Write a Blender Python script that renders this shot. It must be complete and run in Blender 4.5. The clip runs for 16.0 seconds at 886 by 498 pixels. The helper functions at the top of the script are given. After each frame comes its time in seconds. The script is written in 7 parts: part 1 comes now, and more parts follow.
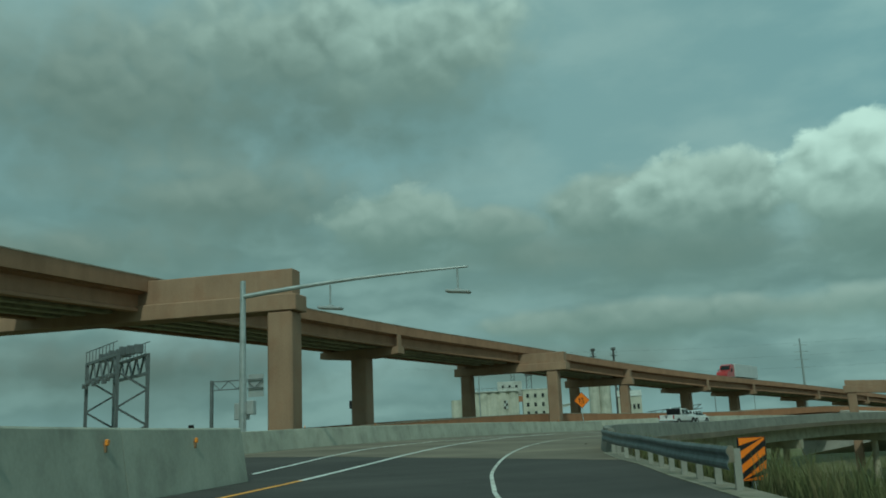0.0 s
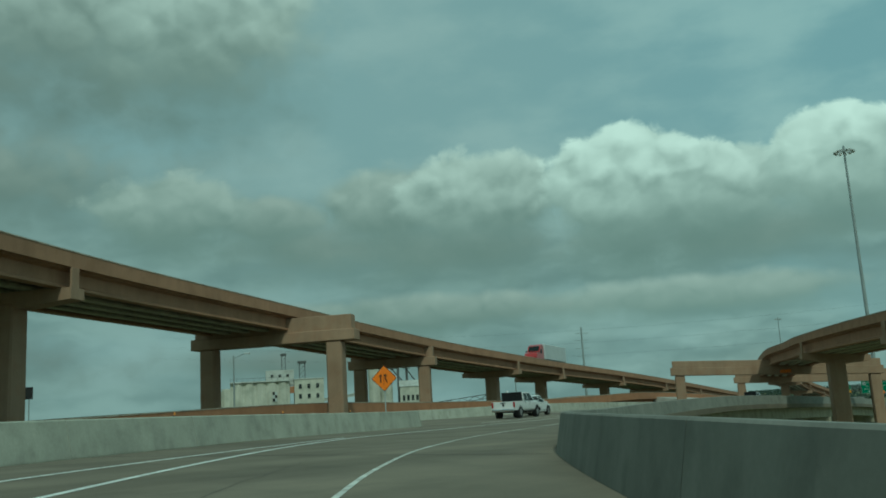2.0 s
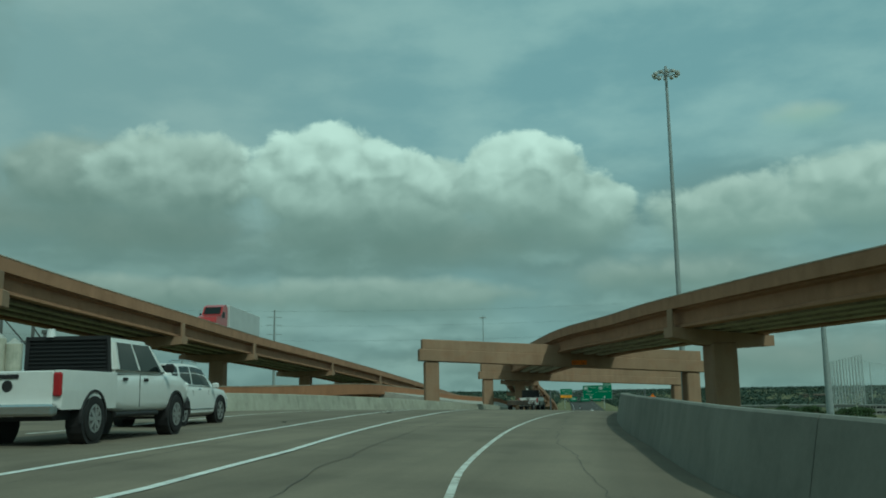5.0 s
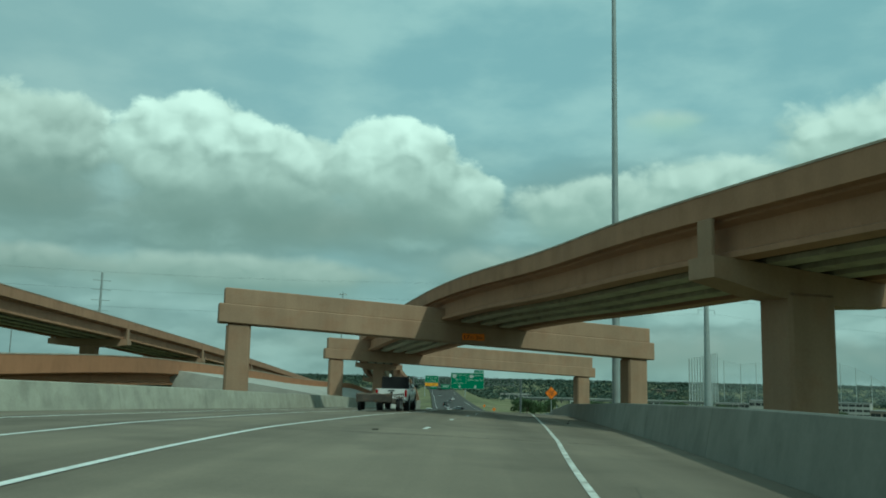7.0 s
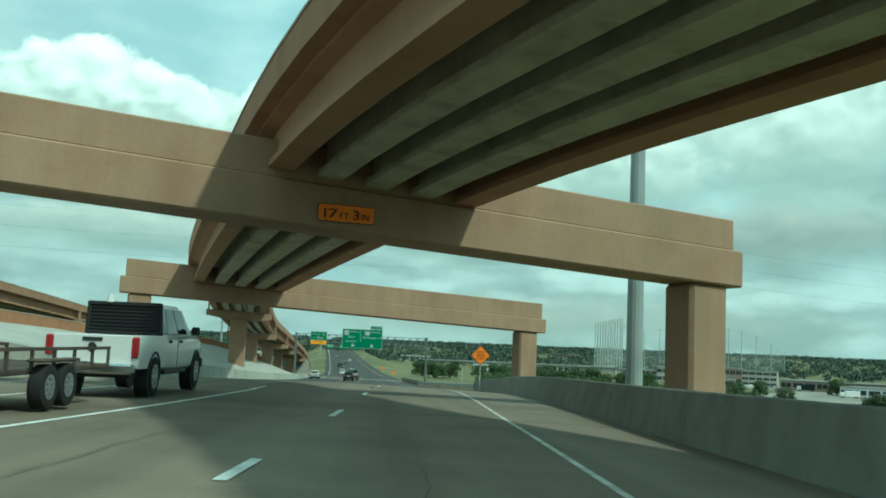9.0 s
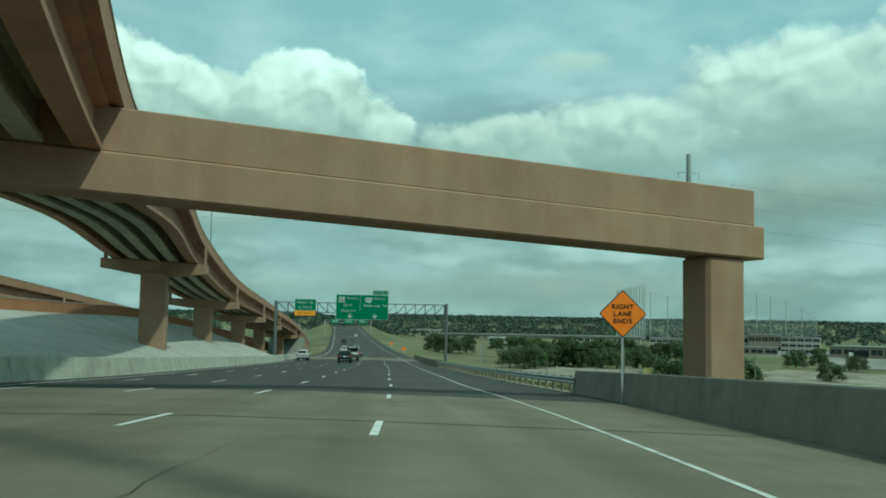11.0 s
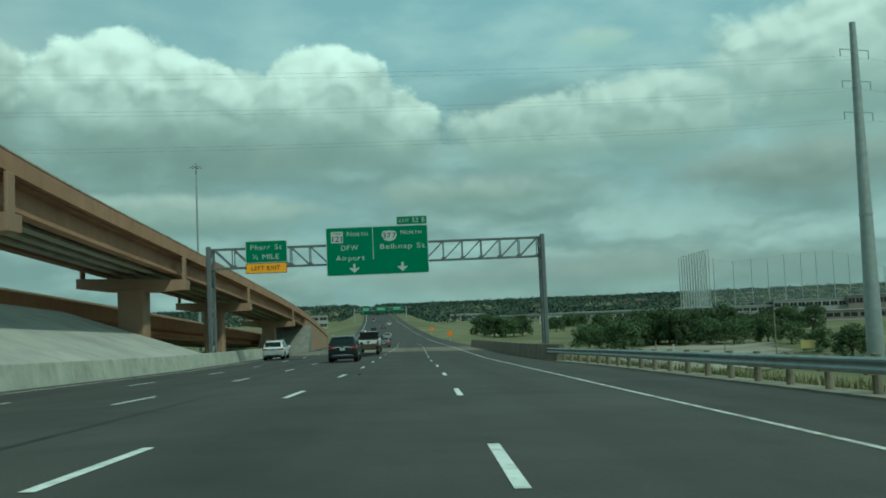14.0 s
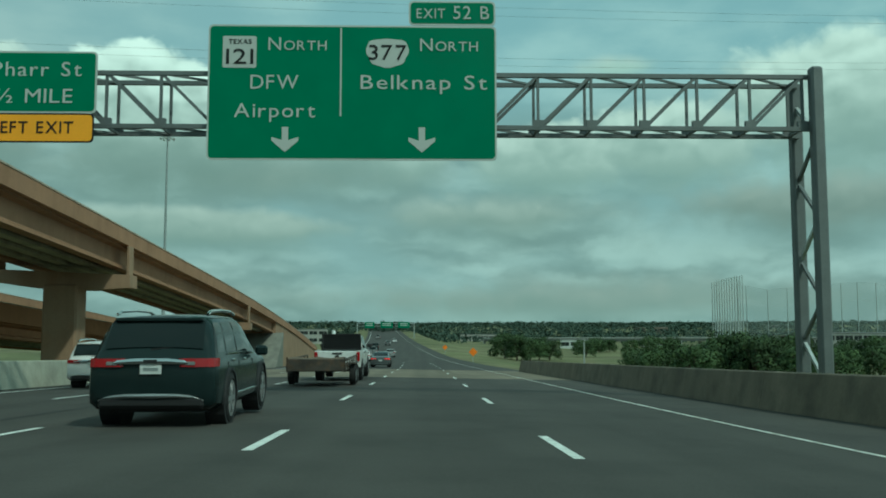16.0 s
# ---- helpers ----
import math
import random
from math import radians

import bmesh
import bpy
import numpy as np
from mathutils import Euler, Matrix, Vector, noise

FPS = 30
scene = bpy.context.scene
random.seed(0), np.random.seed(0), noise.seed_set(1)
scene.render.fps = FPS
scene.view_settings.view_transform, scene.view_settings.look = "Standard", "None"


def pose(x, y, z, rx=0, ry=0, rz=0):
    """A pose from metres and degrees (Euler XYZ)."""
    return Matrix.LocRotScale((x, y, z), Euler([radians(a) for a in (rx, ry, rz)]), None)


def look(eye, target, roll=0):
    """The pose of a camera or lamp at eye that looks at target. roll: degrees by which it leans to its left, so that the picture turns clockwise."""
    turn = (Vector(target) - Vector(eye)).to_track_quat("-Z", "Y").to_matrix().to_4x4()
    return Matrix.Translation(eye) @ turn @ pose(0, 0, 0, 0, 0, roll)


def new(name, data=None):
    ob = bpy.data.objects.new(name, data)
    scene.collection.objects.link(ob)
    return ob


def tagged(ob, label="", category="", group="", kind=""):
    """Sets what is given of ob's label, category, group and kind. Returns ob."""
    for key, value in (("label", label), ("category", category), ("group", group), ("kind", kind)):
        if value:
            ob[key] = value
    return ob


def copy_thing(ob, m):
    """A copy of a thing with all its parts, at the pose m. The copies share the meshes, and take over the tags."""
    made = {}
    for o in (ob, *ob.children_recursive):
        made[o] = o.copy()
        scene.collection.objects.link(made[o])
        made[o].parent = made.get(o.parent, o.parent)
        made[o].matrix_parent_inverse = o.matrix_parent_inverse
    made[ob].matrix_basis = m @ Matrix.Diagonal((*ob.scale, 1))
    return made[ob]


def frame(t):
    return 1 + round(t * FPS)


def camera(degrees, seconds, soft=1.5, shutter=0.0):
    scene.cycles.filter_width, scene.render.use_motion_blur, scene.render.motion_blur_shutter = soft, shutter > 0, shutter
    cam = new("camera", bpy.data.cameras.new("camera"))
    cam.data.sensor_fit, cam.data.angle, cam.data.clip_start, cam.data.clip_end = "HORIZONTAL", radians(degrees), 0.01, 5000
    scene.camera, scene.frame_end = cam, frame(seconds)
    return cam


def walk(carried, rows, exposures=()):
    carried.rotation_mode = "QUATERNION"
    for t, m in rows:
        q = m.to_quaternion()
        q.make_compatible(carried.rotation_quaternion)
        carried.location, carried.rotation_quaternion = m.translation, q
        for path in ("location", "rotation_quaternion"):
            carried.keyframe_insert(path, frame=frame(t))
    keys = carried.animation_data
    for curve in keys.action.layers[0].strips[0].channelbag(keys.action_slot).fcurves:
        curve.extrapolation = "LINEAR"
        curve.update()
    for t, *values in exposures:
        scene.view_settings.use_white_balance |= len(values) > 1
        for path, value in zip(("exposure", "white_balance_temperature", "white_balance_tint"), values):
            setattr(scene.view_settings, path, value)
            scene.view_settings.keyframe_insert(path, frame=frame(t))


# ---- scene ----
LENS = 52.62
cam = camera(LENS, 16.0, soft=1.8)
PATH = [
    (0, (48.42, -315.09, 7.45), (34.791, -300.998, 11.41), -2.46),
    (0.5, (41.55, -307.75, 7.25), (28.551, -293.0, 10.918), -2.09),
    (1, (35.25, -300.25, 7.19), (23.008, -284.9, 10.997), -1.57),
    (1.5, (29.27, -292.66, 7.33), (18.204, -276.558, 11.604), -3.13),
    (2, (23.7, -284.18, 7.53), (13.944, -267.092, 11.112), -3.37),
    (2.5, (18.34, -276.23, 7.7), (9.145, -258.873, 11.468), -4.72),
    (3, (14.07, -268.13, 7.73), (5.584, -250.444, 11.629), -2.88),
    (3.5, (10.08, -259.43, 7.63), (2.466, -241.338, 11.464), -0.55),
    (4, (6.38, -250.4, 7.55), (0.265, -231.663, 10.948), -0.09),
    (4.5, (3.48, -241.39, 7.55), (-1.269, -222.244, 10.847), -0.91),
    (5, (1.32, -232.62, 7.52), (-2.194, -213.196, 10.741), -0.96),
    (5.2, (0.6, -229.1, 7.51), (-2.321, -209.567, 10.66), 1.07),
    (7.3, (-2.36, -189.95, 7.78), (-2.684, -170.141, 10.516), 1.36),
    (7.5, (-2.17, -186.15, 7.74), (-2.327, -166.318, 10.322), 1.72),
    (8, (-2.03, -176.41, 7.64), (-1.587, -156.565, 10.088), 2.15),
    (8.5, (-1.61, -166.61, 7.42), (-0.526, -146.772, 9.715), 2.08),
    (9, (-1.09, -156.82, 7.18), (0.498, -136.996, 9.299), 2.38),
    (9.2, (-0.79, -152.94, 7.05), (0.879, -133.117, 9.115), 2.09),
    (11.3, (0.47, -106.86, 5.92), (1.873, -86.967, 7.435), 0.86),
    (11.5, (0.73, -102.32, 5.68), (2.105, -82.426, 7.215), 0.81),
    (12, (0.76, -90.81, 5.1), (2.098, -70.907, 6.546), 1.18),
    (12.5, (0.61, -79.14, 4.53), (1.75, -59.219, 5.888), 0.42),
    (13, (0.61, -67.84, 4.03), (1.603, -47.907, 5.324), -0.35),
    (13.5, (0.61, -56.61, 3.53), (1.466, -36.667, 4.773), -1.95),
    (14, (0.49, -45.78, 3.06), (1.229, -25.834, 4.334), -2.41),
    (14.5, (0.33, -34.13, 2.62), (0.789, -14.238, 4.645), -0.58),
    (15, (0.26, -22.78, 2.13), (0.808, -2.882, 4.075), -0.16),
    (15.5, (0.11, -11.34, 1.64), (0.621, 8.571, 3.45), -0.20),
    (16, (-0.19, 0.03, 1.13), (0.333, 19.946, 2.889), -0.07),
]
walk(cam, [(t, look(eye, target, roll)) for t, eye, target, roll in PATH],
     exposures=[(0.0, -0.34, 5750, -22), (5.2, -0.34, 5750, -22), (7.5, 0.1, 5750, -22), (8.4, 0.3, 5745, -22), (9.0, 0.65, 5740, -22), (9.4, 0.65, 5740, -22), (11.3, 0.15, 5750, -22), (12.0, 0.05, 5750, -22), (16.0, 0.0, 5750, -22)])
# ---------- sky, sun ----------
SUN_DIR = Vector((0.60, -0.70, 1.0)).normalized()   # towards the sun
sun = new("sun", bpy.data.lights.new("sun", "SUN"))
sun.data.energy, sun.data.angle, sun.data.color = 1.75, radians(2.0), (1.0, 0.95, 0.86)
sun.matrix_world = look((0, 0, 60), Vector((0, 0, 60)) - SUN_DIR)
tagged(sun, kind="structure")

world = bpy.data.worlds.new("sky")
scene.world = world
world.use_nodes = True
WN, WL = world.node_tree.nodes, world.node_tree.links
WN.clear()


def wn(kind, *ins, op=None):
    """A node of the sky with its inputs filled from values or sockets; returns its first output."""
    n = WN.new(kind)
    if op:
        n.operation = op
    for i, v in enumerate(ins):
        if v is None:
            continue
        if isinstance(v, bpy.types.NodeSocket):
            WL.new(v, n.inputs[i])
        else:
            n.inputs[i].default_value = v
    return n.outputs[0]


def wm(op, *ins):
    return wn("ShaderNodeMath", *ins, op=op)


def wmix(fac, a, b):
    n = WN.new("ShaderNodeMix")
    n.data_type = "RGBA"
    for socket, v in ((n.inputs[0], fac), (n.inputs[6], a), (n.inputs[7], b)):
        if isinstance(v, bpy.types.NodeSocket):
            WL.new(v, socket)
        else:
            socket.default_value = v if not isinstance(v, tuple) else (*v, 1)
    return n.outputs[2]


def wsmooth(x, lo, hi):
    n = WN.new("ShaderNodeMapRange")
    n.interpolation_type = "SMOOTHSTEP"
    WL.new(x, n.inputs[0])
    n.inputs[1].default_value, n.inputs[2].default_value = lo, hi
    return n.outputs[0]


sky = WN.new("ShaderNodeTexSky")
sky.sky_type, sky.sun_disc = "NISHITA", False
sky.sun_elevation = math.asin(SUN_DIR.z)
sky.sun_rotation = math.atan2(SUN_DIR.x, SUN_DIR.y)
sky.air_density, sky.dust_density = 1.0, 2.5
coord = WN.new("ShaderNodeTexCoord").outputs["Generated"]
sep = WN.new("ShaderNodeSeparateXYZ")
WL.new(coord, sep.inputs[0])
dx, dy, dz = sep.outputs
AZ = wm("MULTIPLY", wm("ARCTAN2", dx, dy), 57.2958)          # degrees, clockwise from +y
EL = wm("MULTIPLY", wm("ARCSINE", dz), 57.2958)
flat = wn("ShaderNodeCombineXYZ", AZ, wm("MULTIPLY", EL, 1.25), 0.0)


def fbm(scale, detail, rough, seed, stretch=1.0):
    v = flat
    if stretch != 1.0:
        v = wn("ShaderNodeCombineXYZ", AZ, wm("MULTIPLY", EL, stretch), 0.0)
    v = wn("ShaderNodeVectorMath", v, (seed * 17.3, seed * 9.1, seed), op="ADD")
    return wn("ShaderNodeTexNoise", v, None, scale, detail, rough)


puff = fbm(0.20, 6.0, 0.53, 1.0)          # billows a few degrees wide
broad = fbm(0.055, 4.0, 0.50, 3.0, 2.6)   # long flat layers
mottle = fbm(0.11, 5.0, 0.52, 4.0, 2.2)

# cauliflower heads: round cells in several sizes, pushed about by a slow swirl
swirl = WN.new("ShaderNodeTexNoise")
WL.new(flat, swirl.inputs["Vector"])
swirl.inputs["Scale"].default_value, swirl.inputs["Detail"].default_value = 0.42, 3.0
pushed = wn("ShaderNodeVectorMath", swirl.outputs["Color"], (2.6, 2.2, 0.0), op="MULTIPLY")
pushed = wn("ShaderNodeVectorMath", flat, pushed, op="ADD")


def heads(shift, stretch=(1.0, 1.0, 1.0), scale=0.40, detail=3.0):
    """Height of the billows, 0 in the creases to 1 on the crowns, read a little aside by shift."""
    v = wn("ShaderNodeVectorMath", pushed, stretch, op="MULTIPLY")
    v = wn("ShaderNodeVectorMath", v, shift, op="ADD")
    n = WN.new("ShaderNodeTexVoronoi")
    n.voronoi_dimensions, n.feature, n.normalize = "2D", "SMOOTH_F1", True
    WL.new(v, n.inputs["Vector"])
    n.inputs["Scale"].default_value, n.inputs["Detail"].default_value = scale, detail
    n.inputs["Roughness"].default_value, n.inputs["Lacunarity"].default_value = 0.52, 2.15
    n.inputs["Smoothness"].default_value = 0.35
    return wm("SUBTRACT", 1.0, n.outputs["Distance"])


bump = heads((0.0, 0.0, 0.0))
crowns = heads((0.0, 0.0, 0.0), detail=0.8)
relief = wm("SUBTRACT", crowns, heads((0.35, 1.0, 0.0), detail=0.8))           # slopes that face up towards the sun
rows = heads((3.0, 7.0, 0.0), (0.40, 1.5, 1.0), 0.30, 1.0)
edge = wm("ADD", wm("MULTIPLY", wm("SUBTRACT", bump, 0.62), 2.0), wm("MULTIPLY", wm("SUBTRACT", puff, 0.5), 1.6))
mist = wm("ADD", wm("MULTIPLY", wm("SUBTRACT", crowns, 0.62), 1.3), wm("MULTIPLY", wm("SUBTRACT", puff, 0.5), 2.4))

# clear sky, hazier towards the horizon
clear = wmix(0.85, wn("ShaderNodeVectorMath", sky.outputs[0], (0.1, 0.1, 0.1), op="MULTIPLY"), (0.29, 0.445, 0.475))
haze = wsmooth(EL, 18.0, 2.0)
col = wmix(wm("MULTIPLY", haze, 0.7), clear, (0.30, 0.395, 0.395))
# thin high veil, thicker and greyer to the north-west
west = wsmooth(AZ, 0.0, -34.0)
col = wmix(wm("MULTIPLY", west, 0.75), col, (0.315, 0.415, 0.43))
col = wmix(wm("MULTIPLY", wsmooth(mottle, 0.36, 0.70), 0.6), col, wmix(west, (0.48, 0.61, 0.61), (0.43, 0.52, 0.52)))
# layered cloud near the horizon: grey sheets with rows of paler billows between
lay = wm("MULTIPLY", wsmooth(broad, 0.26, 0.54), wsmooth(EL, 17.0, 10.0))
pale = wm("ADD", wm("MULTIPLY", rows, 0.75), wm("MULTIPLY", wm("SUBTRACT", mottle, 0.5), 0.9))
sheet = wmix(wsmooth(pale, 0.34, 0.72), (0.215, 0.285, 0.275), (0.43, 0.53, 0.51))
col = wmix(wm("MULTIPLY", lay, 0.85), col, wmix(wm("MULTIPLY", west, 0.45), sheet, (0.21, 0.28, 0.28)))


def cloud(a, e, ra, re, top=0.8, low=0.2, soft=0.35, wob=1.0):
    """One cumulus heap at azimuth a, elevation e (degrees), half sizes ra and re: pale billowed top, grey flat foot."""
    global col
    u = wm("DIVIDE", wm("SUBTRACT", AZ, a), ra)
    v = wm("DIVIDE", wm("SUBTRACT", EL, e), re)
    vv = wm("ADD", wm("MAXIMUM", v, 0.0), wm("MULTIPLY", wm("MINIMUM", v, 0.0), 0.42))      # the foot spreads flatter
    r = wm("SQRT", wm("ADD", wm("MULTIPLY", u, u), wm("MULTIPLY", vv, vv)))
    m = wm("ADD", wm("SUBTRACT", 1.0, r), wm("MULTIPLY", edge if soft < 0.4 else mist, 0.32 * wob))
    firm = wm("ADD", soft, wm("MULTIPLY", wsmooth(v, 0.15, -0.7), 0.6))                     # crisp crown, misty foot
    alpha = wsmooth(wm("DIVIDE", m, firm), 0.0, 1.0)
    footfade = wsmooth(wm("ADD", v, wm("MULTIPLY", wm("SUBTRACT", mottle, 0.5), 1.6)), -1.9, -0.3)
    alpha = wm("MULTIPLY", alpha, footfade)
    lit = wm("ADD", wm("MULTIPLY", v, 0.62), wm("ADD", 0.10, wm("MULTIPLY", wm("MULTIPLY", relief, wsmooth(v, -0.9, 0.6)), 0.95 if soft < 0.4 else 0.7)))
    lit = wm("ADD", lit, wm("MULTIPLY", wm("SUBTRACT", puff, 0.5), 0.45))
    shade = wsmooth(lit, -0.55, 0.95)
    col = wmix(alpha, col, wmix(shade, (low * 0.86, low * 1.17, low * 1.08), (top * 0.93, top * 1.05, top * 0.97)))


# the great grey bank and its neighbours, then the bright heaps
cloud(-66, 20.5, 21, 8.5, 0.40, 0.165, 0.9, 1.1)
cloud(-57, 14.6, 15, 3.8, 0.40, 0.175, 0.9, 1.1)
cloud(-53, 24.0, 11, 6.4, 0.58, 0.16, 0.7, 1.2)
cloud(-44.5, 23.8, 9.5, 5.8, 0.66, 0.18, 0.6, 1.1)
cloud(-68, 11.0, 12, 2.6, 0.34, 0.19, 0.8, 1.0)
cloud(-38, 10.6, 9.0, 2.2, 0.36, 0.21, 0.9, 1.0)
cloud(-41.2, 12.4, 4.6, 2.0, 0.44, 0.22, 0.42, 1.0)
cloud(-46.8, 13.0, 5.6, 2.7, 0.52, 0.22, 0.30, 0.9)
cloud(-29, 10.0, 13.0, 2.4, 0.38, 0.225, 0.9, 1.0)
cloud(-11, 9.6, 17.0, 2.2, 0.40, 0.235, 0.9, 1.0)
cloud(-33.0, 13.0, 5.4, 3.1, 0.50, 0.21, 0.38, 0.9)
cloud(-27.2, 13.0, 5.8, 3.5, 0.66, 0.21, 0.22, 0.9)
cloud(-12.3, 12.4, 6.0, 3.1, 0.80, 0.23, 0.15, 0.8)
cloud(-0.9, 11.4, 3.2, 2.6, 0.78, 0.26, 0.15, 0.8)
cloud(-17.7, 13.0, 5.6, 4.3, 0.86, 0.225, 0.15, 0.8)
cloud(-4.9, 13.0, 4.6, 3.8, 0.88, 0.24, 0.14, 0.75)
cloud(13.0, 16.1, 3.4, 1.0, 0.56, 0.44, 0.8, 1.2)
cloud(26.5, 13.4, 9.0, 4.6, 0.74, 0.28, 0.34, 0.9)
cloud(37.0, 14.6, 9.0, 5.0, 0.74, 0.28, 0.34, 0.9)
cloud(15.8, 11.2, 6.6, 3.0, 0.66, 0.28, 0.30, 0.9)
cloud(8.0, 10.6, 6.0, 2.5, 0.62, 0.29, 0.30, 0.9)
cloud(24.0, 7.2, 13.0, 2.4, 0.38, 0.19, 0.8, 1.0)
cloud(5.0, 7.0, 12.0, 1.8, 0.46, 0.24, 0.8, 1.0)
cloud(-14.0, 6.2, 12.0, 1.5, 0.50, 0.25, 0.45, 1.0)
cloud(9.0, 1.6, 30.0, 2.2, 0.36, 0.25, 0.9, 0.8)
cloud(-64.0, 4.0, 18.0, 3.0, 0.24, 0.16, 0.9, 1.0)
cloud(-38.0, 3.4, 15.0, 1.8, 0.28, 0.19, 0.9, 1.0)
cloud(-32.0, 6.2, 12.0, 1.5, 0.44, 0.22, 0.45, 1.0)

SKY_STRENGTH = 1.0
bg = WN.new("ShaderNodeBackground")
WL.new(col, bg.inputs[0])
bg.inputs[1].default_value = SKY_STRENGTH
WL.new(bg.outputs[0], WN.new("ShaderNodeOutputWorld").inputs[0])

# ---------- materials ----------
def material(name, color, rough=0.85, metal=0.0, vary=0.25, scale=0.6, fine=14.0, bump=0.15, stain=None, random=0.0, streak=False, emit=0.0, spec=0.35, lanes=0.0):
    """A surface with broad stains, fine grain and relief at real size."""
    m = bpy.data.materials.new(name)
    m.use_nodes = True
    n, l = m.node_tree.nodes, m.node_tree.links
    b = n["Principled BSDF"]
    b.inputs["Roughness"].default_value, b.inputs["Metallic"].default_value = rough, metal
    b.inputs["Specular IOR Level"].default_value = spec
    geo = n.new("ShaderNodeNewGeometry")

    def noise_at(s, detail, stretch=None):
        t = n.new("ShaderNodeTexNoise")
        t.inputs["Scale"].default_value, t.inputs["Detail"].default_value = s, detail
        if stretch:
            mp = n.new("ShaderNodeMapping")
            mp.inputs["Scale"].default_value = stretch
            l.new(geo.outputs["Position"], mp.inputs[0])
            l.new(mp.outputs[0], t.inputs["Vector"])
        else:
            l.new(geo.outputs["Position"], t.inputs["Vector"])
        return t.outputs[0]

    def ramp(v, lo, hi, a, c):
        r = n.new("ShaderNodeMapRange")
        l.new(v, r.inputs[0])
        for i, q in zip((1, 2, 3, 4), (lo, hi, a, c)):
            r.inputs[i].default_value = q
        return r.outputs[0]

    def times(a, c):
        q = n.new("ShaderNodeMath")
        q.operation = "MULTIPLY"
        l.new(a, q.inputs[0])
        if isinstance(c, bpy.types.NodeSocket):
            l.new(c, q.inputs[1])
        else:
            q.inputs[1].default_value = c
        return q.outputs[0]

    wide, grain = noise_at(scale, 5.0), noise_at(fine, 3.0)
    k = times(ramp(wide, 0.3, 0.7, 1 - vary, 1 + vary), ramp(grain, 0.25, 0.75, 1 - vary * 0.5, 1 + vary * 0.5))
    if streak:      # rain streaks run down the faces
        k = times(k, ramp(noise_at(1.0, 4.0, (1.6, 1.6, 0.12)), 0.35, 0.65, 1 - vary * 0.6, 1 + vary * 0.35))
    if lanes:       # traffic wears long pale and dark bands into a road
        k = times(k, ramp(noise_at(1.0, 5.0, (0.75, 0.012, 0.2)), 0.35, 0.65, 1 - lanes, 1 + lanes))
        k = times(k, ramp(noise_at(1.0, 6.0, (0.9, 0.35, 0.5)), 0.58, 0.72, 1.0, 1 - lanes))
    if random:
        k = times(k, ramp(n.new("ShaderNodeObjectInfo").outputs["Random"], 0, 1, 1 - random, 1 + random))
    mix = n.new("ShaderNodeMix")
    mix.data_type = "RGBA"
    mix.inputs[6].default_value = (*color, 1)
    mix.inputs[7].default_value = (*(stain or color), 1)
    l.new(ramp(noise_at(scale * 2.3, 6.0), 0.48, 0.68, 0, 1), mix.inputs[0])
    vm = n.new("ShaderNodeVectorMath")
    vm.operation = "SCALE"
    l.new(mix.outputs[2], vm.inputs[0])
    l.new(k, vm.inputs["Scale"])
    l.new(vm.outputs[0], b.inputs["Base Color"])
    if bump:
        bp = n.new("ShaderNodeBump")
        bp.inputs["Strength"].default_value, bp.inputs["Distance"].default_value = bump, 0.02
        l.new(grain, bp.inputs["Height"])
        l.new(bp.outputs[0], b.inputs["Normal"])
    if emit:
        b.inputs["Emission Color"].default_value = (*color, 1)
        b.inputs["Emission Strength"].default_value = emit
    return m


def glass(name, color, rough=0.05, spec=0.28):
    m = bpy.data.materials.new(name)
    m.use_nodes = True
    b = m.node_tree.nodes["Principled BSDF"]
    b.inputs["Base Color"].default_value = (*color, 1)
    b.inputs["Roughness"].default_value, b.inputs["Specular IOR Level"].default_value = rough, spec
    return m


M_TAN = material("tan_painted_concrete", (0.312, 0.208, 0.134), 0.8, vary=0.12, scale=0.35, fine=9, bump=0.08, stain=(0.30, 0.185, 0.115), streak=True)
M_FASCIA = material("brown_painted_fascia", (0.355, 0.200, 0.118), 0.8, vary=0.10, scale=0.35, fine=9, bump=0.08, stain=(0.31, 0.172, 0.098), streak=True)
M_RUST = material("terracotta_painted_concrete", (0.385, 0.19, 0.10), 0.8, vary=0.07, scale=0.4, fine=9, bump=0.08, stain=(0.34, 0.165, 0.085), streak=True)
M_GIRDER = material("bare_girder_concrete", (0.40, 0.37, 0.275), 0.85, vary=0.14, scale=0.5, fine=10, bump=0.1, stain=(0.31, 0.285, 0.21), streak=True)
# Deck concrete coloured near black to imitate the shade between the girders.
M_SOFFIT_SHADE = material("shade_darkened_deck_concrete", (0.10, 0.108, 0.092), 0.9, vary=0.15, scale=0.5, fine=8)
M_BARRIER = material("barrier_concrete", (0.385, 0.385, 0.315), 0.85, vary=0.13, scale=0.7, fine=12, bump=0.12, stain=(0.32, 0.32, 0.26), random=0.06, streak=True)
# Darker copy of the barrier concrete: shade on faces turned from the sun.
M_BARRIER_SHADED = material("shaded_grey_barrier_concrete", (0.212, 0.212, 0.182), 0.85, vary=0.10, scale=0.6, fine=12, bump=0.1, stain=(0.175, 0.175, 0.15), random=0.05, streak=True)
M_PAVE = material("concrete_pavement", (0.175, 0.149, 0.109), 0.9, lanes=0.18, vary=0.15, scale=0.22, fine=20, bump=0.15, stain=(0.148, 0.126, 0.093))
M_ASPHALT = material("asphalt", (0.060, 0.056, 0.050), 0.9, lanes=0.14, vary=0.16, scale=0.25, fine=24, bump=0.25, stain=(0.050, 0.047, 0.042))
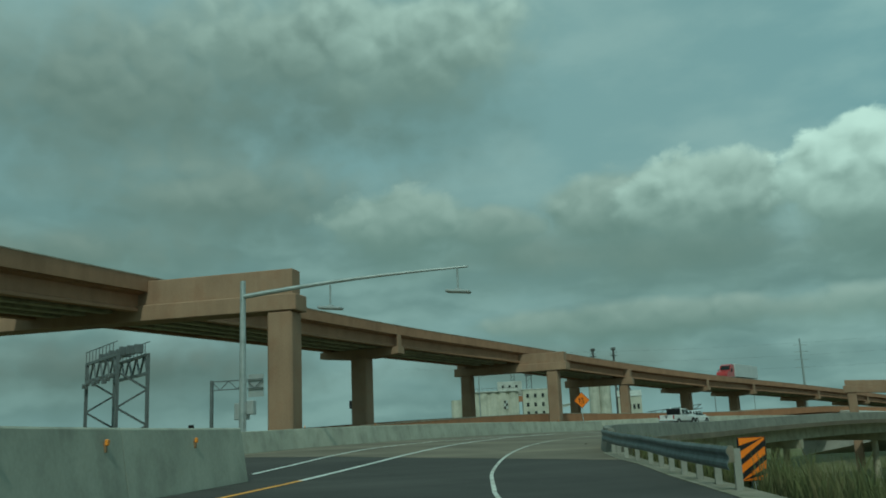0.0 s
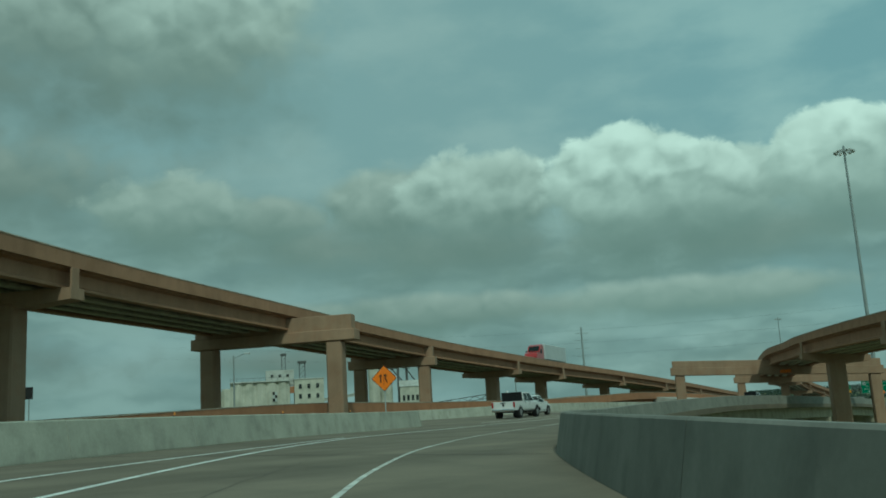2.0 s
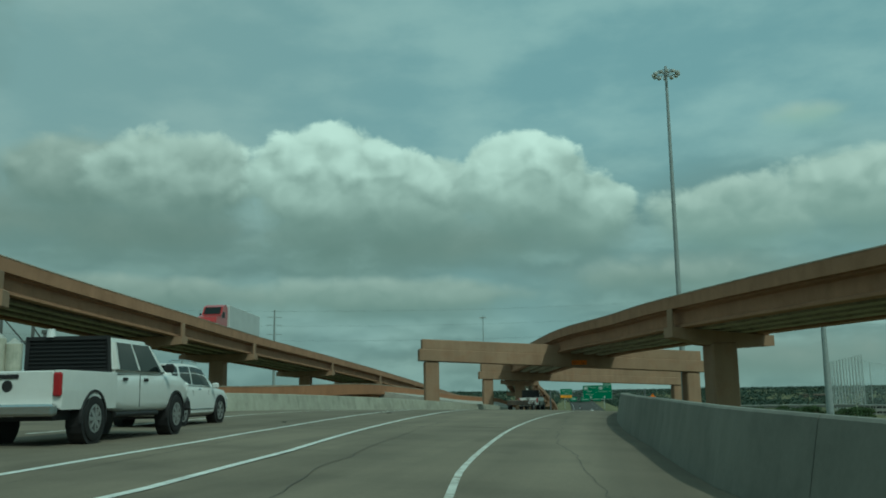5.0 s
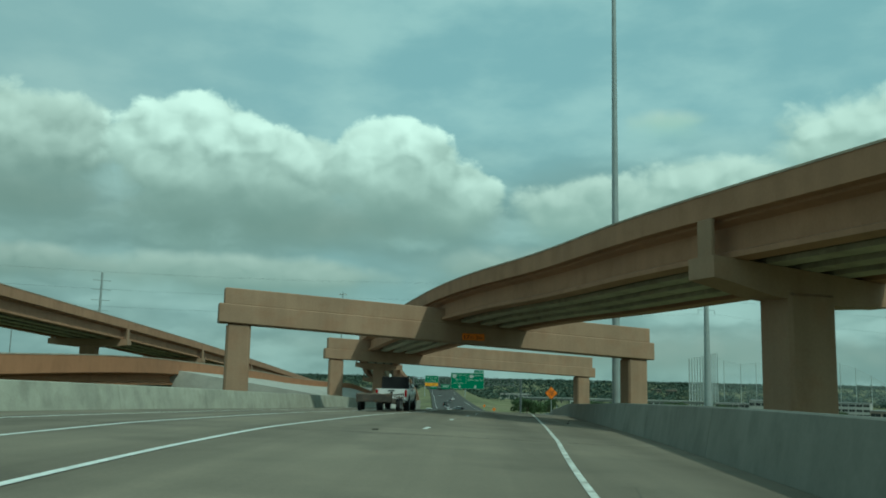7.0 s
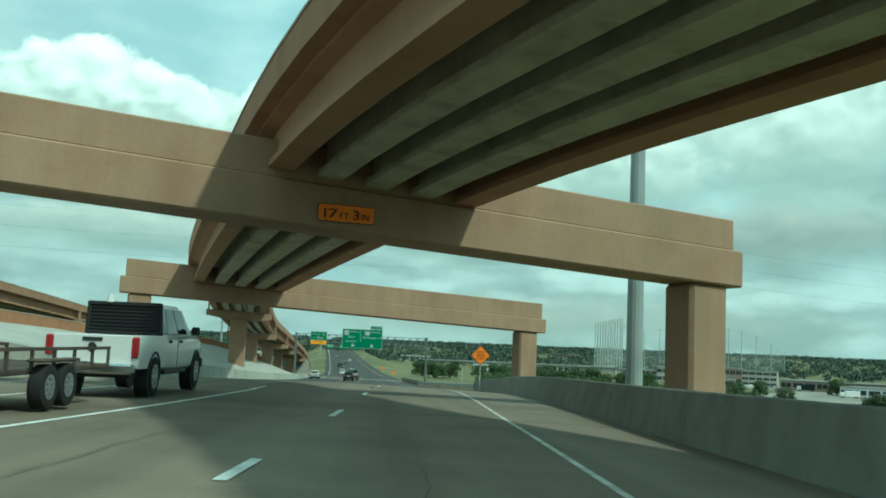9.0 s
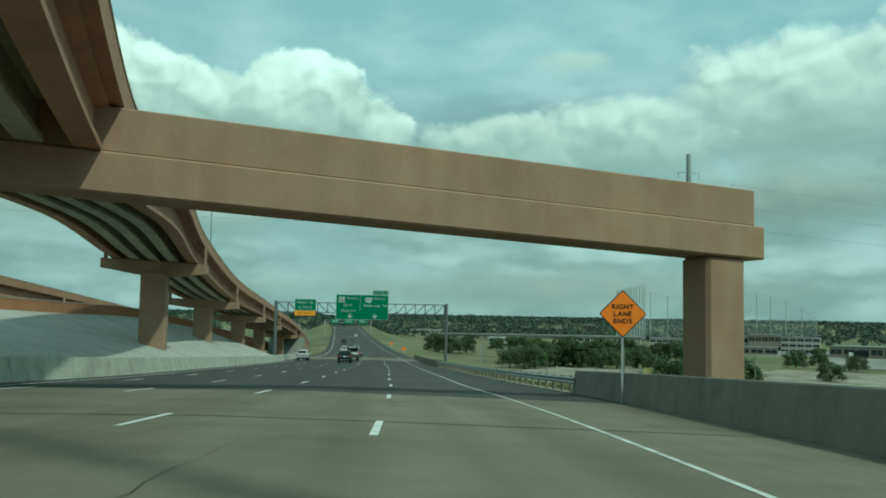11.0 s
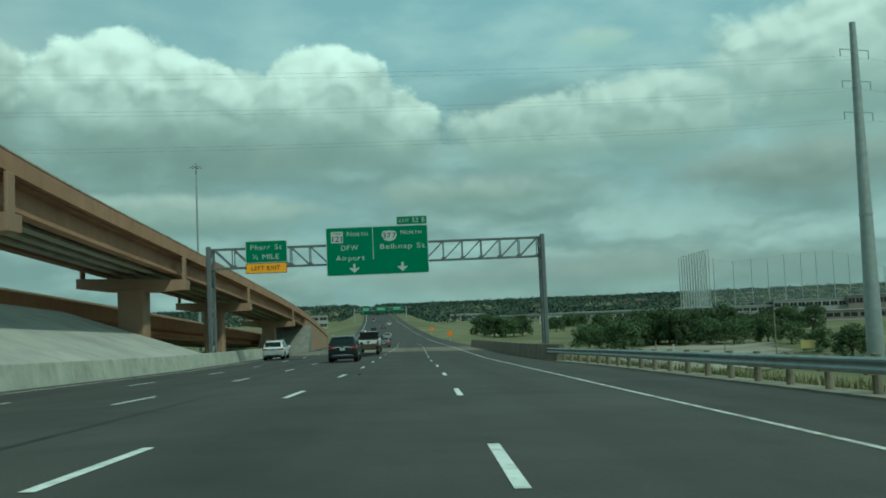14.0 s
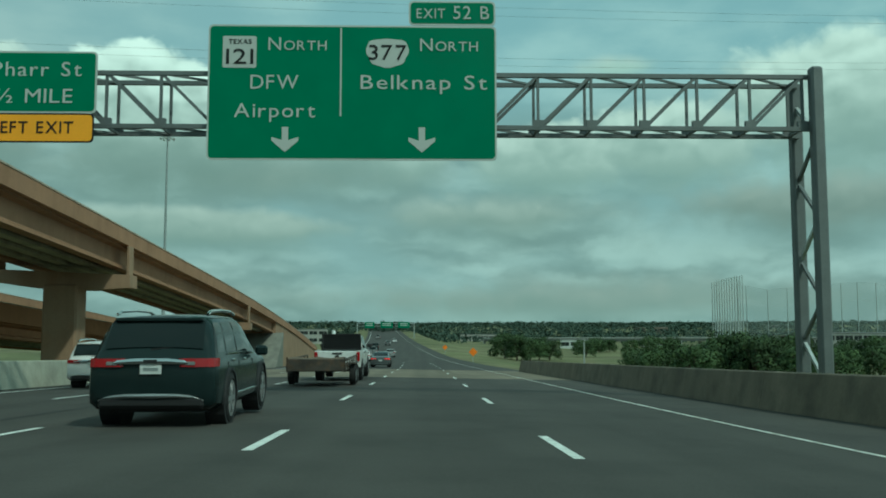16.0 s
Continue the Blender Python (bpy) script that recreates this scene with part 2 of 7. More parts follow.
M_WHITE = material("worn_white_road_paint", (0.72, 0.74, 0.70), 0.7, vary=0.12, scale=2.0, fine=30, bump=0.05, stain=(0.55, 0.57, 0.53))
M_WORN = material("thin_worn_road_paint", (0.60, 0.61, 0.56), 0.75, vary=0.2, scale=1.2, fine=22, bump=0.05, stain=(0.30, 0.28, 0.23))
M_ORANGE_PAINT = material("worn_orange_road_paint", (0.75, 0.36, 0.06), 0.7, vary=0.12, scale=2.0, fine=30, bump=0.05)
M_SEAL = material("dark_joint_seal", (0.045, 0.045, 0.043), 0.9, vary=0.2)
M_STEEL = material("galvanised_steel", (0.44, 0.47, 0.46), 0.5, 0.55, vary=0.10, scale=1.5, fine=20, bump=0.05, stain=(0.36, 0.40, 0.39))
M_POLE = material("grey_painted_steel", (0.30, 0.335, 0.33), 0.5, 0.3, vary=0.10, scale=1.0, fine=14, bump=0.04)
M_SIGN = material("green_sign_sheeting", (0.005, 0.165, 0.075), 0.45, vary=0.06, scale=1.2, fine=20, bump=0.0)
M_SIGN_BACK = material("sign_back_aluminium", (0.40, 0.42, 0.41), 0.5, 0.4, vary=0.08)
# White lowered to mid grey: the sign faces' shade sits in the colour.
M_SIGN_WHITE = material("shade_dimmed_white_sheeting", (0.47, 0.50, 0.47), 0.5, vary=0.04, bump=0.0)
M_ORANGE = material("orange_sign_sheeting", (0.85, 0.21, 0.012), 0.5, vary=0.05, bump=0.0)
M_AMBER = material("yellow_sign_sheeting", (0.90, 0.38, 0.02), 0.5, vary=0.05, bump=0.0)
M_BLACK = material("black_sign_print", (0.012, 0.012, 0.012), 0.6, vary=0.05, bump=0.0)
M_GRASS = material("dry_grass_ground", (0.125, 0.13, 0.055), 0.95, vary=0.35, scale=0.03, fine=0.9, bump=0.3, stain=(0.20, 0.175, 0.095))
M_MOW = material("dusty_mow_strip", (0.235, 0.215, 0.165), 0.95, vary=0.25, scale=0.8, fine=9, bump=0.2, stain=(0.16, 0.155, 0.10))
# Barrier concrete whose shadow is put into a darker, browner base colour.
M_BARRIER_BROWN_SHADE = material("shade_browned_barrier_concrete", (0.185, 0.155, 0.115), 0.85, vary=0.18, scale=0.6, fine=12, bump=0.12, stain=(0.14, 0.12, 0.09), random=0.05, streak=True)
M_SOIL = material("packed_gravel", (0.28, 0.255, 0.20), 0.95, vary=0.25, scale=0.08, fine=3.0, bump=0.3, stain=(0.17, 0.165, 0.095))
M_BARK = material("bark", (0.10, 0.08, 0.06), 0.95, vary=0.3, scale=2, fine=20, bump=0.4)
M_RUBBER = material("tyre_rubber", (0.018, 0.018, 0.018), 0.85, vary=0.2, scale=4, fine=30)
M_ALLOY = material("wheel_alloy", (0.45, 0.46, 0.46), 0.35, 0.8, vary=0.1, bump=0.0)
M_GLASS = glass("tinted_car_glass", (0.012, 0.018, 0.018))
M_TRIM = material("black_plastic_trim", (0.022, 0.022, 0.023), 0.6, vary=0.1, bump=0.02)
M_CHROME = material("chrome", (0.62, 0.64, 0.64), 0.18, 1.0, vary=0.03, bump=0.0)
M_TAIL = material("red_lamp_lens", (0.30, 0.010, 0.014), 0.2, vary=0.05, bump=0.0, spec=0.6)
M_TAIL_ON = material("lit_brake_lamp", (0.75, 0.02, 0.02), 0.2, vary=0.02, bump=0.0, emit=0.5)
M_LAMP = material("clear_lamp_lens", (0.75, 0.77, 0.76), 0.15, vary=0.03, bump=0.0, spec=0.6)

M_SLOPE = material("slope_concrete", (0.41, 0.40, 0.355), 0.9, vary=0.12, scale=0.3, fine=10, stain=(0.34, 0.335, 0.30))

# ---------- builders ----------
def part(name, bm, mat, parent=None, label="", smooth=False):
    """Links a bmesh as ONE mesh object under a thing or a part."""
    me = bpy.data.meshes.new(name)
    bmesh.ops.recalc_face_normals(bm, faces=bm.faces)
    bm.to_mesh(me)
    bm.free()
    if smooth:
        me.polygons.foreach_set("use_smooth", [True] * len(me.polygons))
        me.set_sharp_from_angle(angle=radians(40))
    me.materials.append(mat)
    ob = new(name, me)
    if parent is not None:
        ob.parent = parent
    if label:
        ob["label"] = label
    return ob


def thing(name, at=(0, 0, 0), turn=0.0, label="", category="", group="", kind=""):
    ob = new(name)
    ob.empty_display_size = 0.2
    ob.matrix_basis = pose(*at, 0, 0, turn)
    return tagged(ob, label, category, group, kind)


def box(bm, c, size, m=None, bevel=0.0):
    q = Matrix.Translation(c) @ Matrix.Diagonal((*size, 1))
    vs = bmesh.ops.create_cube(bm, size=1.0, matrix=(m @ q) if m is not None else q)["verts"]
    if bevel:
        es = list({e for v in vs for e in v.link_edges})
        bmesh.ops.bevel(bm, geom=es, offset=bevel, segments=1, affect="EDGES")
    return bm


def one_box(c, size, m=None, bevel=0.0):
    return box(bmesh.new(), c, size, m, bevel)


def tube(bm, a, b, r0, r1=None, n=10, caps=True):
    a, b = Vector(a), Vector(b)
    r1 = r0 if r1 is None else r1
    q = (b - a).to_track_quat("Z", "Y").to_matrix()
    rings = []
    for p, r in ((a, r0), (b, r1)):
        rings.append([bm.verts.new(p + q @ Vector((r * math.cos(k * math.tau / n), r * math.sin(k * math.tau / n), 0))) for k in range(n)])
    for k in range(n):
        bm.faces.new((rings[0][k], rings[0][(k + 1) % n], rings[1][(k + 1) % n], rings[1][k]))
    if caps:
        bm.faces.new(rings[0][::-1]), bm.faces.new(rings[1])
    return bm


def bar(bm, a, b, w, h=None):
    """A square bar from a to b."""
    a, b = Vector(a), Vector(b)
    q = (b - a).to_track_quat("Z", "Y").to_matrix().to_4x4()
    return box(bm, (0, 0, 0), (w, h or w, (b - a).length), Matrix.Translation((a + b) / 2) @ q)


def sweep(bm, rings, closed=True, caps=True):
    """Skins rings of equal length one after another."""
    vs = [[bm.verts.new(p) for p in ring] for ring in rings]
    n = len(vs[0])
    for a, b in zip(vs, vs[1:]):
        for k in range(n if closed else n - 1):
            bm.faces.new((a[k], a[(k + 1) % n], b[(k + 1) % n], b[k]))
    if closed and caps:
        bm.faces.new(vs[0]), bm.faces.new(vs[-1][::-1])
    return bm


def lerp(table, s):
    """Straight interpolation in a table of (s, value)."""
    return float(np.interp(s, [a for a, _ in table], [b for _, b in table]))


def curve(points, step):
    """Catmull-Rom through control points; list of Vectors about step metres apart, with the arc length in plan."""
    pts = [Vector(p) for p in points]
    pts = [2 * pts[0] - pts[1], *pts, 2 * pts[-1] - pts[-2]]
    out = []
    for a, b, c, d in zip(pts, pts[1:], pts[2:], pts[3:]):
        n = max(2, int((c - b).length / step))
        for k in range(n):
            u = k / n
            out.append(0.5 * (2 * b + (c - a) * u + (2 * a - 5 * b + 4 * c - d) * u * u + (3 * b - a - 3 * c + d) * u ** 3))
    out.append(pts[-2])
    arc = [0.0]
    for a, b in zip(out, out[1:]):
        arc.append(arc[-1] + (b - a).xy.length)
    return out, arc


class Line:
    """A road's reference line in plan and height."""

    def __init__(self, points, start=0.0, step=2.0):
        self.p, arc = curve(points, step)
        self.s = np.array(arc) + start
        self.q = np.array([tuple(v) for v in self.p])

    def at(self, s):
        return Vector([float(np.interp(s, self.s, self.q[:, k])) for k in range(3)])

    def right(self, s):
        d = self.at(s + 1.0) - self.at(s - 1.0)
        return Vector((d.y, -d.x, 0)).normalized()


# ---------- the driven road ----------
ROAD = Line([(100.2, -347.3, 6.3), (74.4, -334.6, 6.35), (48.4, -315.2, 6.33), (33.5, -298.4, 6.2), (19.9, -278.6, 6.47), (9.0, -257.1, 6.5),
             (1.7, -234.1, 6.38), (-1.6, -210.4, 6.53), (-2.2, -186.4, 6.6), (-1.5, -162.4, 6.22), (-0.3, -138.5, 5.64), (0.5, -114.5, 5.06),
             (0.8, -90.5, 4.03), (0.7, -66.5, 2.88), (0.5, -42.5, 1.87), (0.3, -18.5, 0.86), (0.0, 12.0, -0.35), (0.1, 50.0, -1.55),
             (0.1, 90.0, -2.75), (-0.6, 140.0, -4.0), (-2.5, 200.0, -4.9), (-6.5, 300.0, -5.0), (-11.5, 420.0, -4.5), (-18, 560, -2.5), (-27, 720, 1.0)], 0.0)
ROAD.s = ROAD.s + 324.0 - float(np.interp(0.0, ROAD.q[:, 1], ROAD.s))
ROAD_END = float(ROAD.s[-1])
BANK = [(-65, 0.045), (0, 0.045), (88, 0.05), (118, 0.03), (250, 0.03), (330, 0.02), (900, 0.02)]


def on_road(s, d, up=0.0):
    """The point s metres along the road, d to the right of its reference line, up above the surface."""
    p = ROAD.at(s) + ROAD.right(s) * d
    flat = min(max((s - 95.0) / 20.0, 0.0), 1.0)              # past the merge the far lanes lie level
    far = 0.5 * min(max((190.0 - s) / 60.0, 0.0), 1.0)        # and rise a little towards their outer edge
    e = max(d, -3.0) + far * min(d + 3.0, 0.0)
    p.z += up - lerp(BANK, s) * (max(d, -9.0) * (1 - flat) + e * flat)
    return p


EDGE_R = [(-65, 5.4), (8, 5.3), (16, 5.0), (25.4, 4.4), (30, 3.6), (35, 3.0), (40, 2.65), (58, 2.65), (65, 3.0), (80, 3.1), (98, 3.2), (103, 3.1), (110, 3.45), (129, 3.75), (151, 4.6), (165, 4.9), (184, 5.2), (206, 5.8),
          (238, 7.35), (252, 8.1), (285, 8.0), (306, 8.4), (318, 8.6), (330, 8.3), (345, 8.1), (420, 8.0), (900, 8.0)]      # inner foot of the edge barrier or rail
EDGE_L = [(-65, -6.8), (13, -7.2), (23, -8.0), (24.5, -12.6), (36.5, -11.9), (46, -10.4), (55, -9.4), (63, -8.6), (79, -7.7), (88.4, -7.6), (89.0, -23.0), (95, -22.6), (102, -21.8), (110, -20.4), (120, -18.5), (132, -16.6), (145, -15.2), (160, -14.2), (190, -13.4), (230, -13.8),
          (300, -14.3), (345, -14.0), (420, -13.5), (900, -13.5)]
LINE_R = [(-65, 2.5), (-5, 1.95), (5, 1.35), (13, 0.40), (20, -0.14), (26.7, -0.45), (31.8, -0.65), (41.6, -0.92), (50, -1.05), (59.5, -1.05), (65, -0.85), (85, -0.3), (98, -0.14), (104, -0.12), (110, 0.12), (127, 0.75), (149.6, 1.8),
          (162, 2.1), (178, 2.25), (190, 2.42), (215, 2.95), (230, 3.42), (240, 3.6), (252, 3.75), (276, 4.25), (285, 4.4), (325, 5.35), (345, 5.4), (900, 5.4)]
LINE_L = [(-65, -4.2), (0, -4.2), (12, -4.45), (25.6, -4.5), (36, -4.65), (50, -5.0), (61, -5.35), (70, -5.3), (84, -4.6), (91, -4.4), (101, -3.4), (107, -3.25), (128, -4.0), (150, -5.1), (178, -5.1), (198, -4.8)]
LINE_LL = [(18, -6.4), (24, -6.8), (29, -7.2), (35, -7.5), (50, -6.9), (61, -6.1), (72, -5.6)]


def strip(lo, hi, s0, s1, up=0.0, step=2.0, thick=0.0):
    """A ribbon of road between two tables of offsets."""
    bm = bmesh.new()
    n = max(1, int((s1 - s0) / step))
    rings = []
    for k in range(n + 1):
        s = s0 + (s1 - s0) * k / n
        a, b = (lerp(t, s) if isinstance(t, list) else t for t in (lo, hi))
        cols = 6 if b - a > 3 else 1
        ring = [on_road(s, a + (b - a) * j / cols, up) for j in range(cols + 1)]
        if thick:
            ring += [on_road(s, b, up - thick), on_road(s, a, up - thick)]
        rings.append(ring)
    return sweep(bm, rings, closed=bool(thick))


def shifted(table, d):
    return [(s, v + d) for s, v in table]


def road_piece(name, s0, s1, mat, label):
    ob = part(name, strip(shifted(EDGE_L, -0.7), shifted(EDGE_R, 0.7), s0, s1, 0.0, 2.0, 0.5), mat)
    return tagged(ob, label, "road", kind="structure")


road_1 = road_piece("road_1", -64.0, 28.5, M_ASPHALT, "dark asphalt ramp curving towards the bridge")
road_2 = road_piece("road_2", 28.52, 239.0, M_PAVE, "pale worn concrete bridge deck of the ramp")
road_3 = road_piece("road_3", 239.02, 372.0, M_ASPHALT, "dark asphalt highway with several lanes")
road_4 = road_piece("road_4", 372.02, 400.0, M_PAVE, "pale concrete bridge deck of the highway")
road_5 = road_piece("road_5", 400.02, ROAD_END - 2, M_ASPHALT, "dark asphalt highway running down to the valley")


def marking(name, table, s0, s1, width, mat, parent):
    return part(name, strip(shifted(table, -width / 2), shifted(table, width / 2), s0, s1, 0.006, 1.5), mat, parent)


for road, s0, s1 in ((road_1, -64, 28.5), (road_2, 28.5, 239), (road_3, 239, 372), (road_4, 372, 400), (road_5, 400, ROAD_END - 4)):
    marking("edge_line", LINE_R, s0, s1, 0.10, M_WORN, road)
marking("edge_line", LINE_L, -64, 16.5, 0.13, M_ORANGE_PAINT, road_1)
marking("lane_line", LINE_L, 16.5, 28.5, 0.15, M_WHITE, road_1)
marking("lane_line", LINE_L, 28.5, 197.5, 0.14, M_WHITE, road_2)
marking("lane_line", LINE_LL, 18.8, 28.5, 0.12, M_WHITE, road_1)
marking("lane_line", LINE_LL, 28.5, 70, 0.12, M_WHITE, road_2)
marking("lane_line", [(94.5, -6.2), (101.6, -5.6), (108.8, -5.7), (124, -6.6), (149.9, -8.4), (197.8, -8.8)], 95.5, 197.5, 0.14, M_WHITE, road_2)
marking("edge_line", [(108.8, -10.9), (134.4, -11.9), (167.4, -11.5), (239, -12.7)], 112, 238, 0.14, M_WHITE, road_2)
marking("edge_line", shifted(EDGE_L, 1.1), 239, 372, 0.14, M_WHITE, road_3)
marking("edge_line", shifted(EDGE_L, 1.1), 400, ROAD_END - 4, 0.14, M_WHITE, road_5)
# broken lane lines, 3 m long every 12.2 m
DASH = [(151, -1.6), (182.6, -1.42), (201.6, -1.2), (237, -0.3), (251, 0.07), (263, 0.25), (286, 0.8), (300, 1.12), (324, 1.55), (340, 1.58), (420, 1.6), (900, 1.6)]
DASH_GAP = 3.72
DASHES = [(152.9, 1.6), (164.0, 1.6), (175.0, 1.8), (185.0, 2.5), (197.0, 2.5)] + [(211.0 + 12.3 * k, 3.0) for k in range(20)]
for s, long in DASHES:
    road = road_2 if s < 236 else road_3 if s < 369 else road_4 if s < 397 else road_5
    marking("dash", DASH, s, s + long, 0.13, M_WHITE, road)
    for j in (1, 2, 3):
        if s > (196 if j == 1 else 232):
            marking("dash", shifted(DASH, -DASH_GAP * j), s + 0.4 * j, s + 0.4 * j + 3.0, 0.13, M_WHITE, road)
# joints and sealed cracks across the deck
for s in (28.5, 57.0, 87.4, 117.8, 149.3, 188.0, 226.2, 239.0):
    part("joint_seal", strip(shifted(EDGE_L, 0.1), shifted(EDGE_R, -0.1), s - 0.04, s + 0.04, 0.005, 1.0), M_SEAL, road_2)


def barrier_piece(s0, s1, d0, side, high=0.92, foot=0.30, head=0.10):
    """Single-slope concrete barrier; d0: table of its road-side foot; side: +1 stands to the right of it."""
    bm = bmesh.new()
    n = max(1, int((s1 - s0) / 1.5))
    rings = []
    for k in range(n + 1):
        s = s0 + (s1 - s0) * k / n
        d = lerp(d0, s)
        prof = [(0.0, -0.25), (0.0, 0.02), (0.18, high - 0.03), (0.21, high), (0.40, high), (0.43, high - 0.03), (0.58, 0.0), (0.58, -0.25)]
        rings.append([on_road(s, d + side * x, z) for x, z in prof])
    return sweep(bm, rings)


def barrier(name, s0, s1, table, side, length, label, high=0.92, mat=None):
    root = thing(name, label=label, category="barrier", kind="structure")
    n = max(1, round((s1 - s0) / length))
    for k in range(n):
        a, b = s0 + (s1 - s0) * k / n, s0 + (s1 - s0) * (k + 1) / n
        part("segment", barrier_piece(a + 0.012, b - 0.012, table, side, high), mat or M_BARRIER, root)
    return root


BAR1 = [(-65, -5.6), (0, -5.5), (17, -5.6)]
barrier("concrete_barrier_1", -64, 16.0, BAR1, -1, 6.1, "pale stained concrete barrier along the ramp's edge", 1.24)
barrier("concrete_barrier_2", 24.6, 88.4, [(24, -12.6), (36.6, -11.9), (43, -10.8), (55, -9.4), (63, -8.6), (79, -7.7), (89, -7.6)], -1, 6.1, "pale concrete barrier with vertical joints beside the ramp", 0.95)
barrier("concrete_barrier_3", 89.5, 372, shifted(EDGE_L, 0.0), -1, 9.2, "long pale concrete barrier beside the left lanes", 0.95)
barrier("concrete_barrier_4", 34.1, 249.5, EDGE_R, 1, 9.2, "smooth grey concrete bridge barrier along the shoulder", 1.0, M_BARRIER_SHADED)
barrier("concrete_barrier_5", 328.0, 400, EDGE_R, 1, 9.2, "brownish concrete barrier past the guardrail", mat=M_BARRIER_BROWN_SHADE)


# ---------- elevated ramps ----------
class Ramp:
    """A beam bridge along a line given at its deck's top: parapets, slab, fascia and inner girders; cross = fall to the right."""

    def __init__(self, name, label, line, s0, s1, half, cross, girders=5, depth=1.6, colour=None, top=0.55):
        self.line, self.half, self.cross, self.depth = line, half, cross, depth
        self.root = thing(name, label=label, category="bridge", kind="structure")
        n = max(2, int((s1 - s0) / 3.0))
        ss = [s0 + (s1 - s0) * k / n for k in range(n + 1)]
        h = half

        def along(prof):
            return sweep(bmesh.new(), [[self.at(s, x, z) for x, z in prof] for s in ss])

        part("deck", along([(-h, 0), (h, 0), (h, -0.22), (h - 0.25, -0.26), (-h + 0.25, -0.26), (-h, -0.22)]), M_SOFFIT_SHADE, self.root)
        for q in (-1, 1):
            part("parapet", along([(q * (h + 0.02), -0.30), (q * (h + 0.02), top), (q * (h - 0.18), top), (q * (h - 0.24), top - 0.08), (q * (h - 0.36), 0.02), (q * (h - 0.36), -0.30)]), colour or M_FASCIA, self.root,
                 "painted parapet with a weathered coping")
            part("coping", along([(q * (h + 0.05), top + 0.004), (q * (h + 0.05), top + 0.08), (q * (h - 0.21), top + 0.08), (q * (h - 0.21), top + 0.004)]), M_COPING, self.root)
        for k in range(girders):
            x = -h + 0.85 + (2 * h - 1.7) * k / (girders - 1)
            d = depth
            fascia = k in (0, girders - 1)
            prof = [(x - 0.50, -0.30), (x + 0.50, -0.30), (x + 0.50, -0.40), (x + 0.12, -0.50), (x + 0.12, -d + 0.25), (x + 0.36, -d + 0.13),
                    (x + 0.36, -d - 0.05), (x - 0.36, -d - 0.05), (x - 0.36, -d + 0.13), (x - 0.12, -d + 0.25), (x - 0.12, -0.50), (x - 0.50, -0.40)]
            part("girder", along(prof), (colour or M_FASCIA) if fascia else M_GIRDER, self.root, "" if fascia else "bare grey concrete inner girder")

    def at(self, s, x, z):
        p = self.line.at(s) + self.line.right(s) * x
        p.z += z - self.fall(p.y) * x
        return p

    def fall(self, y):
        return lerp(self.cross, y) if isinstance(self.cross, list) else self.cross

    def base_at(self, s):
        r = self.line.right(s)
        p = self.line.at(s)
        return Matrix(((r.x, -r.y, 0, p.x), (r.y, r.x, 0, p.y), (0, 0, 1, p.z), (0, 0, 0, 1)))


M_COPING = material("weathered_coping", (0.42, 0.36, 0.28), 0.85, vary=0.2, scale=0.8, fine=9, stain=(0.30, 0.25, 0.19))


def tilted_block(x0, x1, y, z0, z1, fall, bevel=0.05):
    """A beam block from x0 to x1, y wide, whose height falls along x."""
    bm = bmesh.new()
    box(bm, ((x0 + x1) / 2, 0, (z0 + z1) / 2), (x1 - x0, y, z1 - z0), None, bevel)
    for v in bm.verts:
        v.co.z -= fall * v.co.x
    return bm


def hammerhead(ramp, s, ground, col=(2.0, 1.7), reach=None, cap_z=(-1.67, -2.75)):
    """A single column with a tapered cap and the fascia ribs over its tips."""
    m = ramp.base_at(s)
    reach = reach or ramp.half + 0.25
    root = new("bridge_pier")
    root.matrix_basis = m
    tagged(root, "tan concrete hammerhead pier with one square column", "bridge pier", "bridge piers", "structure")
    f = ramp.fall(m.translation.y)
    bm = bmesh.new()
    t, b = cap_z
    prof = [(-reach, t), (reach, t), (reach, t - 0.75), (reach - 0.5, t - 0.80), (col[0] / 2 + 0.6, b), (-col[0] / 2 - 0.6, b), (-reach + 0.5, t - 0.80), (-reach, t - 0.75)]
    sweep(bm, [[Vector((x, y, z - f * x)) for x, z in prof] for y in (-0.75, 0.75)])
    part("cap", bm, M_TAN, root)
    low = ground - m.translation.z
    part("column", one_box((0, 0, (low + b) / 2 + 0.15), (col[0], col[1], b - low + 0.3), None, 0.12), M_TAN, root)
    for q in (-1, 1):
        part("rib", tilted_block(q * ramp.half - 0.06 if q > 0 else -ramp.half - 0.10, ramp.half + 0.10 if q > 0 else -ramp.half + 0.06, 0.85, t - 0.02, -0.32, f, 0.03), M_TAN, root)
    return root


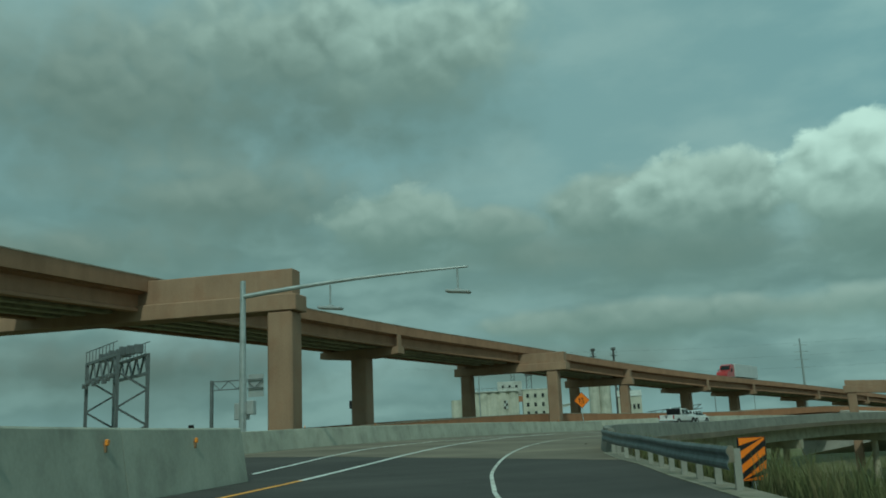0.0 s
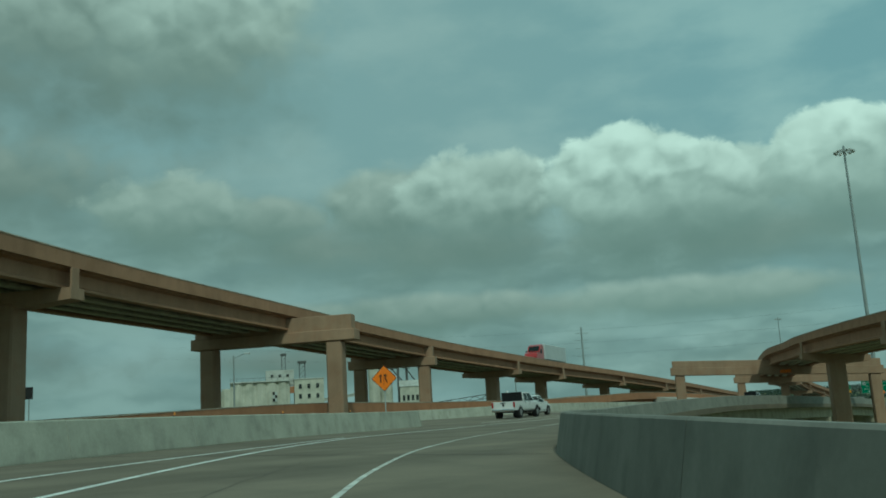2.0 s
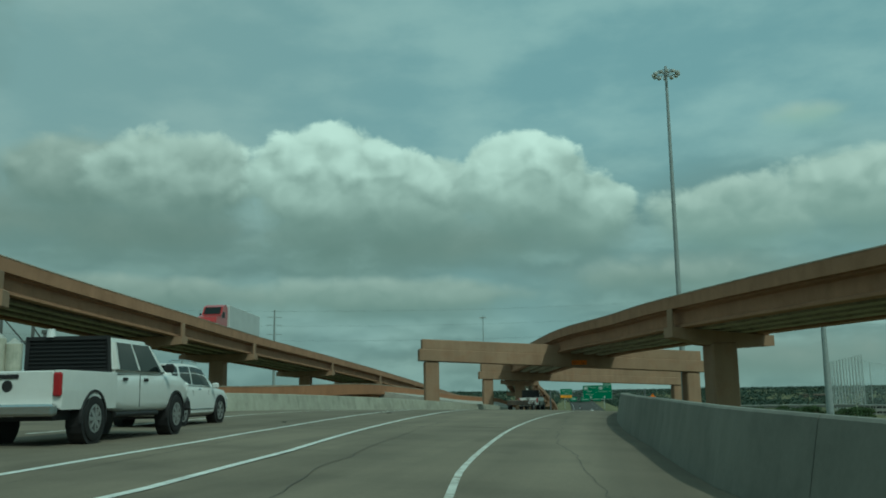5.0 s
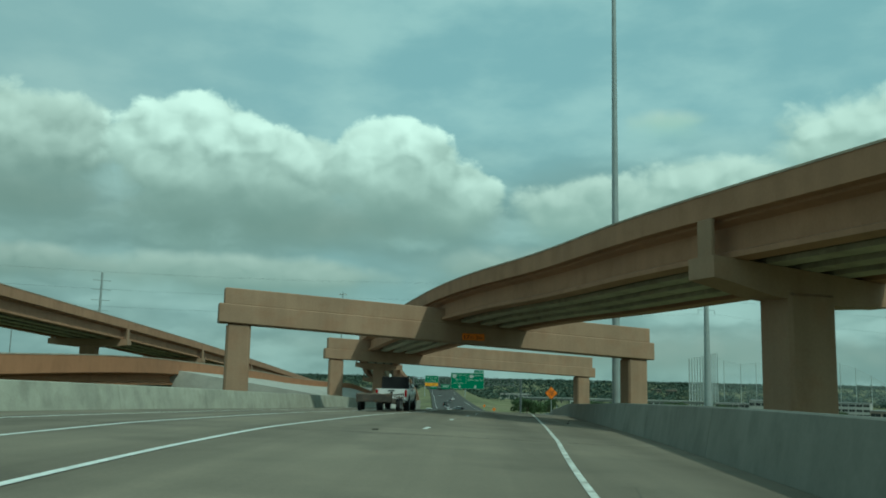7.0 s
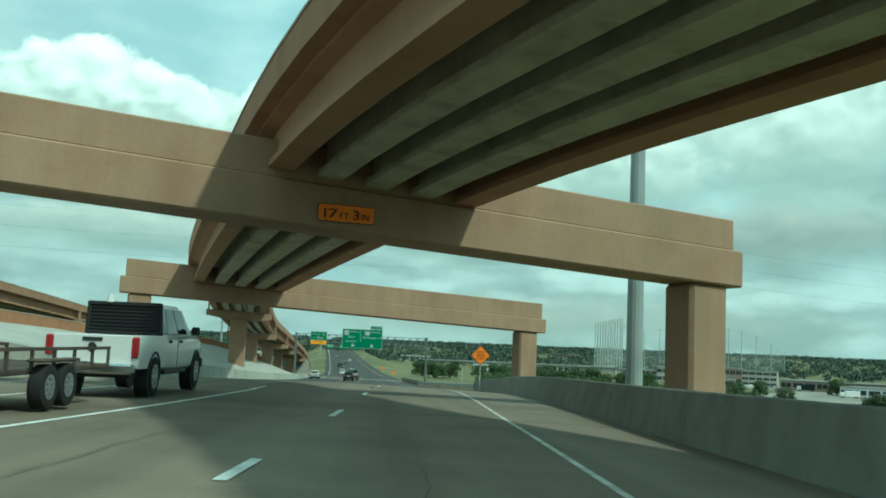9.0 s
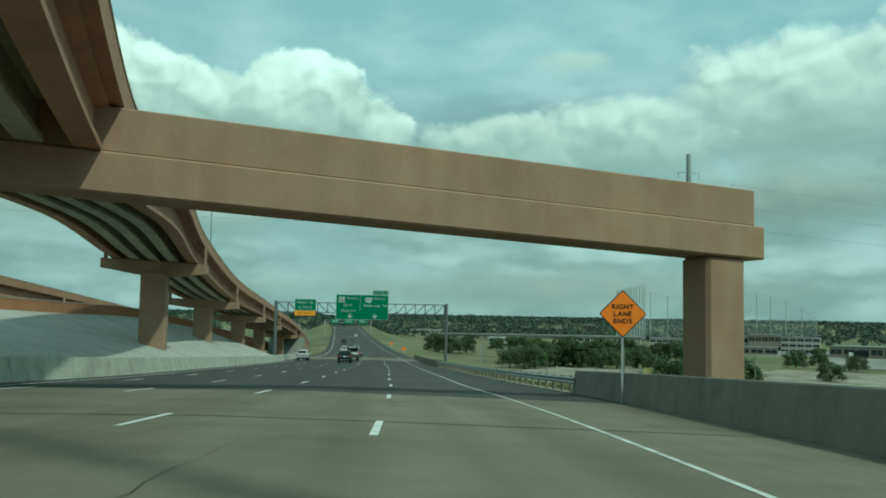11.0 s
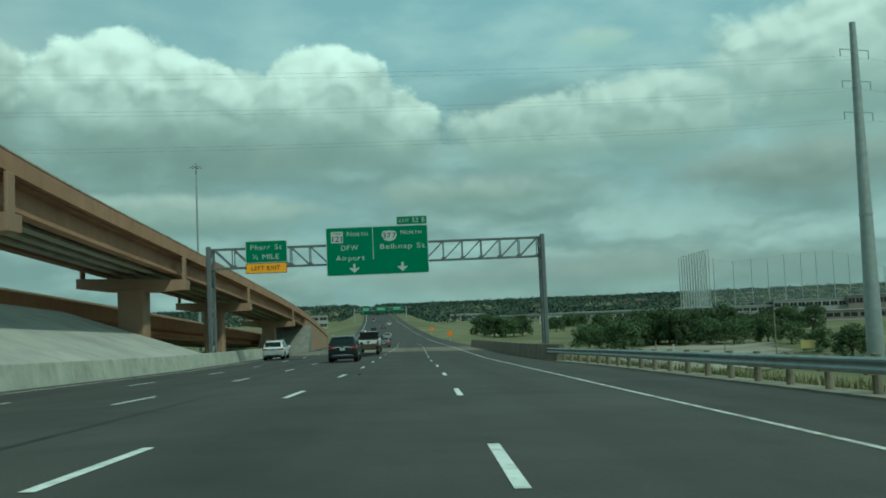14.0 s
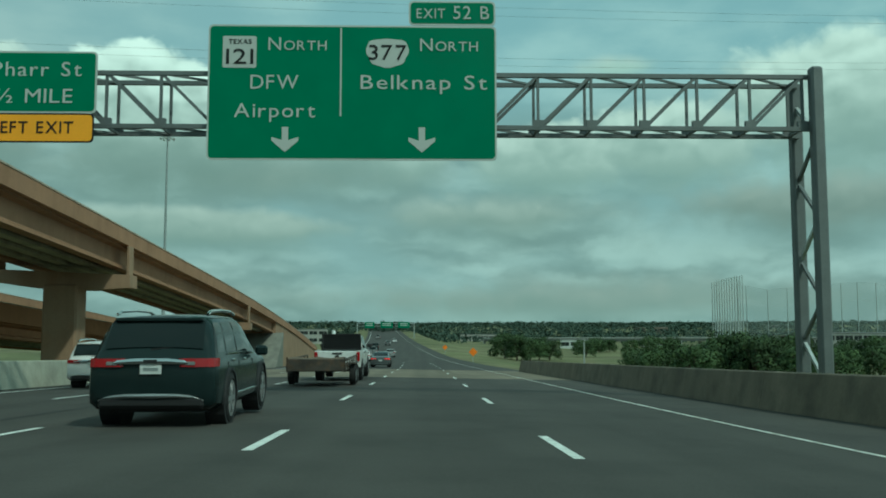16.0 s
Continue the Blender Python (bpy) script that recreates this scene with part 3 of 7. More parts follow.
def straddle(name, a, b, z_top, z_ledge, z_bot, cols, ground, fall=0.0, label="", stem=1.3, ledge=1.9, col=(1.6, 1.6)):
    """An inverted-tee beam from a to b in plan on its own columns; fall: drop per metre from a to b."""
    a, b = Vector((*a, 0)), Vector((*b, 0))
    d = (b - a).normalized()
    m = Matrix(((d.x, -d.y, 0, a.x), (d.y, d.x, 0, a.y), (0, 0, 1, 0), (0, 0, 0, 1)))
    root = new(name)
    root.matrix_basis = m
    tagged(root, label, "bridge bent", "straddle bents", "structure")
    long = (b - a).length
    part("stem", tilted_block(0.35, long - 0.35, stem, z_ledge - 0.01, z_top, fall, 0.04), M_TAN, root)
    part("ledge", tilted_block(0, long, ledge, z_bot, z_ledge, fall, 0.06), M_TAN, root)
    for x in cols:
        zt = z_bot - fall * x + 0.02
        part("column", one_box((x, 0, (ground + zt) / 2), (col[0], col[1], zt - ground), None, 0.14), M_TAN, root)
    return root


# ramp that climbs beside the road on the far side (tan piers, seen all along)
LEFT = Line([(20.0, -338.0, 14.6), (5.2, -314.7, 16.2), (-13.9, -285.9, 18.0), (-30.6, -247.6, 18.55), (-38.8, -215.2, 18.15), (-44.5, -179.4, 16.9), (-46.0, -148.0, 15.5), (-49.6, -120.2, 15.0), (-51.4, -79.7, 13.75),
             (-51.6, -45.0, 12.2), (-51.9, 0.0, 9.95), (-51.9, 57.0, 6.8), (-51.5, 110.0, 3.8), (-51.5, 190.0, -1.0), (-56, 300, -5.5)])
left_ramp = Ramp("elevated_ramp_1", "tan painted concrete beam bridge climbing on tall piers", LEFT, 0, float(LEFT.s[-1]), 4.9, 0.0, 5, top=0.7)


def s_near(line, x, y):
    return float(line.s[int(np.argmin(np.hypot(line.q[:, 0] - x, line.q[:, 1] - y)))])


for x, y in ((-30.6, -247.6), (-46.0, -147.8), (-49.6, -120.2), (-51.4, -80.2), (-52.0, -45.0), (-51.9, -10.0), (-51.9, 25.0), (-51.9, 60.0)):
    hammerhead(left_ramp, s_near(LEFT, x, y), -2.0)
straddle("straddle_bent_1", (-27.6, -296.0), (0.75, -279.5), 18.35, 16.65, 15.55, (4.0, 31.6), -2.0, 0.0, "tan concrete straddle bent with a long overhanging beam", col=(1.75, 1.75))
straddle("straddle_bent_2", (-44.5, -217.2), (-28.1, -211.6), 17.65, 16.2, 15.1, (1.7, 15.1), -2.0, 0.0, "tan concrete straddle bent spanning the lower road")
straddle("straddle_bent_3", (-50.5, -182.3), (-39.2, -177.7), 16.55, 15.15, 13.95, (1.5, 10.5), -2.0, 0.0, "tan concrete straddle bent with two columns")

# ramp that crosses overhead from the right and comes down beside the lanes
RIGHT = Line([(61.8, -263.4, 12.6), (40.5, -231.0, 13.0), (20.9, -191.0, 13.4), (9.5, -163.2, 13.5), (4.98, -148.5, 13.5), (-1.2, -129.6, 13.4), (-10.9, -88.5, 12.45), (-14.4, -63.0, 12.7), (-17.25, -42.0, 11.9), (-19.75, -8.5, 9.85), (-20.45, 22.7, 8.1), (-21.3, 54.0, 6.5),
              (-21.9, 95.0, 3.95), (-23.5, 140.0, 0.9), (-25.5, 190.0, -3.2)])
right_ramp = Ramp("elevated_ramp_2", "tan painted concrete ramp bridge with bare inner girders", RIGHT, 0, float(RIGHT.s[-1]), 3.75, [(-300, 0.085), (-129, 0.085), (-88, 0.065), (-42, 0.045), (200, 0.04)], 5)
for x, y in ((20.9, -191.0), (9.5, -163.2), (-17.35, -42.0), (-19.75, -8.3), (-20.45, 22.9), (-21.3, 54.2), (-21.9, 95.0)):
    hammerhead(right_ramp, s_near(RIGHT, x, y), -6.0, cap_z=(-1.67, -2.75) if y < -30 else (-2.05, -3.05))
straddle("straddle_bent_4", (-19.3, -135.0), (11.8, -125.2), 13.68, 12.6, 11.3, (1.4, 31.3), -4.0, 0.052, "tan concrete straddle bent carrying a ramp over the road", 1.75, 1.95)
straddle("straddle_bent_5", (-18.9, -91.1), (13.4, -82.3), 12.38, 11.12, 9.95, (1.4, 32.0), -6.0, 0.045, "tan concrete straddle bent over the lanes", 1.75, 1.95)

# the ramp lands on a walled embankment
sa = s_near(RIGHT, -22.9, 118.0)
rings = []
for k in range(25):
    s = sa + (float(RIGHT.s[-1]) - sa) * k / 24
    rings.append([right_ramp.at(s, x, -0.30) if top else Vector((*right_ramp.at(s, x, 0).xy, -9.0)) for x, top in ((-3.6, 1), (3.6, 1), (3.6, 0), (-3.6, 0))])
tagged(part("retaining_wall", sweep(bmesh.new(), rings), M_TAN), "tan panelled retaining wall under the ramp's landing", "wall", kind="structure")
foot_, head_ = right_ramp.at(sa - 9.0, 0, 0), right_ramp.at(sa + 0.2, 0, -1.8)
bm = sweep(bmesh.new(), [[Vector((head_.x + x, head_.y, head_.z)), Vector((foot_.x + x, foot_.y, -4.6)), Vector((foot_.x + x, foot_.y, -8.0)), Vector((head_.x + x, head_.y, -8.0))] for x in (-4.2, 4.6)])
# The slope's shadow under the ramp comes from this darkened concrete colour.
tagged(part("abutment_slope", bm, M_BARRIER_SHADED), "pale concrete slope paving below the ramp's abutment", "slope", kind="structure")

# lower road with a terracotta parapet
LOWER = Line([(-8.48, -319.67, 5.2), (-22.18, -270.75, 6.9), (-35.5, -219.41, 8.19), (-39.21, -187.41, 7.96), (-35.63, -155.44, 7.68), (-32.54, -131.13, 8.09), (-32.82, -112.75, 8.02), (-31.97, -87.95, 7.42), (-32.04, -65.78, 6.74), (-29.73, -44.56, 6.13), (-29.6, -19, 5.75), (-29.7, 5, 4.65),
              (-29.9, 26, 3.55), (-30.5, 61, 1.55), (-33, 140, -2.5)])
lower_ramp = Ramp("elevated_ramp_3", "low terracotta bridge road behind the barrier", LOWER, 0, float(LOWER.s[-1]), 4.6, 0.0, 4, 1.2, M_RUST, 0.86)


# sloped concrete paving between the barrier and the lower road
bm = bmesh.new()
rings = []
for k in range(46):
    y = -114.0 + 3.0 * k
    sr = s_near(ROAD, 0.5, y)
    foot = on_road(sr, lerp(EDGE_L, sr) - 0.75, 0.80)
    top = lower_ramp.at(s_near(LOWER, -30.5, y), lower_ramp.half + 0.08, 0.02)
    back = lower_ramp.at(s_near(LOWER, -30.5, y), -lower_ramp.half, -0.42)
    rings.append([foot, foot.lerp(top, 0.35), foot.lerp(top, 0.7), top, back, back + Vector((0, 0, -9)), Vector((foot.x, foot.y, foot.z - 3))])
slope = part("slope_paving", sweep(bm, rings), M_SLOPE)
tagged(slope, "smooth grey concrete slope paving under the ramp bridge", "slope", kind="structure")
# ---------- ground ----------
def smooth(a, b, x):
    t = np.clip((x - a) / (b - a), 0, 1)
    return t * t * (3 - 2 * t)


RS, RQ = ROAD.s[::4], ROAD.q[::4]
RR = np.array([tuple(ROAD.right(s)) for s in RS])


def ground_height(x, y):
    """Height of the land at arrays of x and y: embankments carry the road, the land falls away to the right and rises to far hills."""
    d2 = (x[:, None] - RQ[None, :, 0]) ** 2 + (y[:, None] - RQ[None, :, 1]) ** 2
    i = d2.argmin(1)
    s, zr = RS[i], RQ[i, 2]
    d = (x - RQ[i, 0]) * RR[i, 0] + (y - RQ[i, 1]) * RR[i, 1]
    base = -9.0 - 3.5 * smooth(150, 420, x) * smooth(320, 60, y) + 9.5 * smooth(-25, -110, x)
    base = np.where(y > 120, np.minimum(base, -6.5 - 1.0 * smooth(120, 300, y)), base)
    base = base + 12.5 * smooth(560, 1700, np.hypot(x, y)) * smooth(-500, 300, y + 0.4 * x) + 5.0 * smooth(1200, 2600, np.hypot(x, y))
    base = base + 0.5 * np.sin(x * 0.031 + 1.0) * np.sin(y * 0.027) + 1.3 * np.sin(x * 0.0071) * np.cos(y * 0.0063)
    bank = np.maximum(smooth(32, 26, s), smooth(246, 256, s))
    top = zr - 0.35 - np.where(d > 0, 0.05, 0.02) * np.abs(d)
    top = top - np.where(s < 35, 0.5 * smooth(3.5, 7.0, d), 0)
    right_edge, left_edge = np.where(s < 55, 9.0, 17.0), np.where(s < 55, 12.0, 18.0)
    a = np.where(d > 0, smooth(right_edge, right_edge + 22.0, d), smooth(left_edge, left_edge + 16.0, -d))
    z = base + (top - base) * (1 - a) * bank
    return np.minimum(z, np.where((1 - bank) > 0.5, zr - 3.5, z))          # the span under the bridge stays clear


def ground_z(x, y):
    return float(ground_height(np.array([x], float), np.array([y], float))[0])


def axis(lo, hi, fine_lo, fine_hi, fine, ratio=1.14):
    out = list(np.arange(fine_lo, fine_hi + 0.1, fine))
    step, v = fine, fine_hi
    while v < hi:
        step *= ratio
        v += step
        out.append(min(v, hi))
    step, v = fine, fine_lo
    while v > lo:
        step *= ratio
        v -= step
        out.insert(0, max(v, lo))
    return np.array(out)


GX, GY = axis(-4200, 4200, -80, 130, 4.0), axis(-4200, 4600, -345, 230, 5.0)
gx, gy = np.meshgrid(GX, GY)
gz = ground_height(gx.ravel(), gy.ravel())
nx, ny = len(GX), len(GY)
faces = [(j * nx + i, j * nx + i + 1, (j + 1) * nx + i + 1, (j + 1) * nx + i) for j in range(ny - 1) for i in range(nx - 1)]
me = bpy.data.meshes.new("ground")
me.from_pydata(np.stack([gx.ravel(), gy.ravel(), gz], 1).tolist(), [], faces)
me.polygons.foreach_set("use_smooth", [True] * len(me.polygons))
me.materials.append(M_GRASS)
ground = tagged(new("ground", me), "dry summer grassland falling away from the embankment to far wooded hills", "ground", kind="structure")

# ---------- sign gantry ----------
def text_mesh(body, size, depth=0.012):
    """Lettering as a mesh, standing in the x-z plane, its base line at z = 0, centred on x."""
    cu = bpy.data.curves.new("lettering", "FONT")
    cu.body, cu.size, cu.extrude, cu.align_x = body, size, depth / 2, "CENTER"
    cu.resolution_u = 3
    ob = bpy.data.objects.new("lettering", cu)
    me = bpy.data.meshes.new_from_object(ob)
    bpy.data.objects.remove(ob)
    bpy.data.curves.remove(cu)
    me.transform(pose(0, 0, 0, 90, 0, 0))
    return me


def letter(body, cap, x0, x1, z, y, mat, parent):
    """One word as a part per letter, cap metres high, spread evenly from x0 to x1."""
    size = cap / 0.70
    shapes, pens = [], []
    for ch in body:
        me = text_mesh(ch, size) if ch != " " else None
        shapes.append(me)
        w = (max(v.co.x for v in me.vertices) - min(v.co.x for v in me.vertices)) if me else cap * 0.35
        pens.append(w)
    gap = cap * 0.20
    total = sum(pens) + gap * (len(body) - 1)
    k, x = (x1 - x0) / total, x0
    for me, w in zip(shapes, pens):
        if me:
            me.materials.clear()
            me.materials.append(mat)
            mid = (max(v.co.x for v in me.vertices) + min(v.co.x for v in me.vertices)) / 2
            ob = new("lettering", me)
            ob.parent = parent
            ob.matrix_basis = Matrix.Translation((x + w * k / 2 - mid * k, y, z)) @ Matrix.Diagonal((k, 1, 1, 1))
        x += (w + gap) * k


def small_caps(body, cap, x0, x1, z, y, mat, parent):
    """A word set in capitals, the first one larger."""
    a = x0 + (x1 - x0) * 0.235
    letter(body[0], cap, x0, a - 0.03, z, y, mat, parent)
    letter(body[1:], cap * 0.76, a + 0.05, x1, z, y, mat, parent)


def panel(bm, x0, x1, z0, z1, y, thick=0.03, r=0.12):
    """A sign plate with rounded corners, facing -y."""
    pts = []
    for cx, cz, a0 in ((x1 - r, z1 - r, 0), (x0 + r, z1 - r, 90), (x0 + r, z0 + r, 180), (x1 - r, z0 + r, 270)):
        pts += [(cx + r * math.cos(radians(a0 + a)), cz + r * math.sin(radians(a0 + a))) for a in (0, 30, 60, 90)]
    return sweep(bm, [[Vector((x, yy, z)) for x, z in pts] for yy in (y, y + thick)])


def sign_plate(name, x0, x1, z0, z1, y, mat, parent, rim=0.05, label=""):
    root = part(name, panel(bmesh.new(), x0, x1, z0, z1, y), M_SIGN_WHITE if rim else mat, parent, label)
    if rim:
        part("face", panel(bmesh.new(), x0 + rim, x1 - rim, z0 + rim, z1 - rim, y - 0.006, 0.006, 0.10), mat, root)
    return root


def down_arrow(x, z, y, size, parent):
    """White arrow pointing down at a lane."""
    w = size
    pts = [(-0.12 * w, 0.5 * w), (0.12 * w, 0.5 * w), (0.12 * w, 0.0), (0.5 * w, 0.12 * w), (0.5 * w, -0.02 * w), (0.0, -0.45 * w), (-0.5 * w, -0.02 * w), (-0.5 * w, 0.12 * w), (-0.12 * w, 0.0)]
    bm = sweep(bmesh.new(), [[Vector((x + a, yy, z + b)) for a, b in pts] for yy in (y, y + 0.006)])
    return part("arrow", bm, M_SIGN_WHITE, parent)


GY0 = 25.2           # the gantry's plane
# Galvanised steel coloured dark, so the truss carries its shade in the paint.
M_TRUSS = material("shade_darkened_truss_steel", (0.15, 0.165, 0.165), 0.6, 0.3, vary=0.12, scale=1.2, fine=14, bump=0.05)
gantry = thing("sign_gantry", label="dark grey steel truss gantry spanning the highway on latticed posts", category="sign gantry")
for x in (-15.2, 10.95):
    gz0 = -2.0
    for q, top in ((-0.72, 8.45), (0.72, 8.35)):
        part("post", one_box((x, GY0 + q, (gz0 + top) / 2), (0.34, 0.34, top - gz0), None, 0.06), M_TRUSS, gantry)
    for k in range(7):
        z0, z1 = gz0 + 1.6 + k * 1.15, gz0 + 2.75 + k * 1.15
        part("lattice", bar(bmesh.new(), (x, GY0 - 0.66 * (-1) ** k, z0), (x, GY0 + 0.66 * (-1) ** k, z1), 0.09), M_STEEL if k % 3 == 0 else M_TRUSS, gantry)
for z in (6.72, 8.22):
    for q in (-0.5, 0.5):
        part("chord", bar(bmesh.new(), (-15.2, GY0 + q, z), (10.95, GY0 + q, z), 0.12), M_TRUSS, gantry)
bays = 17
for k in range(bays):
    x0, x1 = -14.9 + 25.55 * k / bays, -14.9 + 25.55 * (k + 1) / bays
    right_half = k >= bays / 2
    for q in (-0.5, 0.5):
        part("brace", bar(bmesh.new(), (x0, GY0 + q, 6.72 if right_half else 8.22), (x1, GY0 + q, 8.22 if right_half else 6.72), 0.085), M_TRUSS, gantry)
        part("brace", bar(bmesh.new(), (x1, GY0 + q, 6.72), (x1, GY0 + q, 8.22), 0.075), M_TRUSS, gantry)
        part("gusset", one_box((x1, GY0 + q, 6.83), (0.30, 0.13, 0.22)), M_TRUSS, gantry)
    for z in (6.72, 8.22):
        part("brace", bar(bmesh.new(), (x0, GY0 - 0.5, z), (x1, GY0 + 0.5, z), 0.06), M_TRUSS, gantry)
        part("brace", bar(bmesh.new(), (x1, GY0 - 0.5, z), (x1, GY0 + 0.5, z), 0.06), M_TRUSS, gantry)

SY = GY0 - 0.75
guide_sign = thing("guide_sign", label="large green guide sign with white lettering and two lane arrows", category="road sign")
plate = sign_plate("plate", -6.05, 1.95, 5.74, 9.55, SY, M_SIGN, guide_sign)
FY = SY - 0.018
part("divider", one_box((-2.38, FY + 0.004, 8.22), (0.045, 0.006, 2.5)), M_SIGN_WHITE, plate)
small_caps("NORTH", 0.36, -4.39, -2.78, 8.83, FY, M_SIGN_WHITE, plate)
letter("DFW", 0.40, -4.87, -3.55, 7.73, FY, M_SIGN_WHITE, plate)
letter("Airport", 0.40, -5.31, -3.08, 6.93, FY, M_SIGN_WHITE, plate)
small_caps("NORTH", 0.36, -0.18, 1.43, 8.83, FY, M_SIGN_WHITE, plate)
letter("Belknap St", 0.40, -1.83, 1.68, 7.74, FY, M_SIGN_WHITE, plate)
down_arrow(-3.90, 6.29, FY, 0.74, plate)
down_arrow(-0.13, 6.29, FY, 0.74, plate)
shield = part("state_shield", panel(bmesh.new(), -5.65, -4.72, 8.32, 9.22, SY - 0.016, 0.008, 0.05), M_SIGN_WHITE, plate)
letter("TEXAS", 0.13, -5.48, -4.86, 9.00, SY - 0.026, M_BLACK, plate)
letter("121", 0.43, -5.55, -4.80, 8.43, SY - 0.026, M_BLACK, plate)
bm = bmesh.new()
pts = []
for k in range(36):
    a = k * math.tau / 36
    r = 0.50 + 0.045 * abs(math.sin(2 * a)) + 0.03 * math.sin(3 * a) + 0.02 * math.cos(8 * a)
    pts.append((-1.09 + 1.14 * r * math.cos(a), 8.78 + 0.80 * r * math.sin(a)))
sweep(bm, [[Vector((x, yy, z)) for x, z in pts] for yy in (SY - 0.016, SY - 0.008)])
part("route_shield", bm, M_SIGN_WHITE, plate)
letter("377", 0.43, -1.60, -0.56, 8.57, SY - 0.026, M_BLACK, plate)
tab = sign_plate("exit_tab", -0.50, 1.93, 9.57, 10.27, SY, M_SIGN, guide_sign)
letter("EXIT", 0.28, -0.28, 0.52, 9.77, FY, M_SIGN_WHITE, tab)
letter("52 B", 0.38, 0.75, 1.75, 9.75, FY, M_SIGN_WHITE, tab)
for x in (-4.6, -2.0, 0.6):
    part("bracket", bar(bmesh.new(), (x, SY + 0.09, 5.78), (x, SY + 0.09, 9.50), 0.10), M_STEEL, guide_sign)

exit_sign = thing("exit_sign", (0.22, 0.0, -0.10), label="green exit sign with a yellow left-exit strip on the gantry", category="road sign")
plate = sign_plate("plate", -12.55, -9.30, 7.12, 8.85, SY, M_SIGN, exit_sign)
letter("Pharr St", 0.40, -12.15, -9.72, 8.15, FY, M_SIGN_WHITE, plate)
letter("\u00bd MILE", 0.40, -12.0, -9.95, 7.40, FY, M_SIGN_WHITE, plate)
strip_ = sign_plate("exit_strip", -12.55, -9.35, 6.30, 7.11, SY, M_BLACK, exit_sign, 0.0)
part("face", panel(bmesh.new(), -12.51, -9.39, 6.34, 7.07, SY - 0.006, 0.006, 0.1), M_AMBER, strip_)
letter("LEFT EXIT", 0.33, -12.1, -9.90, 6.56, FY, M_BLACK, strip_)
for x in (-11.9, -9.95):
    part("bracket", bar(bmesh.new(), (x, SY + 0.09, 6.32), (x, SY + 0.09, 8.8), 0.10), M_STEEL, exit_sign)


# ---------- clearance and warning signs ----------
clear_sign = thing("clearance_sign", (-1.87, -130.62, 11.12), 17.5, "orange clearance sign with black lettering fixed to the beam", "road sign")
plate = part("plate", panel(bmesh.new(), -0.86, 0.86, -0.50, 0.0, 0.0, 0.03, 0.05), M_BLACK, clear_sign)
part("face", panel(bmesh.new(), -0.85, 0.85, -0.49, -0.01, -0.008, 0.008, 0.05), M_ORANGE, plate)
letter("17", 0.27, -0.68, -0.28, -0.40, -0.018, M_BLACK, plate)
letter("FT", 0.18, -0.20, 0.06, -0.40, -0.018, M_BLACK, plate)
letter("3", 0.27, 0.20, 0.38, -0.40, -0.018, M_BLACK, plate)
letter("IN", 0.18, 0.46, 0.68, -0.40, -0.018, M_BLACK, plate)
for x in (-0.6, 0.6):
    part("bracket", bar(bmesh.new(), (x, 0.03, -0.25), (x, 0.62, -0.25), 0.06), M_STEEL, clear_sign)


def diamond(name, at, turn, side, label, post_len):
    root = thing(name, at, turn, label, "road sign")
    h = side / math.sqrt(2)
    bm = panel(bmesh.new(), -side / 2, side / 2, -side / 2, side / 2, 0.0, 0.02, 0.07)
    bm.transform(pose(0, 0, 0, 0, 45, 0))
    plate = part("plate", bm, M_BLACK, root)
    bm = panel(bmesh.new(), -side / 2 + 0.03, side / 2 - 0.03, -side / 2 + 0.03, side / 2 - 0.03, -0.008, 0.008, 0.06)
    bm.transform(pose(0, 0, 0, 0, 45, 0))
    part("face", bm, M_ORANGE, plate)
    part("post", bar(bmesh.new(), (0, 0.07, -h - post_len), (0, 0.07, h * 0.6), 0.07), M_STEEL, root)
    return root, plate


lane_ends, plate = diamond("lane_ends_sign", (8.02, -85.2, 6.45), -3.0, 1.10, "orange diamond warning sign about the ending lane on a steel post", 2.6)
for body, z, w in (("RIGHT", 0.16, 0.35), ("LANE", -0.07, 0.29), ("ENDS", -0.30, 0.30)):
    letter(body, 0.155, -w, w, z, -0.02, M_BLACK, plate)

merge_sign, plate = diamond("merge_sign", (-10.45, -233.4, 10.02), 20.0, 1.25, "orange diamond merge warning sign behind the barrier", 3.2)


def arrow_shape(points, parent, y=-0.02):
    bm = sweep(bmesh.new(), [[Vector((x, yy, z)) for x, z in points] for yy in (y, y + 0.006)])
    return part("arrow", bm, M_BLACK, parent)


arrow_shape([(-0.28, -0.28), (-0.20, -0.28), (-0.20, 0.12), (-0.12, 0.10), (-0.24, 0.32), (-0.36, 0.10), (-0.28, 0.12)], plate)
arrow_shape([(0.16, -0.30), (0.24, -0.30), (0.20, -0.14), (0.14, 0.02), (0.14, 0.14), (0.22, 0.12), (0.10, 0.32), (-0.02, 0.12), (0.06, 0.14), (0.06, -0.02), (0.12, -0.16)], plate)
for k in range(4):
    part("dash", one_box((-0.03 + 0.01 * k, -0.017, -0.38 + 0.2 * k), (0.035, 0.006, 0.11)), M_BLACK, plate)

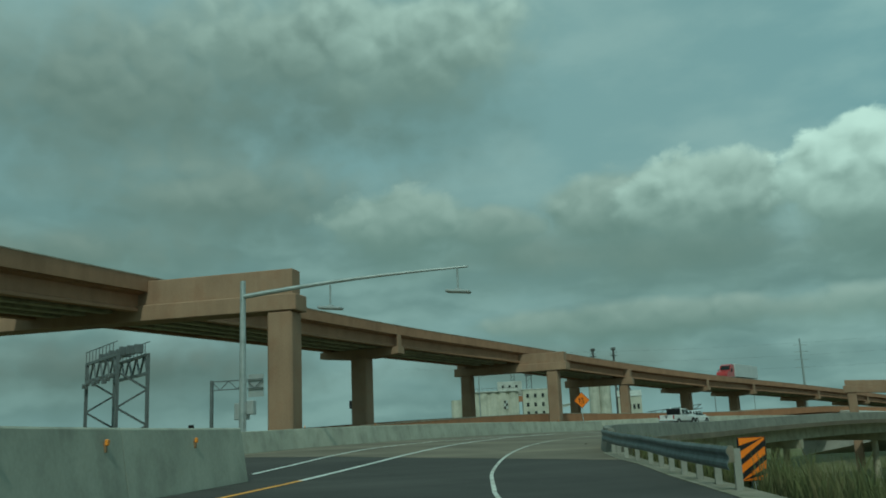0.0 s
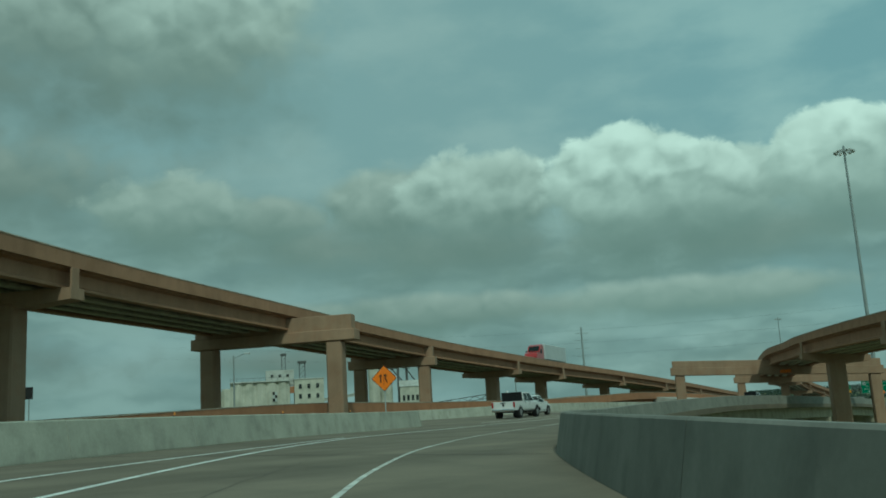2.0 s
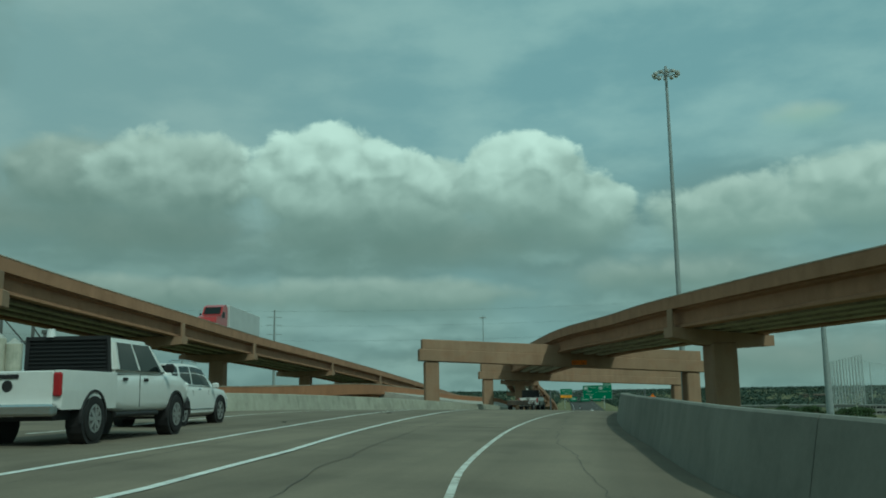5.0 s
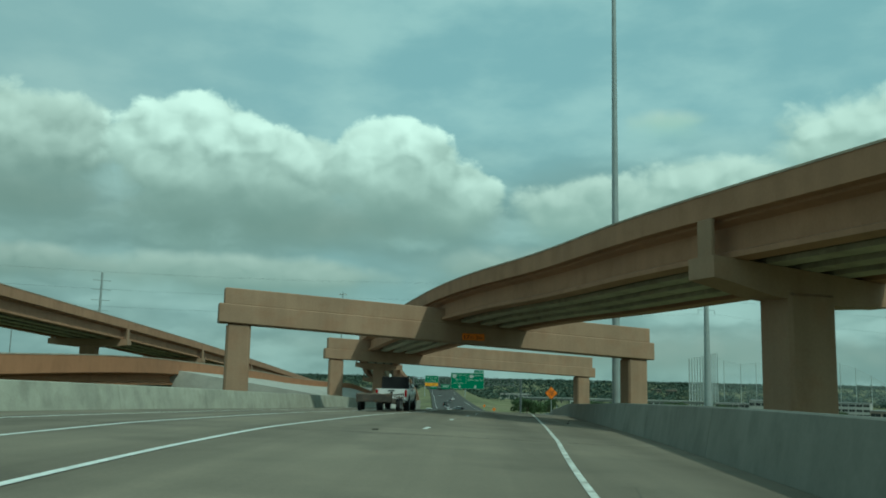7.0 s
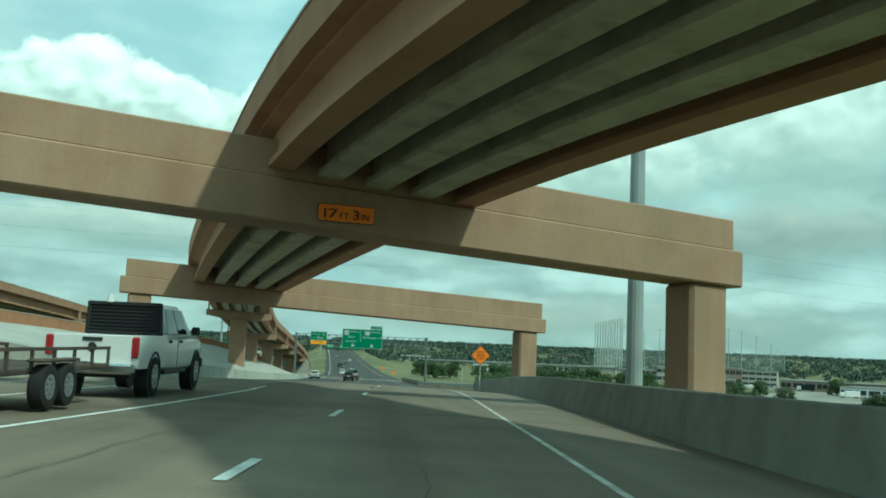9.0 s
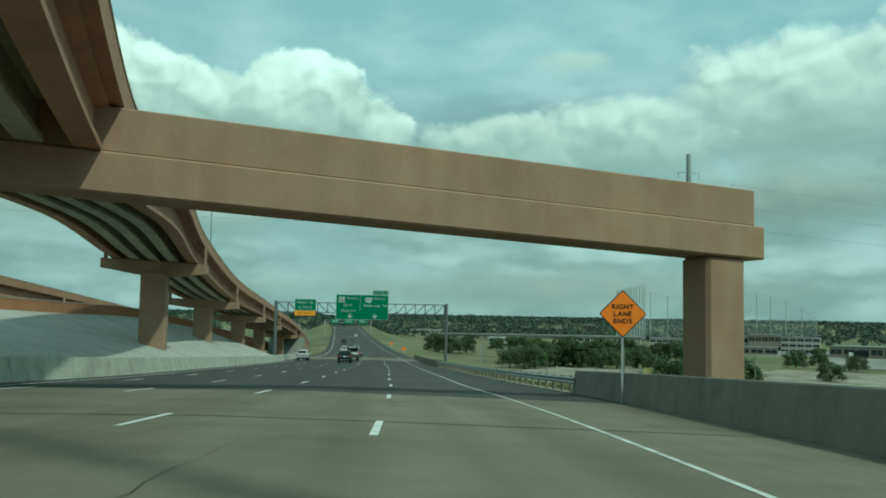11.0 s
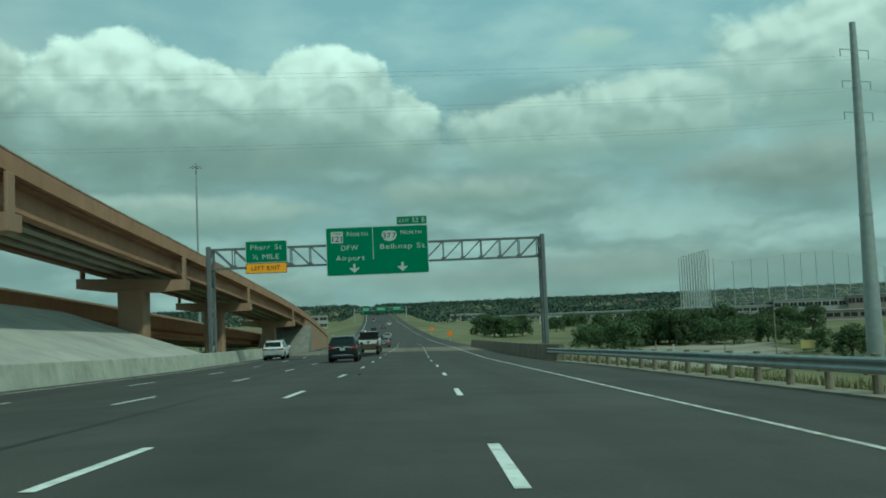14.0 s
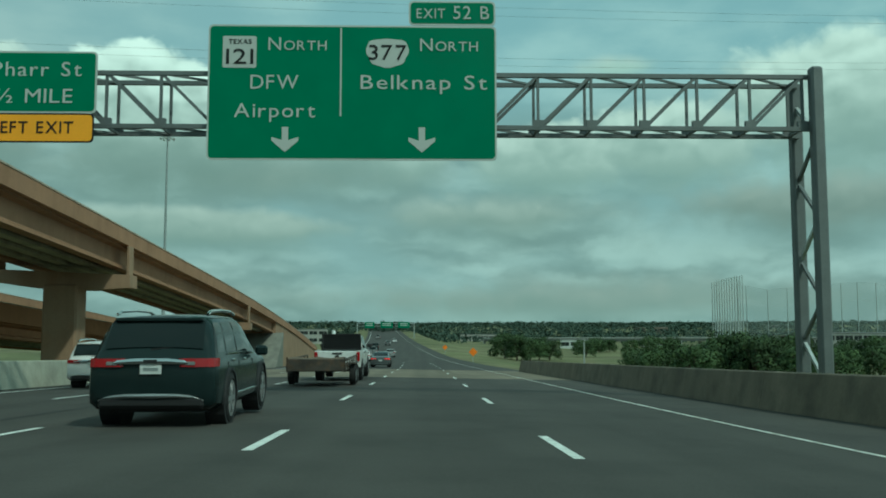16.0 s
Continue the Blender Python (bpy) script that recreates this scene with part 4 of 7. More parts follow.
# ---------- guardrails ----------
def guardrail(name, s0, s1, table, gap, label, post_mat, rail_h=0.70, block=True, deep=1.0, mat=None):
    """W-beam rail on posts along the road's edge, with each post a part."""
    root = thing(name, label=label, category="guardrail", kind="structure")
    prof = [(0.0, -0.155), (0.045, -0.11), (0.045, -0.07), (0.0, -0.02), (0.0, 0.02), (0.045, 0.07), (0.045, 0.11), (0.0, 0.155)]
    prof = [(x, z * deep) for x, z in prof]
    prof = prof + [(x + 0.012, z) for x, z in reversed(prof)]
    n = int((s1 - s0) / 1.0)
    rings = []
    for k in range(n + 1):
        s = s0 + (s1 - s0) * k / n
        d = lerp(table, s)
        rings.append([on_road(s, d + 0.06 - x, rail_h - 0.155 * deep + z) for x, z in prof])
    part("rail", sweep(bmesh.new(), rings), mat or M_RAIL, root)
    s = s0 + 0.4
    while s < s1 - 0.2:
        d = lerp(table, s)
        foot, r = on_road(s, d + 0.30, -0.5), ROAD.right(s)
        m = Matrix(((r.x, -r.y, 0, foot.x), (r.y, r.x, 0, foot.y), (0, 0, 1, foot.z), (0, 0, 0, 1)))
        if post_mat is M_WOOD:
            part("post", tube(bmesh.new(), m @ Vector((0, 0, 0)), m @ Vector((0, 0, rail_h + 0.55)), 0.095, 0.09, 10), post_mat, root)
        else:
            bm = one_box((0, 0, (rail_h + 0.45) / 2), (0.15, 0.11, rail_h + 0.45), m)
            part("post", bm, post_mat, root)
        if block:
            part("block", one_box((-0.14, 0, rail_h + 0.34), (0.16, 0.13, 0.34), m), M_WOOD, root)
        s += gap
    return root


M_RAIL = material("weathered_guardrail_steel", (0.33, 0.37, 0.36), 0.45, 0.6, vary=0.12, scale=1.2, fine=16, bump=0.05, stain=(0.26, 0.30, 0.29))
M_WOOD = material("grey_weathered_wood", (0.21, 0.185, 0.14), 0.9, vary=0.25, scale=1.5, fine=18, bump=0.25, stain=(0.15, 0.135, 0.10), random=0.15)
M_RAIL_DARK = material("dull_guardrail_steel", (0.17, 0.20, 0.20), 0.6, 0.5, vary=0.12, scale=1.2, fine=16, bump=0.05, stain=(0.13, 0.155, 0.155))
M_POST_PALE = material("dusty_steel_post", (0.30, 0.30, 0.26), 0.7, 0.2, vary=0.15, scale=1.5, fine=14)
guardrail("guardrail_1", 14.2, 36.0, EDGE_R, 1.9, "dull deep-profile steel guardrail on posts beside the ramp", M_POST_PALE, 0.92, True, 1.55, M_RAIL_DARK)
guardrail("guardrail_2", 249.0, 331.0, EDGE_R, 1.95, "galvanised guardrail on round wooden posts above the grass", M_WOOD)
# concrete mow strips under the rails
for a, b in ((-36.0, 34.0), (249.6, 331.0)):
    tagged(part("mow_strip", strip(shifted(EDGE_R, -0.15), shifted(EDGE_R, 0.70), a, b, 0.02, 2.0, 0.3), M_MOW), "narrow concrete strip under the guardrail", "kerb", kind="structure")

# striped marker at the rail's end
p = on_road(16.4, 6.05, -0.22)
r = ROAD.right(17.0)
marker = thing("hazard_marker", tuple(p), math.degrees(math.atan2(r.y, r.x)) + 12, "black and orange striped hazard marker plate on a post", "road sign")
part("post", bar(bmesh.new(), (0, 0.06, -1.2), (0, 0.06, 1.25), 0.10), M_STEEL, marker)
plate = part("plate", one_box((0, 0, 0.82), (0.68, 0.02, 0.98), None, 0.006), M_BLACK, marker)
for k in range(-2, 4):
    z = 0.50 + 0.31 * k
    lo, hi = 0.35, 1.29
    pts = [(-0.30, z), (0.30, z + 0.42), (0.30, z + 0.59), (-0.30, z + 0.17)]
    pts = [(x, min(max(q, lo), hi)) for x, q in pts]
    if max(q for _, q in pts) - min(q for _, q in pts) > 0.05:
        part("stripe", sweep(bmesh.new(), [[Vector((x, y, q)) for x, q in pts] for y in (-0.016, -0.0105)]), M_ORANGE, plate)

# ---------- tall poles ----------
def high_mast(name, x, y, z0, z1, r0, label, lamps=10, ring=1.25):
    root = thing(name, (x, y, z0), 0, label, "light mast", "high light masts")
    h = z1 - z0
    part("shaft", tube(bmesh.new(), (0, 0, 0), (0, 0, h), r0, r0 * 0.38, 14), M_POLE, root, smooth=False)
    bm = bmesh.new()
    for k in range(20):
        a, b = k * math.tau / 20, (k + 1) * math.tau / 20
        tube(bm, (ring * math.cos(a), ring * math.sin(a), h - 0.4), (ring * math.cos(b), ring * math.sin(b), h - 0.4), 0.05, None, 6)
    part("lamp_ring", bm, M_POLE, root)
    part("hub", tube(bmesh.new(), (0, 0, h - 0.8), (0, 0, h + 0.5), 0.28, 0.16, 10), M_POLE, root)
    for k in range(lamps):
        a = k * math.tau / lamps
        c, s_ = math.cos(a), math.sin(a)
        part("arm", bar(bmesh.new(), (0.2 * c, 0.2 * s_, h - 0.4), (ring * c, ring * s_, h - 0.4), 0.06), M_POLE, root)
        part("lamp", one_box((0, 0, 0), (0.5, 0.42, 0.34), Matrix.Translation((ring * c * 1.12, ring * s_ * 1.12, h - 0.62)) @ pose(0, 0, 0, 0, 0, math.degrees(a)) @ pose(0, 0, 0, 0, 12, 0), 0.05), M_LAMP_HEAD, root)
    return root


M_LAMP_HEAD = material("pale_lamp_housing", (0.50, 0.52, 0.50), 0.5, 0.2, vary=0.08)
high_mast("high_mast_light", 10.26, -119.3, -6.0, 48.25, 0.42, "very tall grey steel mast with a ring of floodlights", 12, 1.35)
high_mast("high_mast_light", -58.7, 206.6, -6.5, 45.6, 0.45, "tall grey steel mast with a lamp ring above the highway", 8, 1.4)

power_pole = thing("power_pole", (75.3, 97.8, -9.0), 20, "huge tapered grey steel power pole with thin crossarms", "power pole")
part("shaft", tube(bmesh.new(), (0, 0, 0), (0, 0, 56.2), 1.40, 0.50, 18), M_POLE, power_pole, smooth=True)
for z in (12.0, 24.0, 34.0, 45.0):
    rr = 1.40 - 0.90 * z / 56.2 + 0.05
    part("collar", tube(bmesh.new(), (0, 0, z), (0, 0, z + 0.5), rr, rr - 0.01, 18), M_POLE, power_pole)
for z in (41.0, 46.2, 51.5):
    part("crossarm", bar(bmesh.new(), (-3.2, 0, z), (3.2, 0, z + 0.15), 0.12), M_POLE, power_pole)
    for q in (-3.1, 3.1):
        part("insulator", tube(bmesh.new(), (q, 0, z), (q, 0, z - 1.2), 0.08, None, 8), M_POLE, power_pole)

pylon = thing("power_pole", (-141.9, 140.8, 0.0), 35, "distant dark power pole with three pairs of arms", "power pole")
part("shaft", tube(bmesh.new(), (0, 0, 0), (0, 0, 45.6), 0.75, 0.35, 10), M_POLE, pylon)
for z in (31.0, 35.0, 39.0, 42.5):
    part("crossarm", bar(bmesh.new(), (-3.4, 0, z), (3.4, 0, z), 0.22), M_POLE, pylon)

# cables between the power poles, sagging over the highway
M_WIRE = material("power_cable", (0.06, 0.065, 0.065), 0.6, vary=0.05, bump=0.0)


def cable(a, b, sag, n=24, r=0.009):
    pts = [a.lerp(b, k / n) - Vector((0, 0, sag * 4 * (k / n) * (1 - k / n))) for k in range(n + 1)]
    side = Vector((a.y - b.y, b.x - a.x, 0)).normalized() * r
    rings = [[p + side, p + Vector((0, 0, r)), p - side, p - Vector((0, 0, r))] for p in pts]
    tagged(part("power_cable", sweep(bmesh.new(), rings), M_WIRE), "thin dark power cable hanging across the sky", "cable", "power cables")


for z in (41.0, 46.2, 51.5):
    for q in (-3.1, 3.1):
        a = Vector((75.3 + q * 0.94, 97.8 + q * 0.34, z - 10.2))
        cable(a, Vector((-330.0 + q, 40.0 + q, z + 2.0)), 9.0)
        cable(a, a + Vector((330.0, 70.0, 4.0)), 8.0, 20)

# camera and sensor arm beside the ramp
arm = thing("sensor_arm", (12.25, -291.5, 3.7), 0, "grey steel pole with a long arm carrying hanging sensors and cabinets", "pole")
part("pole", tube(bmesh.new(), (0, 0, 0), (0, 0, 11.1), 0.19, 0.13, 14), M_STEEL, arm, smooth=False)
end = Vector((21.5, -285.7, 14.65)) - Vector((12.25, -291.5, 3.7))
root_ = Vector((0, 0, 10.35))
bm = bmesh.new()
pts = [root_.lerp(end, k / 8) + Vector((0, 0, 0.35 * math.sin(math.pi * k / 8) * 0.4)) for k in range(9)]
lie = (end - root_).to_track_quat("Z", "Y").to_matrix()
sweep(bm, [[a + lie @ Vector(((0.12 - 0.009 * k) * math.cos(j * math.tau / 10), (0.12 - 0.009 * k) * math.sin(j * math.tau / 10), 0)) for j in range(10)] for k, a in enumerate(pts)])
part("arm", bm, M_STEEL, arm)
for u in (0.40, 0.955):
    q = root_.lerp(end, u)
    part("hanger", tube(bmesh.new(), q, q - Vector((0, 0, 1.0)), 0.045, None, 8), M_STEEL, arm)
    m = Matrix.Translation(q - Vector((0, 0, 1.08))) @ pose(0, 0, 0, 0, 6, 32)
    sensor = part("sensor", one_box((0, 0, 0), (1.10, 0.55, 0.12), m, 0.03), M_SIGN_BACK, arm, "flat pale hanging sensor")
    part("bracket", one_box((0, 0, 0.09), (0.25, 0.2, 0.08), m), M_STEEL, arm)
part("cabinet", one_box((-0.1, 0.15, 5.0), (0.62, 0.42, 0.78), pose(0, 0, 0, 0, 0, 30), 0.03), M_SIGN_BACK, arm, "pale equipment cabinet")
part("cabinet", one_box((0.42, 0.05, 5.15), (0.35, 0.35, 0.65), pose(0, 0, 0, 0, 0, 30), 0.03), M_SIGN_BACK, arm)
part("sign_back", one_box((0.15, 0.35, 5.9), (0.06, 0.85, 1.55), pose(0, 0, 0, 0, 0, 60), 0.01), M_POLE, arm)
part("conduit", tube(bmesh.new(), (0.22, 0, 2.2), (0.22, 0, 5.0), 0.03, None, 6), M_STEEL, arm)

# toll gantry of dark lattice far behind the barrier
toll = thing("toll_gantry", (-49.2, -268.1, 2.6), -11, "dark steel lattice toll gantry with cameras and tags readers", "gantry")
for x in (-6.6, 6.6):
    for y in (-1.6, 1.6):
        part("leg", bar(bmesh.new(), (x, y, -5.0), (x, y, 14.2), 0.34), M_TRUSS, toll)
    for k in range(6):
        part("lattice", bar(bmesh.new(), (x, -1.6 * (-1) ** k, 1.0 + 1.9 * k), (x, 1.6 * (-1) ** k, 2.9 + 1.9 * k), 0.2), M_TRUSS, toll)
for z in (12.2, 14.2):
    for y in (-1.6, 1.6):
        part("chord", bar(bmesh.new(), (-6.8, y, z), (6.8, y, z), 0.3), M_TRUSS, toll)
for k in range(9):
    x0, x1 = -6.6 + 13.2 * k / 9, -6.6 + 13.2 * (k + 1) / 9
    for y in (-1.6, 1.6):
        part("brace", bar(bmesh.new(), (x0, y, 12.2 if k % 2 else 14.2), (x1, y, 14.2 if k % 2 else 12.2), 0.18), M_TRUSS, toll)
    part("camera", one_box((x0 + 0.7, -2.0, 11.6 + 0.2 * (k % 3)), (0.35, 0.5, 0.5), None, 0.05), M_TRUSS, toll)
    part("reader", one_box((x0 + 0.7, 0.4 * (k % 3), 14.9), (0.6, 0.9, 1.0), None, 0.05), M_TRUSS, toll)
    for y in (-1.7, 1.7):
        part("rail_post", bar(bmesh.new(), (x0, y, 14.2), (x0, y, 15.6), 0.08), M_TRUSS, toll)
for y in (-1.7, 1.7):
    part("handrail", bar(bmesh.new(), (-6.8, y, 15.6), (6.8, y, 15.6), 0.08), M_TRUSS, toll)

# small gantry and sign posts behind the barrier
side = thing("sign_gantry", (-74.6, -240.4, 3.9), 25, "small grey monotube sign gantry with a truss arm", "sign gantry")
part("post", tube(bmesh.new(), (0, 0, -5.0), (0, 0, 12.5), 0.32, 0.28, 12), M_TRUSS, side)
for z in (11.0, 12.3):
    part("chord", bar(bmesh.new(), (0, 0, z), (9.0, 0, z), 0.16), M_TRUSS, side)
for k in range(6):
    part("brace", bar(bmesh.new(), (1.5 * k, 0, 11.0 if k % 2 else 12.3), (1.5 * k + 1.5, 0, 12.3 if k % 2 else 11.0), 0.11), M_TRUSS, side)
part("sign_back", one_box((7.6, 0.3, 11.4), (2.6, 0.12, 3.4)), M_SIGN_BACK, side)


def seen_at(az, dist, eye=(49.9, -316.0)):
    return eye[0] + dist * math.sin(radians(az)), eye[1] + dist * math.cos(radians(az))


for az, dist, top, w, h in ((-59.9, 120, 9.4, 0.7, 1.2), (-50.3, 140, 12.4, 0.7, 1.2), (-47.0, 150, 9.2, 1.0, 1.0)):
    x, y = seen_at(az, dist)
    post = thing("road_sign", (x, y, 0.0), -az, "dark back of a small road sign on a thin post", "road sign", "small sign backs")
    part("post", tube(bmesh.new(), (0, 0, 0), (0, 0, top), 0.05, None, 8), M_POLE, post)
    part("plate", one_box((0, -0.06, top - h / 2), (w, 0.03, h), None, 0.01), M_BLACK, post)
for az, dist, top, both in ((-42.3, 170, 17.0, False), (-25.7, 330, 17.0, False), (-28.0, 240, 14.0, False)):
    x, y = seen_at(az, dist)
    lamp = thing("street_lamp", (x, y, 0.0), 30, "slim grey street lamp on a tall pole", "street lamp", "street lamps")
    part("pole", tube(bmesh.new(), (0, 0, 0), (0, 0, top), 0.16, 0.10, 8), M_POLE, lamp)
    for q in ((-1, 1) if both else (1,)):
        part("arm", tube(bmesh.new(), (0, 0, top - 0.4), (1.6 * q, 0, top + 0.2), 0.06, 0.05, 6), M_POLE, lamp)
        part("lamp", one_box((1.9 * q, 0, top + 0.2), (0.8, 0.35, 0.2), None, 0.05), M_LAMP_HEAD, lamp)

# ---------- vehicles ----------
def car_paint(name, color, rough=0.28, metal=0.0):
    m = material(name, color, rough, metal, vary=0.05, scale=0.8, fine=6, bump=0.0, spec=0.55)
    m.node_tree.nodes["Principled BSDF"].inputs["Coat Weight"].default_value = 0.5
    return m


M_WHITE_CAR = car_paint("dusty_white_car_paint", (0.68, 0.69, 0.67), 0.35)
M_DARK_CAR = car_paint("dark_green_black_car_paint", (0.012, 0.022, 0.022), 0.2)
M_DARK_CAR.node_tree.nodes["Principled BSDF"].inputs["Coat Weight"].default_value = 0.0
M_DARK_CAR.node_tree.nodes["Principled BSDF"].inputs["Specular IOR Level"].default_value = 0.28
M_GREY_CAR = car_paint("grey_car_paint", (0.10, 0.115, 0.115), 0.3, 0.3)
M_SILVER_CAR = car_paint("silver_car_paint", (0.33, 0.345, 0.34), 0.32, 0.4)
M_RED_CAB = car_paint("red_truck_paint", (0.36, 0.02, 0.02), 0.35)
M_BOXWALL = material("pale_trailer_wall", (0.52, 0.55, 0.54), 0.6, vary=0.06, scale=0.6, fine=4, bump=0.03)
M_TRAILER = material("dark_weathered_trailer_steel", (0.075, 0.065, 0.055), 0.8, 0.2, vary=0.3, scale=1.2, fine=10, bump=0.15, stain=(0.12, 0.08, 0.05))
M_COVER = material("brown_canvas", (0.13, 0.105, 0.08), 0.9, vary=0.2, scale=2.0, fine=9, bump=0.2)
M_PLATE = material("number_plate", (0.62, 0.64, 0.62), 0.5, vary=0.03, bump=0.0)


def ring_at(y, w, zb, zt, crown=0.06, tuck=0.06, lift=0.0):
    """A rounded body section across the car at y."""
    zm = zb + (zt - zb) * 0.55
    half = [(w - tuck - 0.05, zb), (w - 0.03, zb + 0.06), (w - 0.005, zb + 0.16), (w, zm), (w - 0.012, zt - 0.14), (w - 0.045, zt - 0.05), (w - 0.12, zt - 0.005), (w * 0.55, zt + crown * 0.7), (0, zt + crown)]
    return [Vector((x, y, z)) for x, z in half] + [Vector((-x, y, z)) for x, z in reversed(half[:-1])]


def body_shell(stations):
    return sweep(bmesh.new(), [ring_at(*s) for s in stations])


def wheel(parent, x, y, r, w, spokes=6, rim_r=0.62):
    q = 1 if x > 0 else -1
    root = part("wheel", tube(bmesh.new(), (x - q * w, y, r), (x - q * 0.02, y, r), r * 0.97, r * 0.97, 24), M_RUBBER, parent, "black tyre on a pale rim")
    bm = bmesh.new()
    prof = [(r * rim_r, 0.0), (r * 0.80, 0.025), (r * 0.96, 0.0), (r, -0.04), (r, -w + 0.04), (r * 0.9, -w)]
    sweep(bm, [[Vector((x + q * d, y + rr * math.cos(a), r + rr * math.sin(a))) for rr, d in prof] for a in [k * math.tau / 24 for k in range(25)]], closed=False)
    part("tyre", bm, M_RUBBER, root, smooth=True)
    bm = bmesh.new()
    for k in range(spokes):
        a = k * math.tau / spokes
        c, s = math.cos(a), math.sin(a)
        bar(bm, (x - q * 0.01, y + 0.05 * c, r + 0.05 * s), (x - q * 0.015, y + r * rim_r * c, r + r * rim_r * s), 0.05, r * 0.17)
    tube(bm, (x - q * 0.03, y, r), (x + q * 0.012, y, r), r * 0.16, r * 0.12, 12)
    for k in range(20):
        a, b = k * math.tau / 20, (k + 1) * math.tau / 20
        bar(bm, (x - q * 0.01, y + r * rim_r * math.cos(a), r + r * rim_r * math.sin(a)), (x - q * 0.01, y + r * rim_r * math.cos(b), r + r * rim_r * math.sin(b)), 0.04)
    part("rim", bm, M_ALLOY, root, "alloy rim")
    return root


def arch(parent, x, y, r, mat=None):
    """Dark wheel well with a flared lip."""
    q = 1 if x > 0 else -1
    bm = bmesh.new()
    tube(bm, (x - q * 0.30, y, r), (x + q * 0.006, y, r), r * 1.16, r * 1.16, 24)
    part("wheel_well", bm, M_TRIM, parent)
    if mat:
        rings = []
        for k in range(15):
            a = radians(-8 + 196 * k / 14)
            c, sn = math.cos(a), math.sin(a)
            rings.append([Vector((x + q * dx, y + r * k_ * c, r + r * k_ * sn)) for dx, k_ in ((-0.025, 1.12), (0.03, 1.13), (0.03, 1.24), (-0.025, 1.26))])
        bm = sweep(bmesh.new(), rings)
        part("wheel_arch", bm, mat, parent)


def quad(name, pts, mat, parent, out=0.008, label=""):
    """A thin panel on four corner points, pushed outwards along its normal."""
    p = [Vector(v) for v in pts]
    nrm = (p[1] - p[0]).cross(p[3] - p[0]).normalized()
    bm = sweep(bmesh.new(), [[v + nrm * out for v in p], [v - nrm * 0.01 for v in p]])
    return part(name, bm, mat, parent, label)


def cabin(parent, base, roof, zb, zr, wb, wr, paint, side_splits, sill=0.05):
    """Greenhouse: base and roof are (rear y, front y); dark panes sit on its four sides."""
    (b0, b1), (r0, r1) = base, roof
    bm = bmesh.new()
    lo = [Vector((wb, b0, zb)), Vector((wb, b1, zb)), Vector((-wb, b1, zb)), Vector((-wb, b0, zb))]
    hi = [Vector((wr, r0, zr)), Vector((wr, r1, zr)), Vector((-wr, r1, zr)), Vector((-wr, r0, zr))]
    sweep(bm, [lo, hi])
    es = [e for e in bm.edges if e.is_valid]
    bmesh.ops.bevel(bm, geom=es, offset=0.09, segments=4, affect="EDGES")
    shell = part("cabin", bm, paint, parent, smooth=True)

    def mixp(a, b, u):
        return a.lerp(b, u)

    def pane(c0, c1, c2, c3, u0, u1, v0, v1, name):
        # c0-c1 bottom edge, c3-c2 top edge
        def at(u, v):
            return mixp(mixp(c0, c1, u), mixp(c3, c2, u), v)
        quad(name, [at(u0, v0), at(u1, v0), at(u1, v1), at(u0, v1)], M_GLASS, shell, 0.012)
    pane(lo[3], lo[0], hi[0], hi[3], 0.07, 0.93, 0.10, 0.90, "rear_window")
    pane(lo[1], lo[2], hi[2], hi[1], 0.06, 0.94, 0.08, 0.92, "windscreen")
    for u0, u1 in side_splits:
        pane(lo[0], lo[1], hi[1], hi[0], u0, u1, 0.10, 0.86, "side_window")
        pane(lo[2], lo[3], hi[3], hi[2], 1 - u1, 1 - u0, 0.10, 0.86, "side_window")
    return shell


def lamps_and_plate(root, w, y, z, lamp=(0.18, 0.30), on=False, plate_z=0.8):
    for q in (-1, 1):
        part("tail_lamp", one_box((q * (w - lamp[0] / 2 - 0.02), y - 0.01, z), (lamp[0], 0.10, lamp[1]), None, 0.03), M_TAIL_ON if on else M_TAIL, root, "red tail lamp")
    plate = part("number_plate", one_box((0, y - 0.05, plate_z), (0.34, 0.02, 0.17), None, 0.006), M_PLATE, root, "pale number plate with a dark bar")
    part("print_bar", one_box((0, y - 0.063, plate_z - 0.005), (0.22, 0.004, 0.045)), M_POLE, plate)


def mirrors(root, y, z, w, mat):
    for q in (-1, 1):
        part("mirror", one_box((q * (w + 0.14), y, z), (0.22, 0.12, 0.18), None, 0.04), mat, root)


